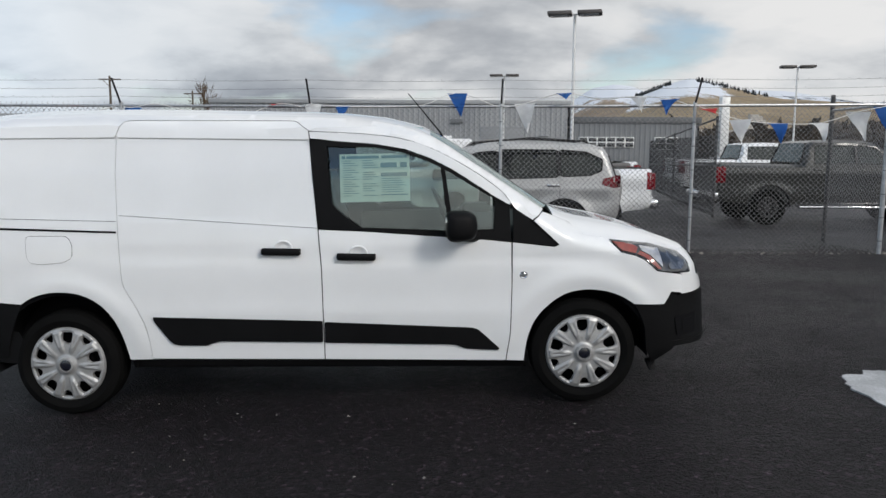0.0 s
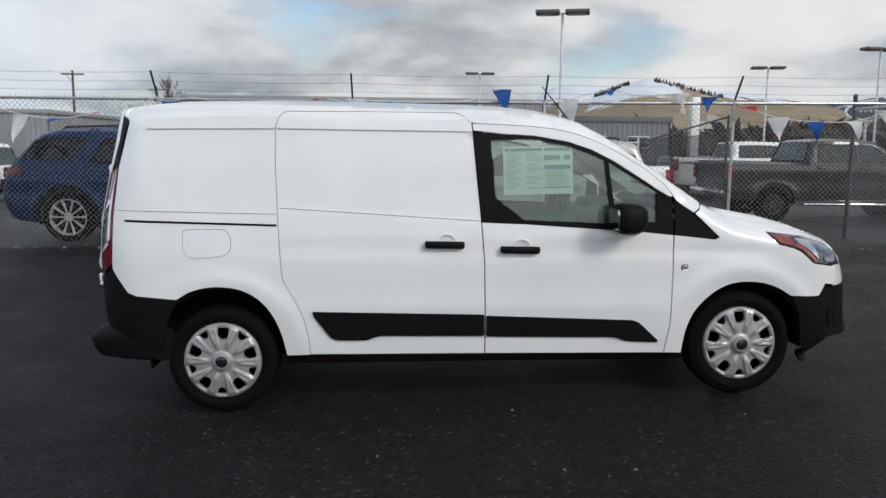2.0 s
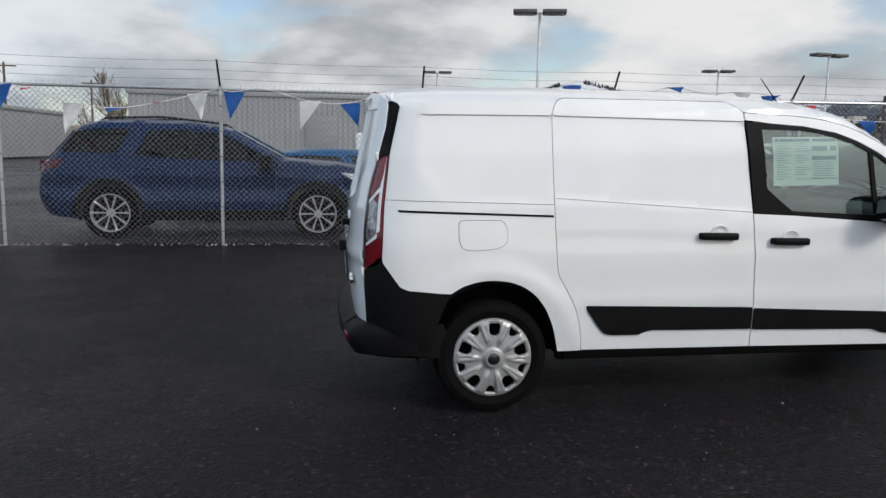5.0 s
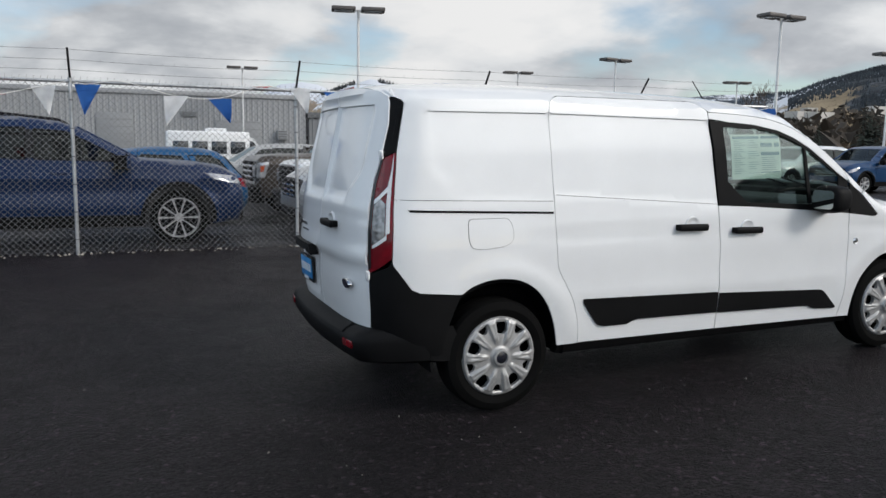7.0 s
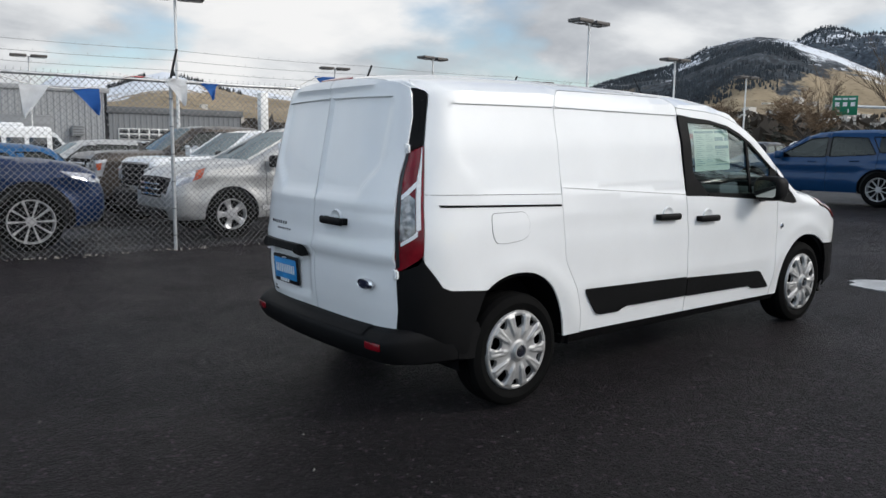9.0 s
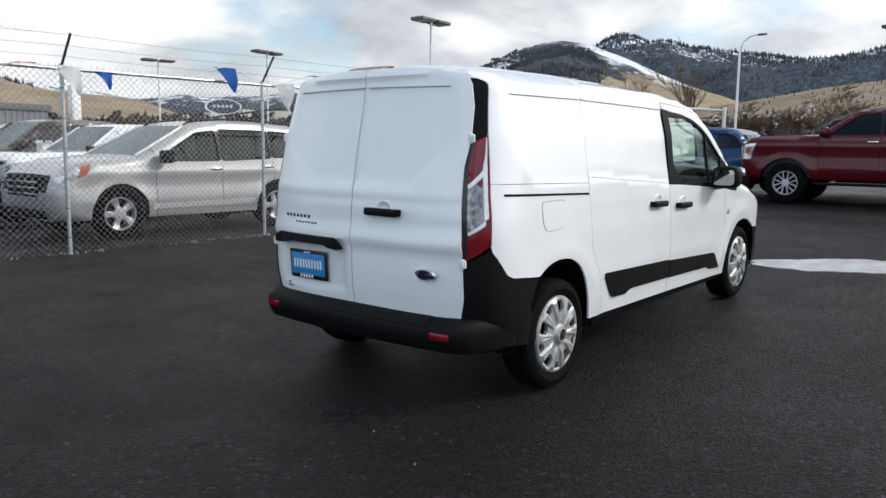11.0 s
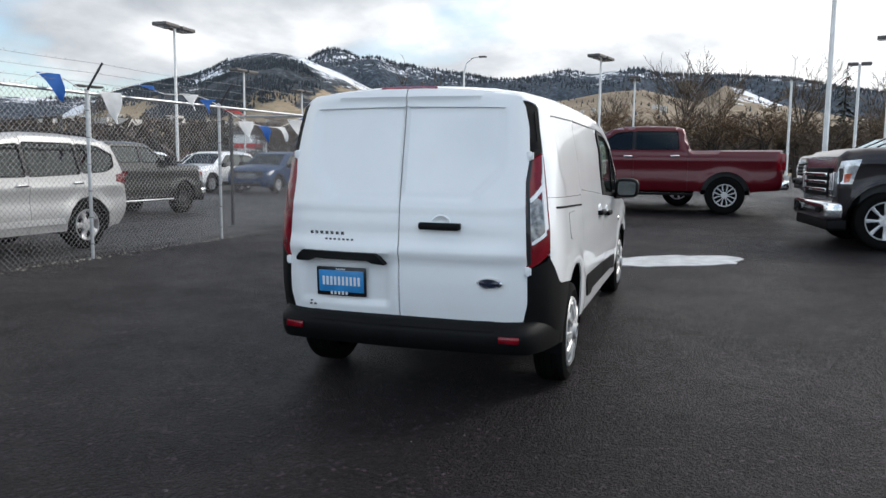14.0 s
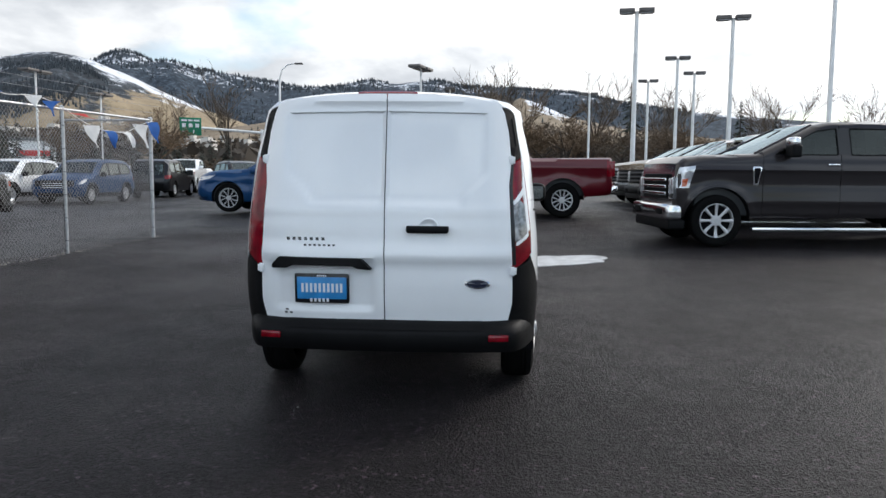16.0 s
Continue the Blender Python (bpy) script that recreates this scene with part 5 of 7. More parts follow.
        for cx in (0.0, spec["base"]):
            add_wheel(car, cx, s * (W - .02 - tyre / 2), R, tyre, rim, spokes, s)
            ln = bmesh.new()
            add_lathe(ln, [(.02, s * .55), (R * (well - .02), s * .55), (R * (well - .02), s * (W - .04))], 24)
            bmesh.ops.delete(ln, geom=[v for v in ln.verts if v.co.z < -.12], context="VERTS")
            part("wheel_liner", ln, M_GAP, car, at=pose(cx, 0, R))
            if cladding:
                ring = [(cx + R * 1.165 * math.cos(a), R + R * 1.165 * math.sin(a)) for a in np.linspace(-.15, math.pi + .15, 15)]
                ring += [(cx + R * 1.32 * math.cos(a), R + R * 1.32 * math.sin(a)) for a in np.linspace(math.pi + .12, -.12, 15)]
                part("arch_cladding", flank(ring, .012)(s), cladding, car)
        if cladding:
            b0 = spec["bottom"]
            part("sill_cladding", flank([(R * 1.17, b0 - .02), (R * 1.2, b0 + .14), (spec["base"] - R * 1.2, b0 + .14), (spec["base"] - R * 1.17, b0 - .02)], .012)(s), cladding, car)
        if board:
            bb2 = bmesh.new()
            add_box(bb2, R * 1.6, spec["base"] - R * 1.3, s * W - .06, s * W + .06, spec["bottom"] - (.22 if vent else .10), spec["bottom"] - (.15 if vent else .04), .02)
            part("running_board", bb2, board, car)
    zs = spec["bottom"] / .50 if belt_high else spec["bottom"] / .30
    nose = x1
    if belt_high:
        def block(nm, x_0, x_1, y_0, y_1, z_0, z_1, mat, bev=.02, parent=car):
            b = bmesh.new()
            add_box(b, x_0, x_1, y_0, y_1, z_0 * zs, z_1 * zs, bev, 3)
            return part(nm, b, mat, parent)

        bp = block("bumper_bar", nose - .14, nose + .13, -(W - .02), W - .02, .44 if vent else .50, .72, M_CHROME if board else M_PLASTIC, .06)
        for s in (-1, 1):
            block("fog_lamp", nose + .125, nose + .14, s * .62 - .14, s * .62 + .14, .54, .64, M_GAP, .01, bp)
            lampb = block("headlamp_block", nose - .14, nose + .010, s * .79 - .14, s * .79 + .14, .80, 1.18, M_LAMPDARK, .03)
            block("headlamp_lens", nose + .004, nose + .022, s * .74 - .05, s * .74 + .05, .90, 1.16, M_LAMP, .012, lampb)
            block("headlamp_lens", nose + .004, nose + .022, s * .86 - .045, s * .86 + .045, .90, 1.16, M_LAMP, .012, lampb)
            part("side_marker", flank([(nose - .20, 1.16 * zs), (nose - .10, 1.15 * zs), (nose - .10, 1.02 * zs), (nose - .17, 1.03 * zs)], .012)(s), M_AMBER, lampb)
            block("rear_lamp_block", x0 - .012, x0 + .10, s * .88 - .07, s * .88 + .07, .98, 1.34, M_REDLENS, .015)
        block("valance", nose - .20, nose + .08, -(W - .06), W - .06, .28 if vent else .34, .46 if vent else .52, M_PLASTIC, .04)
        gp = block("grille_panel", nose - .10, nose + .018, -.64, .64, .80, 1.24, M_GAP, .02)
        bar_mat = grille or M_PLASTIC
        for z in (.90, 1.02, 1.14):
            block("grille_bar", nose + .005, nose + .05, -.60, .60, z - .035, z + .025, bar_mat, .012, gp)
        block("rear_bumper_bar", x0 - .10, x0 + .10, -(W - .06), W - .06, .56, .76, M_CHROME, .05)
        for s in (-1, 1):
            for cx in (0.0, spec["base"]):
                lip = [(cx + R * (well - .01) * math.cos(a), R + R * (well - .01) * math.sin(a)) for a in np.linspace(.12, math.pi - .12, 17)]
                lip += [(cx + R * (well + .09) * math.cos(a), R + R * (well + .09) * math.sin(a)) for a in np.linspace(math.pi - .14, .14, 17)]
                part("arch_lip", flank(lip, .012)(s), colour, car)
    else:
        gb = bmesh.new()
        add_box(gb, nose - .22, nose + .004, -.48, .48, .60 * zs, .90 * zs, .04, 3)
        gp = part("grille_panel", gb, M_GAP, car)
        for z in (.66, .74, .82):
            gb = bmesh.new()
            add_box(gb, nose - .10, nose + .016, -.44, .44, (z - .02) * zs, (z + .012) * zs, .008)
            part("grille_bar", gb, M_CHROME, gp)
        gb = bmesh.new()
        add_box(gb, nose - .30, nose + .012, -.62, .62, .32 * zs, .46 * zs, .04, 3)
        part("lower_intake", gb, M_PLASTIC, car)
    if rails:
        for s in (-1, 1):
            rl = bmesh.new()
            xa, xb = spec["doors"][1][0] - .45, spec["doors"][2][0] + .35
            pts = [(x, s * .53, form.top(x, .53) + lift) for x, lift in ((xa - .06, .0), (xa, .035), ((xa + xb) / 2, .045), (xb, .035), (xb + .08, .0))]
            add_tube(rl, pts, .018, 6)
            part("roof_rail", rl, rails, car, "dark roof rail")
    if spare:
        sp = bmesh.new()
        add_lathe(sp, [(.0005, .10), (.28, .10), (.33, .07), (.34, .0), (.33, -.10)], 28)
        part("spare_wheel_cover", sp, colour, car, "spare wheel under a cover", at=pose(x0 - .02, 0, .88, 0, 0, 90))
    inn = bmesh.new()
    top_z = belt - .06
    add_box(inn, x0 + .30, x1 - .35, -(W - .12), W - .12, spec["bottom"] + .02, top_z * .8, .05)
    add_box(inn, spec["doors"][1][0] - .05, spec["doors"][2][1] - .10, -(W - .14), W - .14, top_z * .75, top_z, .03)
    for dx in ([.25, .95] if spec["belt"] < 1.2 else [.35, 1.15]):
        for s in (-1, 1):
            bx = spec["doors"][1][0] + dx
            add_box(inn, bx, bx + .14, s * .42 - .24, s * .42 + .24, top_z, top_z + .26, .05)
            add_box(inn, bx + .02, bx + .10, s * .42 - .12, s * .42 + .12, top_z + .26, top_z + .42, .03)
    part("interior", inn, M_TRIM, car)
    return car


M_BRIGHT = material("bright_moulding", (.66, .66, .66), .3, .2, var=.05, scale=9)
M_LAMPDARK = material("lamp_housing", (.10, .105, .11), .2, .4, coat=1.0, var=.5, scale=18)


def clip_x(poly, a, b):
    """The part of an outline with a <= x <= b."""
    for lim, keep in ((a, 1), (b, -1)):
        out = []
        for p, q in zip(poly, poly[1:] + poly[:1]):
            pi, qi = (p[0] - lim) * keep >= 0, (q[0] - lim) * keep >= 0
            if pi:
                out.append(p)
            if pi != qi:
                t = (lim - p[0]) / (q[0] - p[0])
                out.append((lim, p[1] + t * (q[1] - p[1])))
        poly = out
        if len(poly) < 3:
            return []
    return poly


M_TINT2 = glass_material("privacy_glass", (.85, .95, 1.0), .08)
M_GLASS2 = glass_material("windscreen_glass", (.85, .95, .95), .40, 1.5, (.62, .74, .80))
RIM_SIX = spoke_mesh(.235, 6, .07, .45, True)


def stand(x, y, yaw):
    """Rear axle at (x, y) on the ground."""
    return pose(x, y, ground_z(x, y), 0, 0, yaw)


COMPACT = scaled(SUV, .86, .93)
HEAVY = scaled(dict(PICKUP,
    sil=PICKUP["sil"][:13] + [(3.36, 1.435), (3.5, 1.425), (4.2, 1.395), (4.46, 1.355), (4.565, 1.27)] + PICKUP["sil"][18:],
    windows=[[(2.14, 1.42), (2.14, 1.83), (2.45, 1.79), (3.10, 1.42)], PICKUP["windows"][1]], mirror=(2.90, 1.47), base=3.95, bottom=.45,
    doors=[(-9, .80, "bed_side"), (.80, 2.10, "rear_door"), (2.10, 3.28, "front_door"), (3.28, 9, "fender")],
    handles=[(2.22, 1.27), (1.08, 1.28)]), 1.08, 1.05)
build_car("suv", stand(-6.31, 13.15, 0), "dark blue seven-seat SUV with black arch cladding behind the fence", "car", EXPLORER, M_BLUE, .39, .285, spoke_mesh(.285, 10, .06, .36), cladding=M_PLASTIC, fine=.045, rails=M_BLACK, dark_pillars=True, tail_mat=M_TAILDARK)
build_car("suv", stand(2.01, 13.10, 180), "silver compact SUV with five-spoke wheels behind the fence", "car", BOXY, M_SILVER, .355, .228, spoke_mesh(.228, 5, .085, .62, dish=.06), strip=.40, fine=.045, amber=True, rails=M_PLASTIC, handle_mat=M_CHROME, spare=True)
build_car("pickup_truck", stand(7.55, 18.4, 0), "stone grey crew-cab pickup truck with dark wheels", "pickup", PICKUP, M_STONE, .42, .235, spoke_mesh(.235, 6, .07, .45, True, mat=M_DARKSTEEL), fine=.07, board=M_CHROME)
build_car("pickup_truck", stand(3.95, 20.5, 180), "white pickup truck parked in the back lot", "pickup", PICKUP, M_WHITE, .40, .235, RIM_SIX, fine=.09)
build_car("pickup_truck", stand(11.9, 3.14, 90), "deep red crew-cab pickup truck with chrome handles", "pickup", PICKUP, M_RED, .42, .25, spoke_mesh(.25, 6, .07, .45, True), fine=.06, board=M_PLASTIC, handle_mat=M_CHROME)
build_car("pickup_truck", stand(6.73, -3.0, 96), "dark grey heavy-duty pickup truck with chrome grille", "pickup", HEAVY, M_GREY, .42, .28, spoke_mesh(.28, 8, .085, .46), vent=True, fine=.04, board=M_CHROME, grille=M_CHROME, handle_mat=M_CHROME, tyre=.28)
build_car("suv", stand(13.4, 8.8, 90), "bright blue mid-size SUV parked on the open lot", "car", scaled(FAMILY, .97, .94), M_NAVY, .375, .26, spoke_mesh(.26, 5, .06, .36, True), fine=.08)

# ---- ground ----
def asphalt(name, base, rough, stone, patch):
    m = bpy.data.materials.new(name)
    m.use_nodes = True
    n, l = m.node_tree.nodes, m.node_tree.links
    p = n["Principled BSDF"]
    tc = n.new("ShaderNodeTexCoord")

    def tex(kind, scale, **kw):
        t = n.new(kind)
        t.inputs["Scale"].default_value = scale
        for k, v in kw.items():
            t.inputs[k].default_value = v
        l.new(tc.outputs["Object"], t.inputs["Vector"])
        return t

    def rng(src, a, b, c, d):
        r = n.new("ShaderNodeMapRange")
        for k, v in zip(("From Min", "From Max", "To Min", "To Max"), (a, b, c, d)):
            r.inputs[k].default_value = v
        l.new(src, r.inputs["Value"])
        return r.outputs[0]

    def mul(a, b):
        q = n.new("ShaderNodeMath")
        q.operation = "MULTIPLY"
        l.new(a, q.inputs[0])
        l.new(b, q.inputs[1])
        return q.outputs[0]

    grain = tex("ShaderNodeTexNoise", 140, Detail=5, Roughness=.7).outputs["Fac"]
    stones = tex("ShaderNodeTexVoronoi", 52)
    chips = stones.outputs["Distance"]
    each = n.new("ShaderNodeSeparateColor")
    l.new(stones.outputs["Color"], each.inputs[0])
    broad = tex("ShaderNodeTexNoise", .35, Detail=6, Roughness=.6).outputs["Fac"]
    mid = tex("ShaderNodeTexNoise", 2.2, Detail=5, Roughness=.65).outputs["Fac"]
    clump = tex("ShaderNodeTexNoise", 34, Detail=4, Roughness=.75).outputs["Fac"]
    tone = mul(mul(mul(rng(each.outputs[0], 0, 1, .0, 2.4), rng(each.outputs[2], .86, .97, .85, 3.8)), rng(clump, .36, .66, .5, 1.5)), mul(mul(rng(grain, .3, .75, .45, 1.75), rng(broad, .3, .7, 1 - patch, 1 + patch)), rng(mid, .3, .7, .85, 1.15)))
    sc = n.new("ShaderNodeVectorMath")
    sc.operation = "SCALE"
    sc.inputs[0].default_value = base
    l.new(tone, sc.inputs["Scale"])
    l.new(sc.outputs[0], p.inputs["Base Color"])
    l.new(mul(rng(broad, .35, .65, rough * 1.15, rough * .8), rng(mid, .3, .7, .9, 1.1)), p.inputs["Roughness"])
    p.inputs["Specular IOR Level"].default_value = .20
    h = n.new("ShaderNodeMath")
    h.operation = "ADD"
    l.new(mul(grain, rng(clump, .35, .65, .4, 2.4)), h.inputs[0])
    l.new(mul(rng(chips, 0, .6, 1.6 * stone, 0), rng(each.outputs[1], 0, 1, .3, 1.6)), h.inputs[1])
    b = n.new("ShaderNodeBump")
    b.inputs["Strength"].default_value, b.inputs["Distance"].default_value = 1.0, .018
    l.new(h.outputs[0], b.inputs["Height"])
    l.new(b.outputs[0], p.inputs["Normal"])
    return m


M_ASPHALT = asphalt("new_asphalt", (.0106, .0074, .0094), .50, .6, .42)
M_OLD = asphalt("worn_asphalt", (.021, .021, .023), .45, .4, .3)
M_FIELD = material("dry_field", (.16, .125, .07), .95, var=.35, scale=.03, fine=.2, bscale=.6)


def spaced(lo, hi, fine_lo, fine_hi, step, grow=1.35):
    out = list(np.arange(fine_lo, fine_hi + .001, step))
    d = step
    while out[-1] < hi:
        d *= grow
        out.append(out[-1] + d)
    d = step
    while out[0] > lo:
        d *= grow
        out.insert(0, out[0] - d)
    return out


bm = bmesh.new()
gx, gy = spaced(-4200, 4200, -12, 20, .8), spaced(-4200, 4200, -10, 24.4, .8)
grid = [[bm.verts.new((x, y, ground_z(x, y))) for y in gy] for x in gx]
for i in range(len(gx) - 1):
    for j in range(len(gy) - 1):
        f = bm.faces.new((grid[i][j], grid[i + 1][j], grid[i + 1][j + 1], grid[i][j + 1]))
        cx, cy = (gx[i] + gx[i + 1]) / 2, (gy[j] + gy[j + 1]) / 2
        f.material_index = 2 if abs(cx) > 90 or abs(cy) > 100 else (0 if cy < 11.4 and (cx < 7.4 or cy < 9.4) and cx < 16 else 1)
ground = part("ground", bm, [M_ASPHALT, M_OLD, M_FIELD])
tagged(ground, "fresh black asphalt yard with older grey asphalt beyond", "ground", kind="structure")

# thin melting slush patch
bm = bmesh.new()
M_SLUSH = material("slush", (.40, .41, .42), .5, var=.35, scale=5, fine=.2, bscale=60, bump=.3)
ring = []
for k in range(64):
    a = 2 * math.pi * k / 64
    w = 1 + .22 * noise.noise((math.cos(a) * 1.8, math.sin(a) * 1.8, 3.1)) + .10 * noise.noise((math.cos(a) * 6, math.sin(a) * 6, 1.0))
    u, v = 1.05 * w * math.cos(a), .42 * w * math.sin(a)
    ring.append((3.22 + u * .50 + v * .86, 4.02 - u * .86 + v * .50))
bm = wrap(sheet(ring, .12), lambda x, y: (x, y, ground_z(x, y) + .007 + .01 * max(0, noise.noise((x * 3, y * 3, 0)))), (0, 0, -1), .02)
tagged(part("slush_patch", bm, M_SLUSH), "thin grey-white patch of melting slush on asphalt", "slush")

# ---- chain-link fence ----
FENCE_Y = 11.14
POSTS = [-13.1, -10.25, -7.40, -4.57, -1.84, .90, 3.66, 6.42]


def fence_y(x):
    return FENCE_Y - .020 * x


def fence_top(x):
    return 2.17 + .010 * max(x, 0.0)


def chain_link(p, q, z0, z1, pitch=.075, r=.0028):
    """Diamond mesh of straight wires between two ground points."""
    bm = bmesh.new()
    p, q = Vector(p), Vector(q)
    L, H = (q - p).length, z1 - z0
    w = (q - p).normalized()
    side = Vector((-w.y, w.x, 0))

    def wire(u0, v0, u1, v1, k):
        a, b = p + w * u0 + Vector((0, 0, z0 + v0)), p + w * u1 + Vector((0, 0, z0 + v1))
        d = (b - a).normalized()
        o = d.cross(side)
        ring = [[bm.verts.new(e + (side * math.cos(t) + o * math.sin(t)) * r + side * (.0015 if k else -.0015)) for t in (0, 2.094, 4.189)] for e in (a, b)]
        for i in range(3):
            bm.faces.new((ring[0][i], ring[0][(i + 1) % 3], ring[1][(i + 1) % 3], ring[1][i]))

    n = int((L + H) / pitch)
    for i in range(n + 1):
        c = i * pitch
        u0, u1 = max(0, c - H), min(L, c)
        if u1 > u0:
            wire(u0, u0 - c + H, u1, u1 - c + H, 0)
            wire(u0, c - u0, u1, c - u1, 1)
    return bm


def fence_bay(p, q, label, barbs=True, post_r=.023):
    """Post at p, rail, mesh, ties and barbed wires to q."""
    m = thing("fence_bay", Matrix.Translation((p[0], p[1], 0)), label, "fence", "chain-link fence bays")
    top, top1 = fence_top(p[0]), fence_top(q[0])
    d = Vector((q[0] - p[0], q[1] - p[1], 0))
    slope = Vector((d.x, d.y, top1 - top))
    g0, g1 = ground_z(*p[:2]), ground_z(*q[:2])
    bm = bmesh.new()
    add_tube(bm, [(0, 0, g0 - .05), (0, 0, top + .03)], post_r, 10)
    post = part("post", bm, M_GALV, m, "galvanised steel post")
    bm = bmesh.new()
    add_tube(bm, [(0, 0, top + .0), (0, 0, top + .045), (0, 0, top + .06)], [post_r * 1.25, post_r * 1.25, post_r * .7], 10)
    part("post_cap", bm, M_GALV, post)
    for k in range(6):
        bm = bmesh.new()
        z = g0 + .18 + k * .34
        add_tube(bm, [(0, 0, z), (0, 0, z + .016)], post_r * 1.18, 8)
        part("tie_wire", bm, M_WIRE, post)
    out = Vector((d.y, -d.x, 0)).normalized()
    if barbs:
        bm = bmesh.new()
        add_box(bm, -.013, .013, -.009, .009, 0, .44, .003)
        side_yaw = math.degrees(math.atan2(out.y, out.x)) - 90
        part("barb_arm", bm, M_DARKSTEEL, post, "dark steel barbed-wire arm", at=pose(0, 0, top + .02, 0, 0, side_yaw) @ pose(0, 0, 0, -38, 0, 0))
    bm = bmesh.new()
    add_tube(bm, [(0, 0, top), slope + Vector((0, 0, top))], .0205, 8)
    rail = part("top_rail", bm, M_GALV, m, "galvanised top rail")
    bm = bmesh.new()      # wire twisted round the rail
    n = int(d.length / .075) * 4
    add_tube(bm, [slope * (k / n) + Vector((0, 0, top)) + (out * math.cos(k * math.pi / 2) + Vector((0, 0, 1)) * math.sin(k * math.pi / 2)) * .0225 for k in range(n + 1)], .0026, 3, False)
    part("tie_wire", bm, M_WIRE, rail)
    for k, h in enumerate((.14, .28, .42) if barbs else ()):
        bm = bmesh.new()
        o = out * (h * math.sin(radians(38))) + Vector((0, 0, h * math.cos(radians(38)) + top + .02))
        pts = [o + slope * t + Vector((0, 0, -.02 * math.sin(t * math.pi))) for t in np.linspace(0, 1, 6)]
        add_tube(bm, pts, .0030, 4, False)
        for j in range(int(d.length / .14)):
            c = o + slope * ((j + .5) * .14 / d.length)
            add_tube(bm, [c - Vector((.0, .008, .006)), c + Vector((0, .008, .006))], .0014, 3, False)
            add_tube(bm, [c - Vector((.0, -.008, .006)), c + Vector((0, -.008, .006))], .0014, 3, False)
        part("barbed_wire", bm, M_WIRE, m)
    me = chain_link((0, 0, 0), d, min(g0, g1) + .01, min(top, top1) + .02)
    part("chain_link_mesh", me, M_WIRE, m, "diamond steel wire mesh", smooth=0)
    bm = bmesh.new()      # twisted wire ends above the rail
    for j in range(int(d.length / .075)):
        c = slope * ((j + .5) * .075 / d.length) + Vector((0, 0, top + .015))
        add_tube(bm, [c, c + Vector((.006, 0, .045))], .002, 3, False)
    part("selvage", bm, M_WIRE, m, "twisted wire selvage", smooth=0)["kind"] = "stuff"
    return m


for a, b in zip(POSTS, POSTS[1:]):
    fence_bay((a, fence_y(a)), (b, fence_y(b)), "galvanised chain-link fence bay with barbed wire on top")
fence_bay((6.42, fence_y(6.42)), (6.46, 12.70), "galvanised chain-link fence return at the gate opening", barbs=False, post_r=.034)
bm = bmesh.new()
add_tube(bm, [(0, 0, 0), (0, 0, 2.45)], .035, 10)
end = part("gate_post", bm, M_DARKSTEEL, None, at=pose(6.46, 12.70, ground_z(6.46, 12.7) - .02))
tagged(end, "tall dark steel gate post", "gate post")
gate = thing("gate_leaf", Matrix.Translation((5.95, 16.5, 0)), "open chain-link gate leaf standing inside the lot", "gate")
gd = Vector((1.9, 12.0, 0))
for a, b in (((0, 0, .12), (0, 0, 2.30)), (gd + Vector((0, 0, .12)), gd + Vector((0, 0, 1.85))), (gd * .5 + Vector((0, 0, .12)), gd * .5 + Vector((0, 0, 2.06)))):
    bm = bmesh.new()
    add_tube(bm, [a, b], .03, 8)
    part("gate_upright", bm, M_DARKSTEEL, gate)
for z0, z1 in ((.25, .25), (1.25, 1.05), (2.25, 1.80)):
    bm = bmesh.new()
    add_tube(bm, [(0, 0, z0), gd + Vector((0, 0, z1))], .024, 8)
    part("gate_rail", bm, M_DARKSTEEL, gate)
part("chain_link_mesh", chain_link((0, 0, 0), gd, .15, 1.9, .11, .005), M_DARKSTEEL, gate, "dark wire mesh", smooth=0)

# ---- pennant strings ----
M_CORD = material("white_cord", (.75, .74, .72), .8)
PENNANT = {c: material(c + "_pennant", col, .75, var=.12, scale=9, bump=.15, bscale=60) for c, col in (("white", (.85, .85, .85)), ("blue", (.028, .15, .48)), ("red", (.62, .05, .05)))}


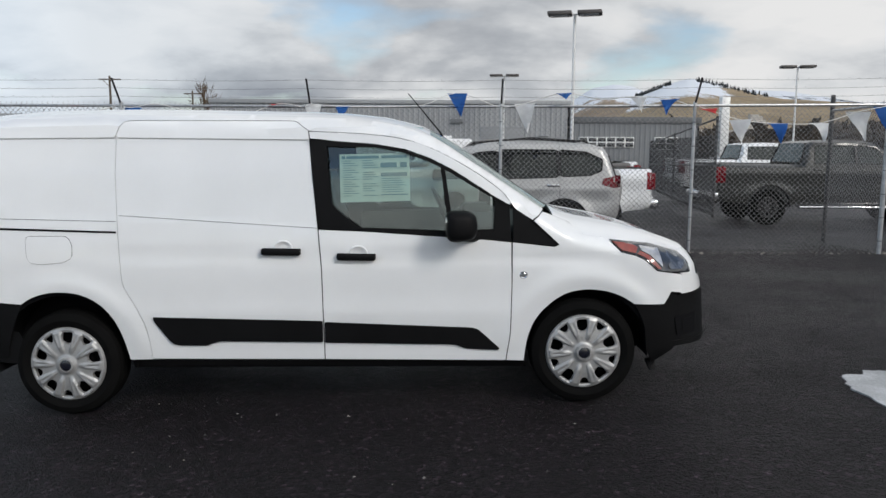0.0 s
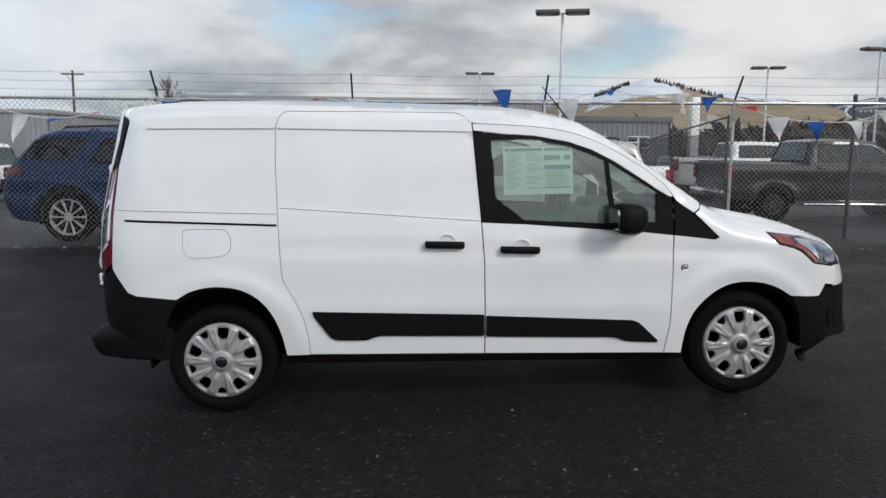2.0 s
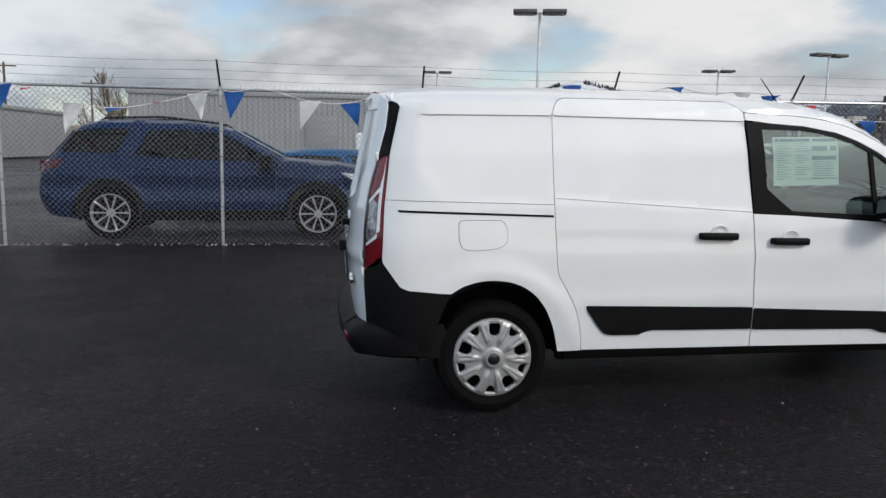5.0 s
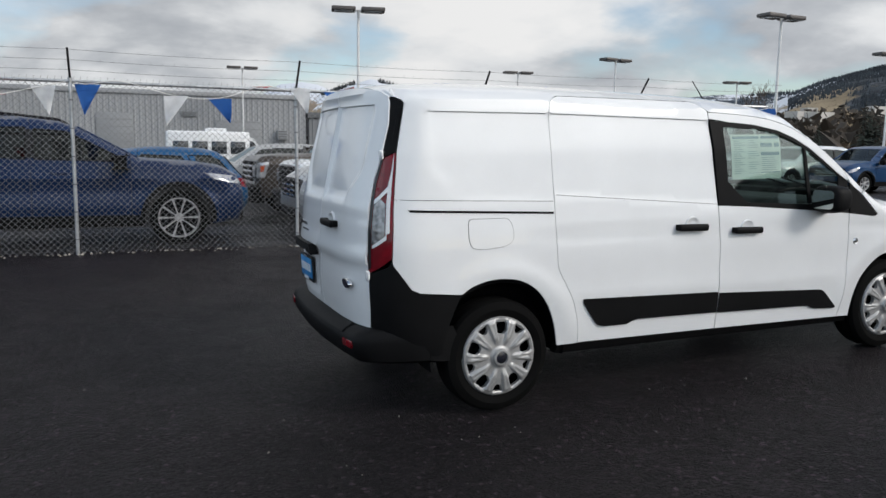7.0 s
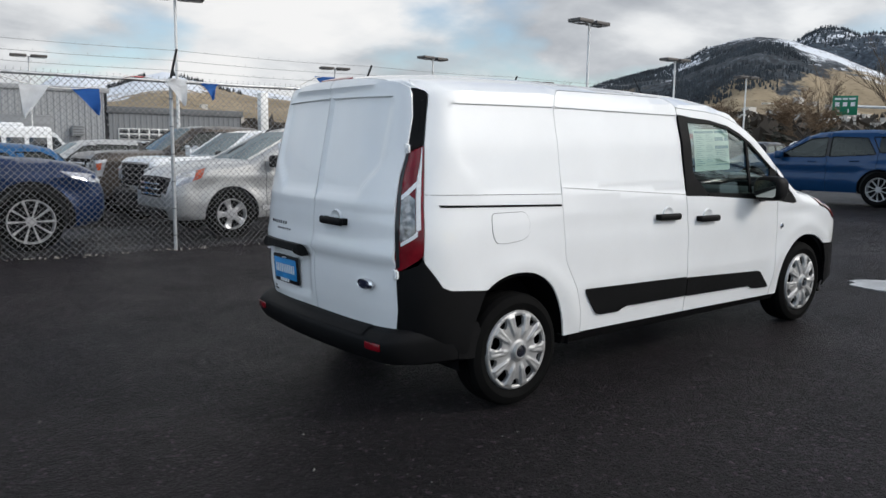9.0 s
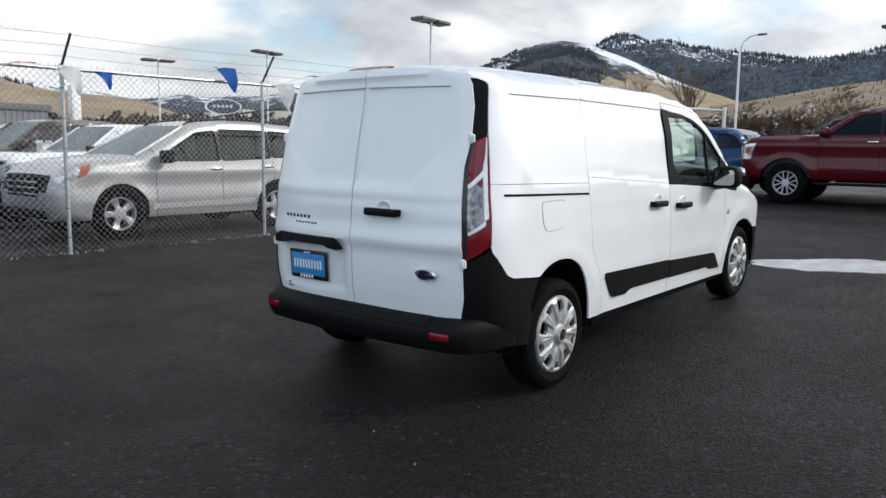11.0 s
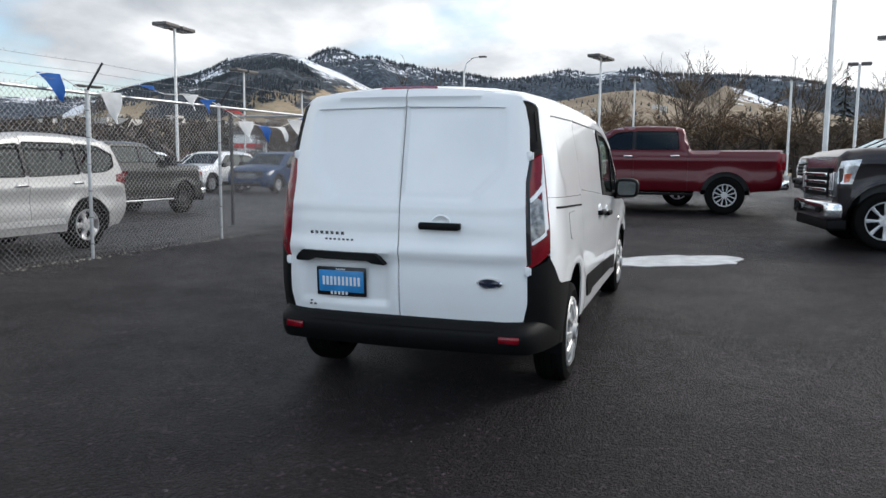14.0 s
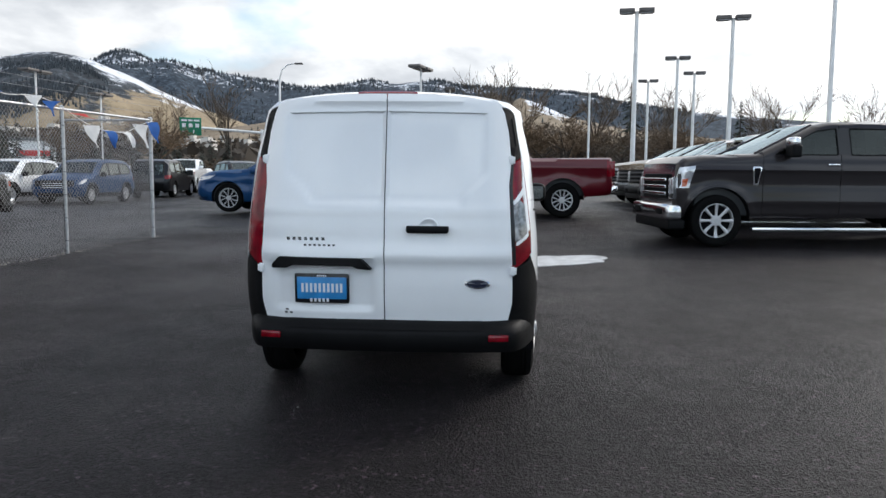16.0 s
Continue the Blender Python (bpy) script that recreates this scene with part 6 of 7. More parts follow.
def pennant_string(x0, x1, ties, flags, seed, label="string of white and blue pennants on the fence"):
    """A cord along the fence through ties (x, z) and flags (x, z, colour, size, sideways swing of the tip, drop)."""
    rng = random.Random(seed)
    spot = lambda x, z: Vector((x, fence_y(x) - .06, z))
    p = spot(x0, fence_top(x0))
    s = thing("pennant_string", Matrix.Translation(p), label, "pennants", "pennant strings")
    way = sorted([(x0, fence_top(x0) - .01), (x1, fence_top(x1) - .01), *ties, *((f[0], f[1]) for f in flags)])
    bm = bmesh.new()
    add_tube(bm, [spot(x, z) - p + Vector((0, .01 * math.sin(7 * x), 0)) for x, z in smooth_curve(way, 5)], .006, 5)
    part("cord", bm, M_CORD, s)
    along = Vector((.92, -.39, 0))
    for x, z, col, size, swing, drop in flags:
        bm = bmesh.new()
        w, h = .32 * size, .43 * size
        if drop > .15:
            h = min(h, 1.08 * math.hypot(drop, swing))
        away = math.sqrt(max(0.0, h * h - drop * drop - swing * swing))
        twist = rng.uniform(-.5, .5)
        vs = []
        for j in range(7):
            f = j / 6
            half = w / 2 * (1 - f * .97)
            c = spot(x, z) - p + Vector((swing * f, -away * f - .02 * math.sin(f * 4 + twist * 5), -drop * f ** (1.0 if drop > .3 else 1.6)))
            vs.append([bm.verts.new(c + along * half * k + Vector((0, .022 * math.sin(k * 2 + f * 5 + twist * 6), .012 * k * twist * (1 - f)))) for k in (-1, -.33, .33, 1)])
        for a, b in zip(vs, vs[1:]):
            for k in range(3):
                bm.faces.new((a[k], a[k + 1], b[k + 1], b[k]))
        bmesh.ops.solidify(bm, geom=bm.faces[:], thickness=.003)
        part("pennant", bm, PENNANT[col], s, col + " triangular pennant")
    return s


pennant_string(-10.2, -7.45, [], [(-9.6, 2.03, "blue", 1, 0, .38), (-8.9, 1.95, "white", 1, 0, .40), (-8.0, 2.05, "red", .8, .1, .08)], 1)
pennant_string(-7.4, -4.62, [], [(-7.3, 2.16, "blue", 1, -.03, .36), (-7.0, 2.12, "red", .85, .05, .05), (-6.46, 1.94, "white", 1.0, -.04, .40), (-5.9, 1.89, "blue", 1, .0, .08), (-5.35, 1.98, "red", .8, .0, .03), (-4.86, 2.10, "white", .95, .06, .34)], 2)
pennant_string(-4.52, -1.95, [(-4.0, 2.19)], [(-4.38, 2.14, "blue", 1, -.04, .37), (-3.37, 2.04, "white", 1.0, -.13, .38), (-2.84, 2.03, "blue", 1, .11, .31), (-2.30, 2.20, "red", .85, .0, .04)], 3)
pennant_string(-1.88, .85, [(-.7, 2.17), (-.2, 2.20)], [(-1.80, 2.20, "white", .95, .06, .33), (-1.38, 2.17, "blue", .8, .01, .21), (.27, 2.36, "blue", .95, .05, .33)], 4)
pennant_string(.95, 3.60, [(2.3, 2.29)], [(1.22, 2.22, "white", .98, .05, .41), (1.78, 2.37, "blue", .85, -.02, .11), (2.82, 2.33, "white", .85, .05, .23), (3.28, 2.29, "blue", .85, -.07, .22)], 5)
pennant_string(3.70, 6.40, [], [(3.80, 2.16, "red", .85, .03, .09), (4.28, 2.01, "white", .9, .0, .34), (4.82, 1.96, "blue", .9, .02, .28), (5.42, 1.97, "white", .85, .02, .26), (5.95, 2.13, "white", .98, .08, .41), (6.30, 2.20, "blue", .95, .03, .38)], 6)

# ---- area lamps on poles ----
def area_lamp(x, y, h, heads, yaw, label, pole_r=.075, k=1.0):
    z = ground_z(x, y)
    lamp = thing("area_lamp", pose(x, y, z, 0, 0, yaw), label, "lamp post", "lot lamp posts")
    bm = bmesh.new()
    add_tube(bm, [(0, 0, 0), (0, 0, h - z)], [pole_r, pole_r * .75], 10)
    pole = part("pole", bm, M_POLE, lamp)
    bm = bmesh.new()
    add_tube(bm, [(0, 0, -.05), (0, 0, .45)], .22, 14)
    part("base", bm, material("concrete", (.4, .39, .37), .85, var=.15, scale=6, fine=.1, bscale=60) if "concrete" not in bpy.data.materials else bpy.data.materials["concrete"], lamp)
    bm = bmesh.new()
    add_tube(bm, [(-.65 * k if heads > 1 else 0, 0, h - z - .03), (.65 * k, 0, h - z - .03)], .035, 6)
    part("arm", bm, M_POLE, lamp)
    for s in ((-1, 1) if heads > 1 else (1,)):
        bm = bmesh.new()
        add_box(bm, k * (s * .62 - .50), k * (s * .62 + .50), -.36 * k, .36 * k, h - z - .06, h - z + .10, .03)
        hd = part("lamp_head", bm, M_LAMPHEAD, lamp, "flat bronze floodlight head")
        bm = bmesh.new()
        add_box(bm, k * (s * .62 - .40), k * (s * .62 + .40), -.28 * k, .28 * k, h - z - .085, h - z - .055, .01)
        part("lens", bm, M_LAMP, hd)
    return lamp


for x, y in ((5.7, 33.0), (5.1, 60.5), (24.4, 53.0), (25.8, 42.6), (22.4, 26.1), (43.8, 50.7), (37.6, 32.3), (51.3, 35.5), (36.5, 9.0), (47.5, 8.0)):
    area_lamp(x, y, 7.2, 2, (x * 37) % 30 - 15, "tall pole with two flat floodlight heads")
for x, y in ((21.5, -.3), (22.8, -4.1), (32.9, -4.4), (38.7, -6.7), (42.5, -4.8), (50.4, -2.1)):
    area_lamp(x, y, 7.2, 2, 80, "tall pale pole with floodlight heads", .095, .55)

# ---- buildings ----
def cladding_wall(bm, x0, x1, y, z0, z1, pitch, depth):
    """Vertical ribbed sheet facing -y."""
    n = int((x1 - x0) / pitch)
    top, low = [], []
    for k in range(n):
        for fx, dy in ((0, 0), (.55, 0), (.65, -depth), (.9, -depth)):
            x = x0 + (k + fx) * pitch
            top.append(bm.verts.new((x, y + dy, z1)))
            low.append(bm.verts.new((x, y + dy, z0)))
    for k in range(len(top) - 1):
        bm.faces.new((low[k], low[k + 1], top[k + 1], top[k]))


M_SHED = material("grey_steel_cladding", (.33, .34, .35), .55, .1, var=.1, scale=.4, fine=.05, bscale=12)
M_SHED2 = material("dark_grey_cladding", (.20, .21, .22), .6, .1, var=.1, scale=.4, fine=.05, bscale=12)
M_DOORGREY = material("roller_door", (.26, .27, .28), .6, var=.08, scale=1)
M_ROOFDARK = material("dark_roof", (.12, .125, .13), .7, var=.2, scale=.5)


def shed(x0, x1, y, h, depth, mat, label, doors=(), windows=(), fascia=.35):
    b = thing("workshop_building", Matrix.Translation(((x0 + x1) / 2, y, 0)), label, "building")
    o = (x0 + x1) / 2
    bm = bmesh.new()
    cladding_wall(bm, x0 - o, x1 - o, 0, 0, h, .42, .05)
    for a, c in (((x0 - o, 0), (x0 - o, depth)), ((x1 - o, 0), (x1 - o, depth)), ((x0 - o, depth), (x1 - o, depth))):
        vs = [bm.verts.new((*p, z)) for p, z in ((a, 0), (c, 0), (c, h), (a, h))]
        bm.faces.new(vs)
    part("wall", bm, mat, b, smooth=0)
    bm = bmesh.new()
    add_box(bm, x0 - o - .15, x1 - o + .15, -.15, depth + .15, h, h + fascia, .03)
    part("roof", bm, M_ROOFDARK if mat is M_SHED2 else mat, b)
    for a, c, z1 in doors:
        bm = bmesh.new()
        add_box(bm, a - o, c - o, -.12, -.06, 0, z1, .01)
        rd = part("roller_door", bm, M_DOORGREY, b, "grey roller door")
        k = .5
        while k < z1:
            sb = bmesh.new()
            add_box(sb, a - o + .05, c - o - .05, -.135, -.115, k, k + .06)
            part("door_slat", sb, M_DOORGREY, rd, smooth=0)
            k += .55
    for a, c, z0, z1 in windows:
        bm = bmesh.new()
        add_box(bm, a - o, c - o, -.14, -.05, z0, z1, .01)
        w = part("window", bm, M_POLE, b, "white-framed strip window")
        nx, nz = max(2, int((c - a) / .7)), 2
        for i in range(nx):
            for j in range(nz):
                pw, ph = (c - a) / nx, (z1 - z0) / nz
                pb = bmesh.new()
                add_box(pb, a - o + pw * i + .07, a - o + pw * (i + 1) - .05, -.16, -.13, z0 + ph * j + .06, z0 + ph * (j + 1) - .05, .005)
                part("pane", pb, M_DARKPANE, w)
    return b


M_DARKPANE = material("dark_pane", (.02, .025, .03), .06, coat=1.0)
b1 = shed(-18.7, 10.9, 64.0, 5.2, 26, M_SHED, "large grey ribbed-steel workshop building", doors=((-15.5, -10.5, 3.7), (-5.1, -2.5, 3.75), (3.5, 7.0, 3.4)), windows=())
for nm, x0, x1, z0, z1, dy in (("louvre", .95, 2.05, 3.62, 4.0, .10), ("air_unit", 8.25, 9.05, 1.92, 2.70, .55)):
    bm = bmesh.new()
    add_box(bm, x0 + 3.9, x1 + 3.9, -dy - .06, -.06, z0, z1, .03)
    box = part(nm, bm, M_DOORGREY, b1)
    for k in range(4):
        bm = bmesh.new()
        z = z0 + (z1 - z0) * (k + .3) / 4
        add_box(bm, x0 + 3.95, x1 + 3.85, -dy - .09, -dy - .06, z, z + (z1 - z0) * .1)
        part("slat", bm, M_ROOFDARK, box, smooth=0)
b2 = shed(10.98, 21.6, 64.0, 3.75, 20, M_SHED2, "low dark grey showroom wing with strip windows", windows=((11.6, 16.2, 1.75, 2.6), (17.9, 19.8, 1.6, 2.6)), fascia=.5)
b3 = shed(-46, -29.2, 64.0, 3.9, 20, M_SHED, "grey ribbed-steel shed behind parked cars", doors=((-36, -31, 3.2),))
bm = bmesh.new()
add_box(bm, -.35, .35, -.35, .35, 0, 5.9, .03)
tagged(part("sign_pylon", bm, M_POLE, None, at=pose(23.6, 64, 0)), "plain white pylon beside the workshop", "pylon")
sg = thing("oval_sign", pose(46.3, 76.5, 0), "blue oval sign with a pale rim on a pole", "sign")
bm = bmesh.new()
add_tube(bm, [(0, 0, 0), (0, 0, 5.0)], .15, 8)
part("pole", bm, M_POLE, sg)
for nm, sc, dy, mt in (("sign_rim", 1.0, 0, M_CHROME), ("sign_field", .9, -.08, bpy.data.materials["badge_blue"])):
    bm = bmesh.new()
    add_lathe(bm, [(.0005, -.12), (1, -.12), (1, .12), (.0005, .12)], 40)
    for v in bm.verts:
        v.co.x *= 2.0 * sc
        v.co.z *= .85 * sc
    part(nm, bm, mt, sg, at=pose(0, dy, 5.6, 0, 0, -40))
bm = bmesh.new()
for k in range(5):
    add_box(bm, -1.1 + k * .45, -.8 + k * .45, -.24, -.2, -.12, .18, .02)
part("sign_bars", bm, M_INK, sg, at=pose(0, 0, 5.6, 0, 0, -40))
gs = thing("road_sign", pose(61.5, 32.5, 0, 0, 0, -62), "green overhead road sign with white bars", "road sign")
bm = bmesh.new()
add_box(bm, -.95, .95, -.04, .04, 4.60, 6.20, .02)
panel = part("sign_panel", bm, material("sign_green", (.0, .16, .08), .5, var=.05, scale=3), gs)
for x0, x1, z0, z1 in ((-.78, -.30, 5.86, 6.02), (-.20, .18, 5.86, 6.02), (.28, .78, 5.86, 6.02), (-.74, -.42, 5.32, 5.66), (-.16, .16, 5.32, 5.66), (.42, .74, 5.32, 5.66), (-.72, -.38, 4.90, 5.0), (.22, .32, 4.78, 5.10)):
    bm = bmesh.new()
    add_box(bm, x0, x1, -.06, -.03, z0, z1)
    part("sign_bar", bm, M_INK, panel, smooth=0)
bm = bmesh.new()
add_tube(bm, [(.9, .1, 5.3), (6.5, .1, 5.0)], .12, 6)
add_tube(bm, [(6.5, .1, 0), (6.5, .1, 5.3)], .16, 8)
part("sign_gantry", bm, M_POLE, gs)

wb = thing("roadside_building", pose(86.0, 62.8, 0, 0, 0, -57), "small white building with a red band beyond the lot", "building")
bm = bmesh.new()
add_box(bm, -2.6, 2.6, 0, 6, 0, 5.0, .04)
part("wall", bm, M_POLE, wb)
bm = bmesh.new()
add_box(bm, -2.8, 2.8, -.2, 6.2, 5.0, 5.4, .04)
part("roof", bm, M_ROOFDARK, wb)
bm = bmesh.new()
add_box(bm, -1.9, 2.0, -.10, -.02, 3.1, 3.8, .02)
part("sign_band", bm, PENNANT["red"], wb, "red sign band")
for x0 in (-2.2, -.6, 1.0):
    bm = bmesh.new()
    add_box(bm, x0, x0 + 1.2, -.06, .02, .4, 2.6, .02)
    part("window", bm, M_DARKPANE, wb)

# ---- power poles and lines ----
M_TIMBER = material("pole_timber", (.10, .08, .06), .85, var=.2, scale=4)
for x, y, h in ((-36.1, 86, 9.3), (-34, 108, 9.3)):
    pp = thing("power_pole", pose(x, y, 0), "wooden power pole with crossarm", "power pole", "power poles")
    bm = bmesh.new()
    add_tube(bm, [(0, 0, 0), (0, 0, h)], [.17, .12], 8)
    part("pole", bm, M_TIMBER, pp)
    bm = bmesh.new()
    add_box(bm, -1.2, 1.2, -.06, .06, h - .45, h - .30, .01)
    add_tube(bm, [(-.8, 0, h - .4), (0, 0, h - 1.2)], .03, 5)
    part("crossarm", bm, M_TIMBER, pp)

# ---- hills ----
HILL_MAIN = [(42, .6), (44, 2.0), (46, 3.4), (48.8, 4.67), (50.2, 5.04), (52.4, 5.6), (53.7, 5.9), (55, 6.45), (56.2, 7.2), (57.8, 7.6), (59.3, 7.75), (60.5, 7.6), (61.5, 7.35), (62.2, 7.1), (64.5, 6.2), (66.7, 5.2), (68.5, 4.5), (70.4, 3.9), (73, 2.9), (76, 1.9), (80, .6)]
HILL_FAR = [(17, 1.5), (20, 3.3), (21.6, 4.1), (24.4, 3.95), (27.1, 3.4), (29, 3.1), (31, 3.2), (32.4, 3.5), (34.2, 3.3), (35.7, 3.62), (37.2, 3.48), (39.1, 3.74), (42.3, 4.0), (46, 4.0), (52, 4.5), (58, 6.0), (61, 7.0), (62.1, 7.5), (63, 7.98), (63.9, 8.08), (64.7, 7.85), (65.4, 7.52), (66.2, 7.62), (67.1, 7.6), (68.3, 7.2),
            (70.5, 6.95), (72.3, 6.6), (75.2, 6.2), (76.8, 6.15), (78.4, 6.4), (80.6, 6.8), (82.6, 6.5), (84.2, 6.7), (85.7, 6.9), (87, 6.5), (91, 6.3), (95.5, 5.95), (99, 5.2), (106, 4.2), (116, 3.3), (150, 2)]
HILL_SPUR = [(58, .7), (66, 2.5), (72, 3.5), (76, 4.2), (80, 4.7), (83, 5.2), (85.8, 5.45), (88, 4.95), (89.5, 4.55), (90.6, 5.0), (91.4, 5.65), (92.5, 5.35), (95, 4.3), (99, 3.4), (106, 2.6), (120, 1.4)]
HILL_WEST = [(-60, .8), (-20, 1.0), (3, 1.5), (7, 2.4), (9.7, 3.5), (11.2, 4.42), (12.8, 4.68), (14, 4.5), (15.2, 4.0), (17, 3.2), (20, 2.2), (24, 1.5), (30, .6)]
HILL_SNOW = [(8, .8), (11, 2.6), (13, 3.4), (14.4, 3.85), (16.3, 4.63), (17.8, 5.0), (19.3, 4.69), (20.8, 4.25), (22.3, 3.85), (24, 3.5), (26.2, 3.3), (27.9, 3.2), (29.6, 3.0), (32, 2.1), (35, 1.2), (40, .4)]
HILL_FOOT = [(-60, .5), (10, .7), (18, 1.0), (28, 1.5), (36, 2.2), (44, 2.6), (50, 2.9), (56, 2.7), (62, 2.5), (68, 2.3), (74, 2.1), (84, 2.0), (96, 1.8), (120, 1.0)]


def hill_material(name, forest, snow, grass, pine, forest_where=((0.0, 1.0), (1.0, 1.0)), snow_where=((0.0, 1.0), (1.0, 1.0)), a0=0.0, a1=120.0, dots=0.0):
    """Grass, pine forest and snow; forest and snow: thresholds on the rise from foot to crest, weighted along the bearing."""
    m = bpy.data.materials.new(name)
    m.use_nodes = True
    n, l = m.node_tree.nodes, m.node_tree.links
    p = n["Principled BSDF"]
    p.inputs["Roughness"].default_value = .95
    p.inputs["Specular IOR Level"].default_value = .1
    geo = n.new("ShaderNodeNewGeometry")
    sep = n.new("ShaderNodeSeparateXYZ")
    l.new(geo.outputs["Position"], sep.inputs[0])
    rise = n.new("ShaderNodeAttribute")
    rise.attribute_name = "rise"

    def tex(scale, detail, rough=.6, stretch=None):
        t = n.new("ShaderNodeTexNoise")
        t.inputs["Scale"].default_value, t.inputs["Detail"].default_value, t.inputs["Roughness"].default_value = scale, detail, rough
        l.new(geo.outputs["Position"], t.inputs["Vector"])
        return t.outputs["Fac"]

    def ramp_node(src, stops):
        r = n.new("ShaderNodeValToRGB")
        while len(r.color_ramp.elements) < len(stops):
            r.color_ramp.elements.new(.5)
        for e, (pp, c) in zip(r.color_ramp.elements, stops):
            e.position, e.color = pp, ((*c, 1) if isinstance(c, tuple) else (c, c, c, 1))
        l.new(src, r.inputs[0])
        return r.outputs[0]

    def m2(op, a, b):
        q = n.new("ShaderNodeMath")
        q.operation = op
        for i, v in enumerate((a, b)):
            if isinstance(v, (int, float)):
                q.inputs[i].default_value = v
            else:
                l.new(v, q.inputs[i])
        return q.outputs[0]

    def mix(f, a, b):
        q = n.new("ShaderNodeMix")
        q.data_type = "RGBA"
        l.new(f, q.inputs["Factor"])
        for k, v in (("A", a), ("B", b)):
            if isinstance(v, tuple):
                q.inputs[k].default_value = (*v, 1)
            else:
                l.new(v, q.inputs[k])
        return q.outputs["Result"]

    around = m2("DIVIDE", m2("SUBTRACT", m2("MULTIPLY", m2("ARCTAN2", sep.outputs[0], sep.outputs[1]), 57.2958), a0), a1 - a0)
    up = rise.outputs["Fac"]
    patchy = tex(.009, 8, .7)
    field = ramp_node(patchy, [(.32, tuple(c * .72 for c in grass)), (.48, grass), (.60, tuple(c * 1.22 for c in grass)), (.72, tuple(c * .8 for c in grass))])
    speck = tex(.07, 5, .8)
    field = mix(ramp_node(speck, [(.56 - dots, 0.0), (.64 - dots, .75)]), field, tuple(c * .33 for c in grass))
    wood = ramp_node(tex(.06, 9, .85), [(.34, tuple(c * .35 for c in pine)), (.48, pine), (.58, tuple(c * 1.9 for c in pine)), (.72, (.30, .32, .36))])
    lo, hi = forest
    where = m2("ADD", m2("MULTIPLY", m2("SUBTRACT", tex(.006, 8, .7), .5), .75), m2("MULTIPLY", up, ramp_node(around, list(forest_where))))
    col = mix(ramp_node(where, [(lo, 0.0), (hi, 1.0)]), field, wood)
    lo, hi = snow
    where = m2("ADD", m2("ADD", m2("MULTIPLY", m2("SUBTRACT", tex(.011, 6, .65), .5), .75), m2("MULTIPLY", m2("SUBTRACT", tex(.07, 6, .8), .5), .65)), m2("MULTIPLY", up, ramp_node(around, list(snow_where))))
    col = mix(ramp_node(where, [(lo, 0.0), (hi, 1.0)]), col, (.66, .69, .74))
    l.new(col, p.inputs["Base Color"])
    return m


TAN = (.27, .215, .145)
M_HILL_MAIN = hill_material("pine_hillside", (.53, .57), (.69, .76), TAN, (.040, .046, .053), ((.0, .55), (.16, .8), (.30, 1.05), (.54, 1.05), (.62, .80), (.72, .42)), ((.0, 1.0), (.12, 1.0), (.22, .60), (.30, .84), (.38, .74), (.50, .64), (.57, .84), (.75, .82), (.80, .5)), 44, 76)
# distance haze is put into the colours: greyer grass, bluer pine
M_HILL_FAR = hill_material("hazed_pine_hillside", (.20, .26), (.735, .80), (.20, .18, .16), (.037, .048, .062), snow_where=((0.0, .95), (.08, .95), (.12, .80), (.5, .78), (1.0, .72)), a0=17, a1=106)
M_HILL_SPUR = hill_material("dry_spur", (.94, .98), (.98, 1.03), (.235, .19, .14), (.034, .036, .038), ((0.0, .6), (.6, .7), (.75, .95), (1.0, .9)), ((0.0, .5), (.68, .6), (.715, 1.15), (.76, 1.12), (.80, .6)), 58, 106, .02)
M_HILL_WEST = hill_material("snowy_dry_hillside", (1.1, 1.2), (.60, .67), (.24, .19, .14), (.03, .032, .034), snow_where=((0.0, .2), (.58, .5), (.66, .98), (.90, .98), (1.0, .5)), a0=-20, a1=20)
M_HILL_SNOW = hill_material("snow_and_grass_hillside", (.93, .945), (.62, .69), TAN, (.022, .025, .028), ((0.0, .98), (.40, 1.0), (.55, .9), (1.0, .7)), ((0.0, .9), (.36, 1.05), (.44, .92), (.50, .55), (1.0, .4)), 8, 34)
M_HILL_FOOT = hill_material("dry_foothills", (.84, .92), (.95, 1.0), (.215, .165, .105), (.040, .034, .028), ((0.0, .8), (1.0, .9)), ((0.0, .5), (1.0, .62)), -60, 120, .05)


def crest_of(profile, a):
    return float(np.interp(a, [p[0] for p in profile], [p[1] for p in profile]))


def slope_z(profile, near, crest, a, r, rough):
    """Height and rise (0 foot, 1 crest) of a hill at bearing a (degrees) and distance r."""
    u = min(1.0, max(0.0, (r - near) / (crest - near)))
    x, y = r * math.sin(radians(a)), r * math.cos(radians(a))
    n1 = noise.fractal((x / 330, y / 330, .3), 1.0, 2.0, 6)
    n2 = noise.fractal((x / 90, y / 90, 4.3), 1.0, 2.1, 5)
    peak = crest * math.tan(radians(crest_of(profile, a)))
    z = peak * u ** 1.25 + (n1 * .30 * peak + n2 * .06 * peak) * u * (1 - u) * 2.4 * rough + n2 * .012 * peak * u
    if r > crest:
        z -= peak * (r - crest) / crest * 1.6
    return z, u


HILLS = {}


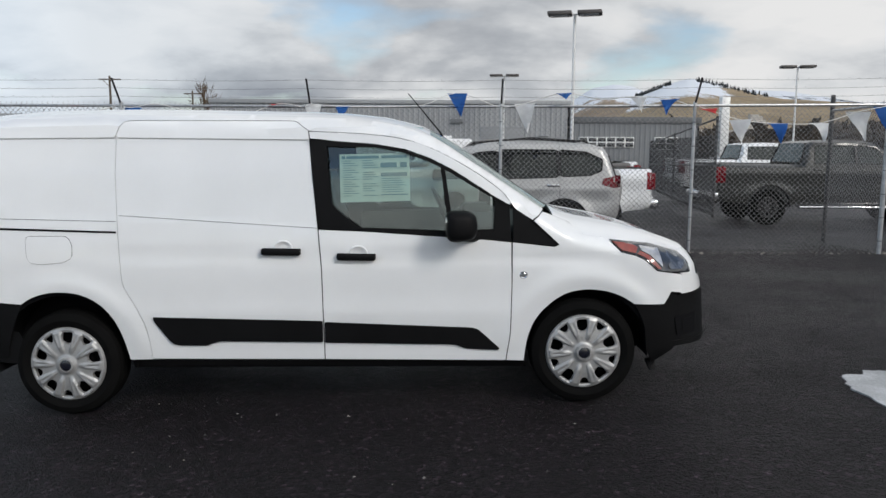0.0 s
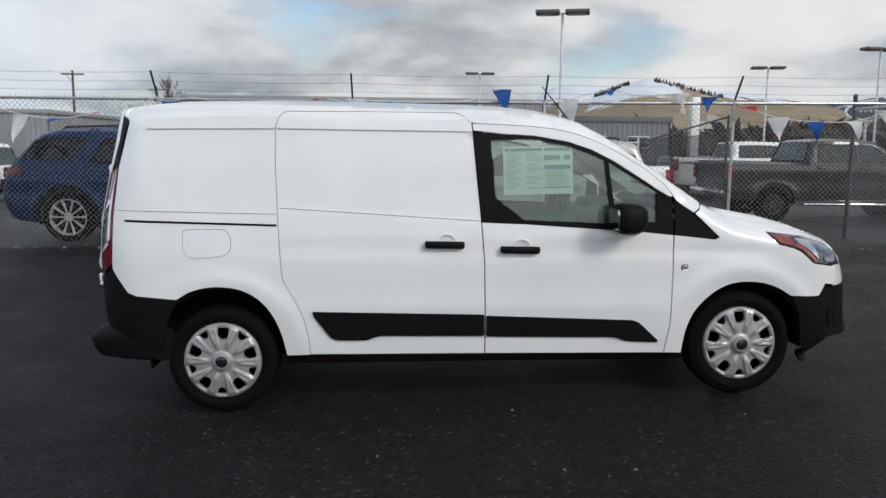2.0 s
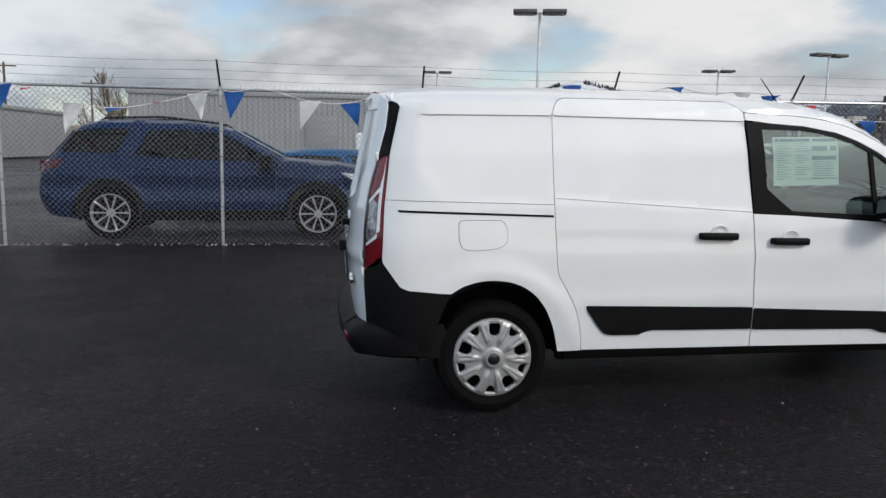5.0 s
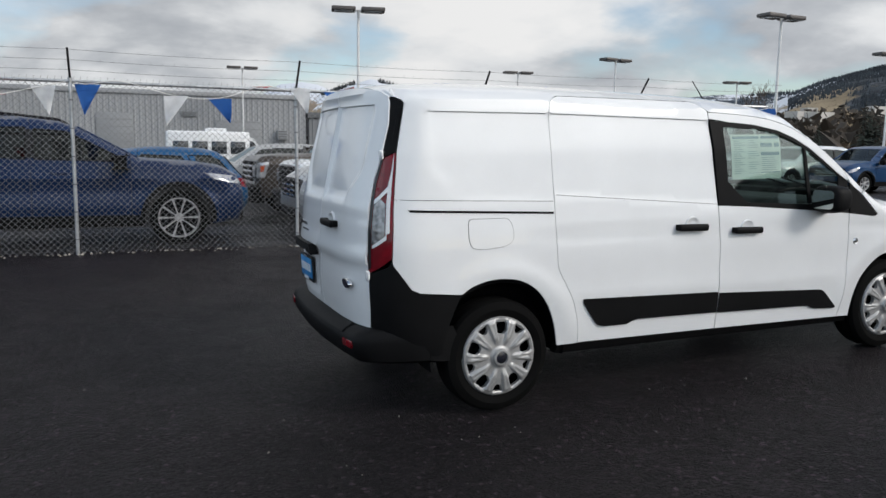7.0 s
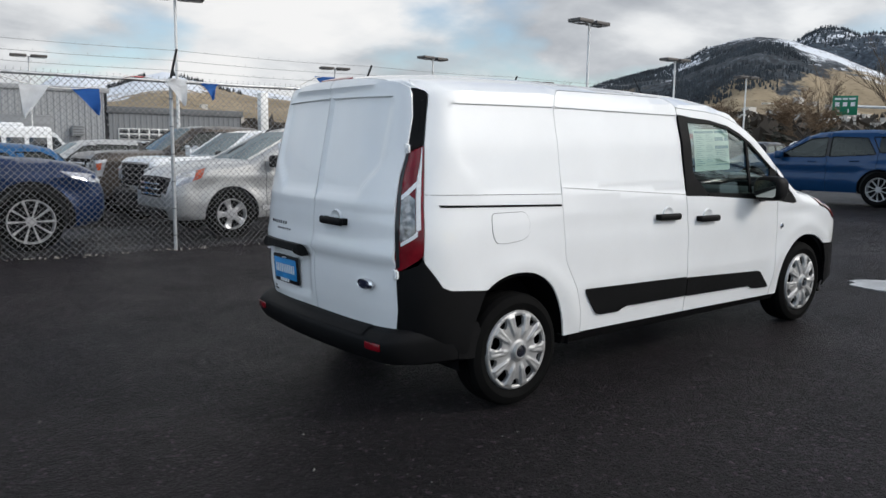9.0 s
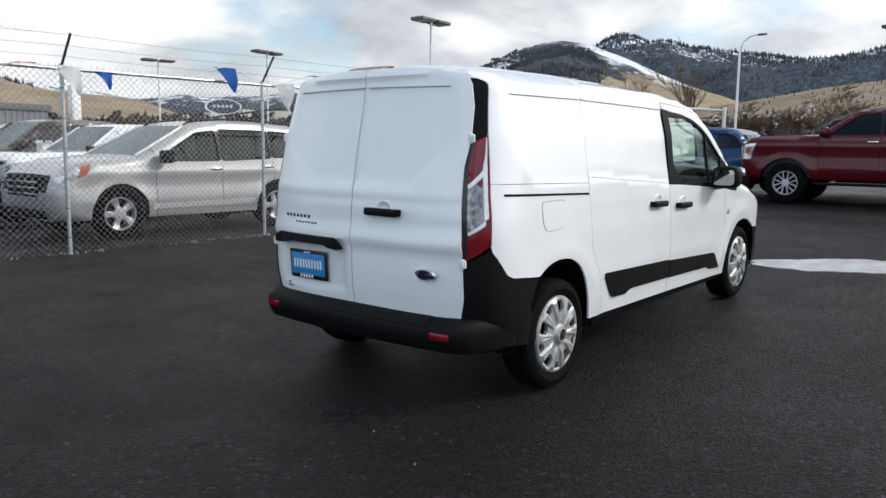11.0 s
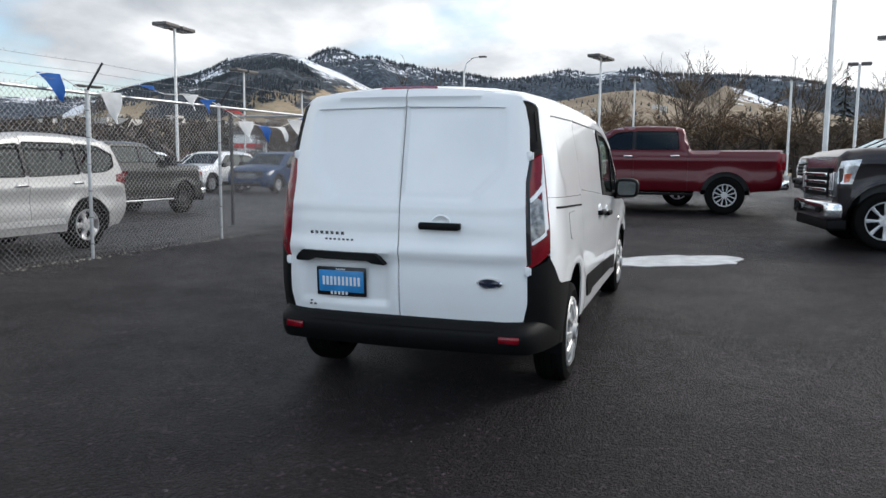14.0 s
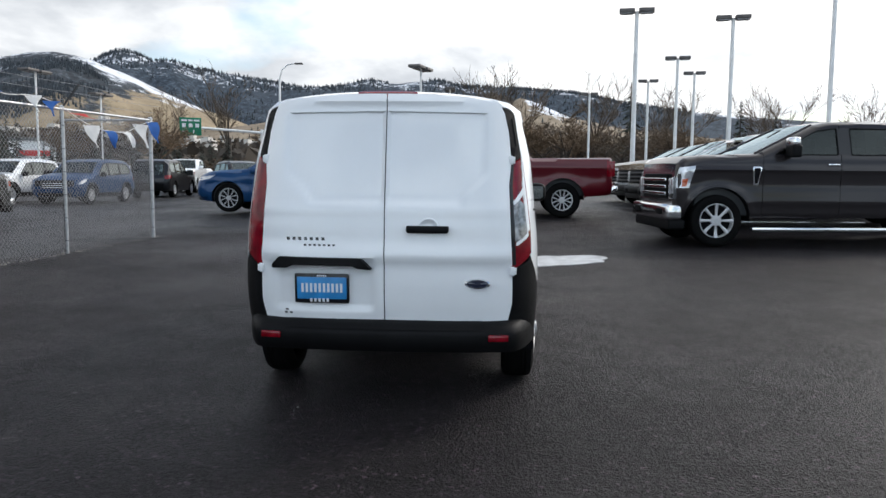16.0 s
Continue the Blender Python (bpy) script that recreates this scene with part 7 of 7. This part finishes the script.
def hill(name, profile, near, crest, mat, label, rough=1.0, step=.25):
    rs = [near + (crest - near) * k / 26 for k in range(27)] + [crest * 1.06, crest * 1.2, crest * 1.5]
    angles = np.arange(profile[0][0], profile[-1][0] + .01, step)
    verts, faces, rises = [], [], []
    for a in angles:
        for r in rs:
            z, u = slope_z(profile, near, crest, float(a), r, rough)
            verts.append((r * math.sin(radians(a)), r * math.cos(radians(a)), z - 1.5 * (1 - u)))
            rises.append(u)
    n = len(rs)
    for i in range(len(angles) - 1):
        faces += [(i * n + k, i * n + k + 1, (i + 1) * n + k + 1, (i + 1) * n + k) for k in range(n - 1)]
    me = bpy.data.meshes.new(name)
    me.from_pydata(verts, [], faces)
    me.materials.append(mat)
    me.attributes.new("rise", "FLOAT", "POINT").data.foreach_set("value", rises)
    me.shade_smooth()
    HILLS[name] = (profile, near, crest, rough)
    return tagged(part(name, me, mat), label, "hills", kind="structure")


hill("far_hills", HILL_FAR, 1500, 2900, M_HILL_FAR, "distant pine hills tinted with haze, with snow patches")
hill("pine_hill", HILL_MAIN, 620, 1750, M_HILL_MAIN, "broad hill with dark pines, snow and dry grass")
hill("dry_spur", HILL_SPUR, 520, 1250, M_HILL_SPUR, "pale dry grass spur below the pine hills", .6)
hill("west_hills", HILL_WEST, 700, 2000, M_HILL_WEST, "distant snow-topped dry hills", .7)
hill("snow_hill", HILL_SNOW, 600, 1650, M_HILL_SNOW, "dry grass hill with snow and a line of trees on top", .7)
hill("foothills", HILL_FOOT, 130, 620, M_HILL_FOOT, "low dry foothills dotted with scrub", .5, .5)


def land_z(a, r):
    """The highest ground at a bearing and distance."""
    return max([0.0] + [slope_z(p, near, crest, a, r, rough)[0] for p, near, crest, rough in HILLS.values() if near < r < crest * 1.05 and p[0][0] <= a <= p[-1][0]])


# dark pines on the slopes and along the ridges, in clusters with clearings
prng = random.Random(77)
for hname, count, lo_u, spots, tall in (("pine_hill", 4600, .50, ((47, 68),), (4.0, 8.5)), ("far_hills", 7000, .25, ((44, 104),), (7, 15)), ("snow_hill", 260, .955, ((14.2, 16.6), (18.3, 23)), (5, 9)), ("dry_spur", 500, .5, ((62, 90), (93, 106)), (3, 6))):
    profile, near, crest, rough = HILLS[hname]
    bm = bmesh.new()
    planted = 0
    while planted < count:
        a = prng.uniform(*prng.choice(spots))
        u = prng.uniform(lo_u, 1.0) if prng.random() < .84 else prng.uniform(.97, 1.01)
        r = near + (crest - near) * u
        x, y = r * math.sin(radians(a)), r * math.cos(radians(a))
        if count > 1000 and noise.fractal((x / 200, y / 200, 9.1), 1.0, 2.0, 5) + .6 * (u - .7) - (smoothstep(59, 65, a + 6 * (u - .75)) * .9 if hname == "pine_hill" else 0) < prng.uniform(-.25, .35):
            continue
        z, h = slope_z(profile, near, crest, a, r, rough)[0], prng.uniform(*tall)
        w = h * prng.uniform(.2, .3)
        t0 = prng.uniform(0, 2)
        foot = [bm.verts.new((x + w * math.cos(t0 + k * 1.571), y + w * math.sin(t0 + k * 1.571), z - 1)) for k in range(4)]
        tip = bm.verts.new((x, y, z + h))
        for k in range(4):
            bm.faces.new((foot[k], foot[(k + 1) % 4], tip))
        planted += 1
    # distance haze is mixed into the pine colour, less of it on snow_hill
    tagged(part("hill_pines", bm, material("hazed_pine", (.038, .048, .058) if hname != "snow_hill" else (.02, .024, .026), .95, var=.4, scale=.02), smooth=0), "dark pines scattered over the far slopes", "pines", kind="stuff")

# ---- more parked vehicles ----
RIM_PLAIN = spoke_mesh(.225, 7, .06, .5)
proto = {}


def park(kind, colour_name, colour, x, y, yaw, label, **kw):
    """Parks a vehicle; the first of a kind and colour is built, the others are copies."""
    key = (kind, colour_name)
    m = stand(x, y, yaw)
    if key in proto:
        return tagged(copy_thing(proto[key], m), label)
    spec, R, cat, nm = {"compact": (COMPACT, .35, "car", "suv"), "suv": (SUV, .38, "car", "suv"), "pickup": (PICKUP, .40, "pickup", "pickup_truck"), "hatch": (scaled(FAMILY, .93, .87), .36, "car", "suv"), "sedan": (SEDAN, .33, "car", "sedan"), "heavy": (HEAVY, .42, "pickup", "pickup_truck"), "midsize": (scaled(PICKUP, .90, .90), .37, "pickup", "pickup_truck")}[kind]
    kw.setdefault("fine", .13)
    kw.setdefault("cladding", M_PLASTIC if kind == "compact" else None)
    proto[key] = build_car(nm, m, label, cat, spec, colour, R, .225, RIM_PLAIN, group="parked vehicles", **kw)
    return proto[key]


# behind the fence
park("hatch", "teal", M_TEAL, -2.60, 17.2, 180, "teal crossover in the back lot", fine=.09)
park("pickup", "bronze", M_BRONZE, 3.3, 18.6, 180, "bronze grey pickup in the back lot", grille=M_CHROME, fine=.09)
park("midsize", "white", M_WHITE, 3.15, 15.9, 180, "white midsize pickup truck beside a silver SUV", fine=.09)
park("sedan", "navy", M_BLUE, -9.75, 13.4, 180, "dark blue sedan beside the fence")
park("suv", "white", M_WHITE, -14.0, 24.2, 180, "white full-size SUV in the back lot", chrome_strip=True)
park("compact", "silver", M_SILVER, 1.2, 23.5, 180, "silver compact SUV in the back row")
park("pickup", "white", M_WHITE, 9.0, 25.8, 0, "white pickup truck in the back row")
park("pickup", "white", M_WHITE, 11.5, 28.6, 0, "white pickup truck in the back row")
park("compact", "black", M_BLACK, -5.5, 23.5, 180, "black compact SUV in the back row")
park("pickup", "stone", M_STONE, 15.5, 33.0, 0, "grey pickup truck in the back row")
# open lot beyond the gate
park("compact", "white", M_WHITE, 21.8, 23.0, 180, "white compact SUV on the open lot")
park("compact", "blue", M_NAVY, 22.3, 20.3, 180, "blue compact SUV on the open lot")
park("suv", "black", M_BLACK, 27.6, 20.6, 8, "black SUV on the open lot")
park("suv", "black", M_BLACK, 32.5, 18.5, 215, "black SUV facing the drive")
park("pickup", "white", M_WHITE, 39.5, 23.5, 190, "white pickup truck on the open lot")
park("compact", "black", M_BLACK, 38.0, 19.5, 200, "dark crossover on the open lot")
park("compact", "silver", M_SILVER, 46.0, 20.0, 190, "silver crossover on the open lot")
park("compact", "white", M_WHITE, 27.5, 27.5, 180, "white compact SUV on the open lot")
park("compact", "grey", M_GREY, 33.0, 27.0, 180, "grey compact SUV on the open lot")
for i in range(6):
    park(*(("suv", "white", M_WHITE) if i % 2 else ("compact", "silver", M_SILVER)), 26.0 + i * 6.3, 36.5 - i * .8, 180, "pale SUV in a far row of parked cars")
# row of trucks facing the drive
for i, (x, c, cm) in enumerate(((9.35, "black", M_BLACK), (12.45, "white", M_WHITE), (15.55, "black", M_BLACK), (18.65, "stone", M_STONE), (21.75, "black", M_BLACK))):
    park("heavy", c, cm, x + .5, -4.05 - .15 * i, 96, f"{c} heavy-duty pickup in a row of trucks", grille=M_DARKSTEEL)
park("pickup", "stone", M_STONE, 14.9, 4.2, 90, "grey pickup truck behind a red one")
park("compact", "white", M_WHITE, 30.5, 2.5, 160, "white compact SUV at the far side")

# white shuttle bus
bus = thing("shuttle_bus", stand(-.95, 36.8, 0) @ Matrix.Diagonal((.72, .9, .84, 1)), "white shuttle bus with dark side windows", "bus")
bm = bmesh.new()
add_box(bm, -1.4, 3.5, -1.05, 1.05, .4, 2.62, .14, 3)
part("body", bm, M_WHITE, bus)
bm = bmesh.new()
cab_side = [(3.3, .45), (3.3, 2.45), (3.75, 2.30), (4.35, 1.55), (5.0, 1.32), (5.15, 1.10), (5.15, .45)]
for y0, y1 in ((-.95, .95),):
    a = [bm.verts.new((x, y0, z)) for x, z in cab_side]
    b = [bm.verts.new((x, y1, z)) for x, z in cab_side]
    bm.faces.new(a)
    bm.faces.new(b[::-1])
    for k in range(len(a)):
        bm.faces.new((a[k], b[k], b[(k + 1) % len(a)], a[(k + 1) % len(a)]))
bmesh.ops.bevel(bm, geom=bm.edges[:], offset=.06, segments=2, affect="EDGES")
part("cab", bm, M_WHITE, bus)
for k in range(4):
    bm = bmesh.new()
    add_box(bm, -1.05 + k * 1.12, -.15 + k * 1.12, -1.07, -1.03, 1.45, 2.10, .02)
    part("window", bm, M_DARKPANE, bus)
bm = bmesh.new()
f = bm.faces.new([bm.verts.new((x, -.965, z)) for x, z in ((3.42, 1.45), (3.42, 2.15), (3.70, 2.12), (4.22, 1.50))])
r = bmesh.ops.extrude_face_region(bm, geom=[f])
for g in r["geom"]:
    if isinstance(g, bmesh.types.BMVert):
        g.co.y += .03
part("cab_window", bm, M_DARKPANE, bus)
bm = bmesh.new()
add_box(bm, .9, 2.2, -.5, .5, 2.60, 2.80, .06, 2)
part("roof_unit", bm, M_WHITE, bus)
for x in (0, 4.2):
    for s in (-1, 1):
        add_wheel(bus, x, s * .85, .38, .22, .225, RIM_PLAIN, s)

# ---- trees ----
M_BARK = material("bare_bark", (.055, .043, .035), .9, var=.25, scale=3, fine=.15, bscale=30)
M_TWIG = material("willow_twigs", (.125, .082, .048), .9, var=.25, scale=1.5, rnd=.25)
M_TWIGGREY = material("grey_twigs", (.115, .085, .060), .9, var=.2, scale=1.5, rnd=.2)
M_NEEDLE = material("pine_needles", (.012, .022, .014), .85, var=.4, scale=2.5, rnd=.2)


def bare_tree(seed, height, spread, depth, twig_mat, label):
    rng = random.Random(seed)
    t = thing("bare_tree", Matrix.Translation((0, 0, -60)), label, "tree", "bare trees")
    trunk, crown = bmesh.new(), bmesh.new()

    def grow(p, d, length, r, lvl):
        q, pts, rad = p.copy(), [p.copy()], [r]
        for k in range(3):
            d = (d + Vector((rng.gauss(0, .10), rng.gauss(0, .10), rng.gauss(.04, .06)))).normalized()
            q = q + d * length / 3
            pts.append(q.copy())
            rad.append(r * (1 - .42 * (k + 1) / 3))
        add_tube(trunk if lvl < 2 else crown, pts, rad, 6 if lvl < 2 else 3, False)
        if lvl >= depth:
            return
        n = rng.randint(3, 4) if lvl else rng.randint(4, 6)
        for k in range(n):
            a = rng.uniform(0, 2 * math.pi)
            out = Vector((math.cos(a), math.sin(a), 0))
            nd = (d * rng.uniform(.5, .9) + out * spread * rng.uniform(.6, 1.2)).normalized()
            base = pts[rng.randint(1 if lvl else 2, 3)]
            grow(base, nd, length * rng.uniform(.55, .78), max(rad[-1] * rng.uniform(.55, .75), .014), lvl + 1)

    grow(Vector((0, 0, 0)), Vector((0, 0, 1)), height * .36, height * .022, 0)
    part("trunk", trunk, M_BARK, t)
    part("crown", crown, twig_mat, t, smooth=0)
    return t


def conifer(seed, height, label):
    rng = random.Random(seed)
    t = thing("conifer", Matrix.Translation((0, 0, -60)), label, "tree", "conifers")
    bm = bmesh.new()
    add_tube(bm, [(0, 0, 0), (0, 0, height)], [height * .02, .02], 6)
    part("trunk", bm, M_BARK, t)
    bm = bmesh.new()
    for k in range(150):
        f = (k + rng.random()) / 150
        z = height * (.12 + .88 * f)
        reach = height * .19 * (1 - f) ** .8 * rng.uniform(.6, 1.15) + .12
        a = rng.uniform(0, 2 * math.pi)
        d = Vector((math.cos(a), math.sin(a), 0))
        s = Vector((-d.y, d.x, 0))
        for j in range(3):
            b = d * reach * (.35 + .3 * j)
            w = reach * (.30 - .06 * j)
            dz = -reach * .22 * (j + 1) / 3
            q = [b * .55 + Vector((0, 0, z)), b + s * w + Vector((0, 0, z + dz)), b * 1.25 + Vector((0, 0, z + dz * 1.3 + rng.uniform(-.1, .15))), b - s * w + Vector((0, 0, z + dz))]
            bm.faces.new([bm.verts.new(p) for p in q])
    part("crown", bm, M_NEEDLE, t, smooth=0)
    return t


willows = [bare_tree(3 + i, 8.0, .75, 6, M_TWIG, "bare brown willow with drooping twigs") for i in range(2)]
bares = [bare_tree(20 + i, 11.0, .34, 5, M_TWIGGREY, "tall bare deciduous tree beyond the lot") for i in range(3)]
shrubs = [bare_tree(40 + i, 5.0, .85, 5, (M_TWIG, M_TWIGGREY)[i % 2], "bare brown scrub bush beyond the lot") for i in range(3)]
poplars = [bare_tree(80 + i, 11.0, .13, 5, M_TWIG, "columnar bare poplar with russet twigs") for i in range(2)]
pines = [conifer(60 + i, 9.0, "dark green conifer tree beyond the lot") for i in range(2)]
rng = random.Random(11)


def plant(src, x, y, h, ref):
    s = h / ref
    ob = copy_thing(src, pose(x, y, ground_z(x, y) - .05, 0, 0, rng.uniform(0, 360)))
    ob.scale = (s, s, s)


for i, (x, y, h) in enumerate(((66.9, 18.0, 8.7), (68.1, 10.4, 8.0), (62.4, 44.4, 8.0), (57.1, 33.6, 7.6), (70, 27, 7.5), (72, 22, 7))):
    plant(willows[i % 2], x, y, h, 8.0)
for i, (x, y, h) in enumerate(((73.4, 5.4, 12.5), (77.6, 35.0, 13.5), (82.7, 5.5, 13.4), (72.1, -5.0, 11.7), (73.3, -22.2, 11.2), (67.7, -23.1, 10.0), (74.4, -33.1, 10.8), (77.3, 13.3, 11.0), (62.9, 3.0, 9.6), (61.9, 35.2, 9.2), (71.0, -11.5, 10.8), (70.5, -13.8, 10.4), (63.6, 67.1, 9.5))):
    plant(bares[i % 3], x, y, h, max(v.co.z for ob in bares[i % 3].children for v in ob.data.vertices))
for i, (x, y, h) in enumerate(((-33.2, 112, 10.2), (-32.2, 113, 12.2), (-31.2, 112.5, 11.6), (-30.4, 112, 9.2), (-35.6, 112, 8.2))):
    plant(poplars[i % 2], x, y, h, 11.0)
for i, (x, y, h) in enumerate(((81.4, -10.4, 11.4), (69.2, -18.8, 8.2), (66, -21, 6.5), (42.6, 37.6, 5.0), (44.6, 38.2, 4.8), (58, 36, 5), (64, 30, 4.5), (47, 41, 4.5), (50, 43, 5), (61, 41, 5), (72, 40, 6))):
    plant(pines[i % 2], x, y, h, 9.0)
for i in range(190):
    f = i / 189
    y = 58 - 108 * f + rng.uniform(-1.0, 1.0)
    tall = smoothstep(.30, .50, f)
    plant(shrubs[i % 3], 60 + 18 * rng.random(), y, (rng.uniform(2.4, 3.8) * (1 - tall) + rng.uniform(5.4, 9.0 - 1.8 * smoothstep(9, 15, -y)) * tall), 5.0)
for i in range(40):
    plant(pines[i % 2], rng.uniform(60, 95), rng.uniform(20, 75), rng.uniform(2.8, 5.2), 9.0)
for src in willows + bares + shrubs + pines + poplars:
    for ob in (*src.children, src):
        bpy.data.objects.remove(ob)

# far scrub and houses on the foot of the hills
bm = bmesh.new()
for i in range(2600):
    a, r = radians(rng.uniform(8, 120)), rng.uniform(120, 700)
    x, y, s = r * math.sin(a), r * math.cos(a), rng.uniform(1.2, 3.4)
    z0 = land_z(math.degrees(a), r)
    for k in range(5):
        c = Vector((x + rng.gauss(0, s), y + rng.gauss(0, s), z0 + s * rng.uniform(.2, 1.2)))
        vs = [bm.verts.new(c + Vector((rng.gauss(0, s * .6), rng.gauss(0, s * .6), rng.gauss(0, s * .6)))) for _ in range(4)]
        for tri in ((0, 1, 2), (0, 1, 3), (0, 2, 3), (1, 2, 3)):
            bm.faces.new([vs[q] for q in tri])
tagged(part("far_scrub", bm, material("far_scrub", (.045, .036, .028), .95, var=.4, scale=.05), smooth=0), "dark scrub and trees at the foot of the hills", "scrub", kind="stuff")
bm = bmesh.new()
for i in range(230):
    a, r = radians(rng.choice((rng.uniform(44, 72), rng.uniform(60, 100), rng.uniform(18, 50)))), rng.uniform(420, 1050)
    x, y, s = r * math.sin(a), r * math.cos(a), rng.uniform(3, 6)
    z0 = land_z(math.degrees(a), r) + 1
    add_box(bm, x - s, x + s, y - s * .7, y + s * .7, z0 - 8, z0 + s * .8)
tagged(part("far_houses", bm, material("far_house", (.5, .48, .45), .8, var=.3, scale=.03), smooth=0), "small pale houses scattered over the foothills", "houses", kind="stuff")

# street lamp with a curved arm, and a pale tall pole by the trucks
sl = thing("street_lamp", pose(50.6, 21.1, ground_z(50.6, 21.1)), "grey street lamp with a curved arm", "street lamp")
bm = bmesh.new()
add_tube(bm, [(0, 0, 0), (0, 0, 8.2), (.05, -.15, 8.9), (.1, -.6, 9.3), (.1, -1.2, 9.4)], [.11, .08, .06, .05, .045], 8)
part("pole", bm, M_POLE, sl)
bm = bmesh.new()
add_box(bm, -.02, .22, -1.75, -1.15, 9.32, 9.45, .04)
part("lamp_head", bm, M_LAMPHEAD, sl)
area_lamp(15.57, -4.77, 9.6, 2, 80, "tall pale pole with floodlight heads")

# grit on the asphalt and litter along the fence
bm = bmesh.new()


def pebble(x, y, s):
    c = Vector((x, y, ground_z(x, y) + s * .25))
    vs = [bm.verts.new(c + Vector((rng.uniform(.5, 1) * s * dx, rng.uniform(.5, 1) * s * dy, rng.uniform(.4, .8) * s * dz))) for dx, dy, dz in ((1, 0, -.3), (-.6, .8, -.3), (-.6, -.8, -.3), (.1, .1, .8))]
    for tri in ((0, 1, 2), (0, 1, 3), (1, 2, 3), (2, 0, 3)):
        bm.faces.new([vs[q] for q in tri])


for i in range(2600):
    x, y = rng.uniform(-10, 7), rng.uniform(-3, 11)
    pebble(x, y, rng.uniform(.003, .009) if rng.random() < .93 else rng.uniform(.009, .016))
tagged(part("grit", bm, material("grit", (.12, .115, .11), .9, var=.5, scale=3), smooth=0), "scattered grit and small stones on asphalt", "grit", kind="stuff")
bm = bmesh.new()
for i in range(420):
    x = rng.uniform(-12, 6.8)
    pebble(x, fence_y(x) + rng.gauss(-.02, .07), rng.uniform(.008, .03))
for px in POSTS:
    for k in range(5):
        pebble(px + rng.gauss(0, .12), fence_y(px) + rng.gauss(-.03, .06), rng.uniform(.02, .05))
tagged(part("fence_litter", bm, material("fence_litter", (.30, .28, .25), .9, var=.5, scale=4), smooth=0), "pale stones and litter along the fence foot", "litter", kind="stuff")
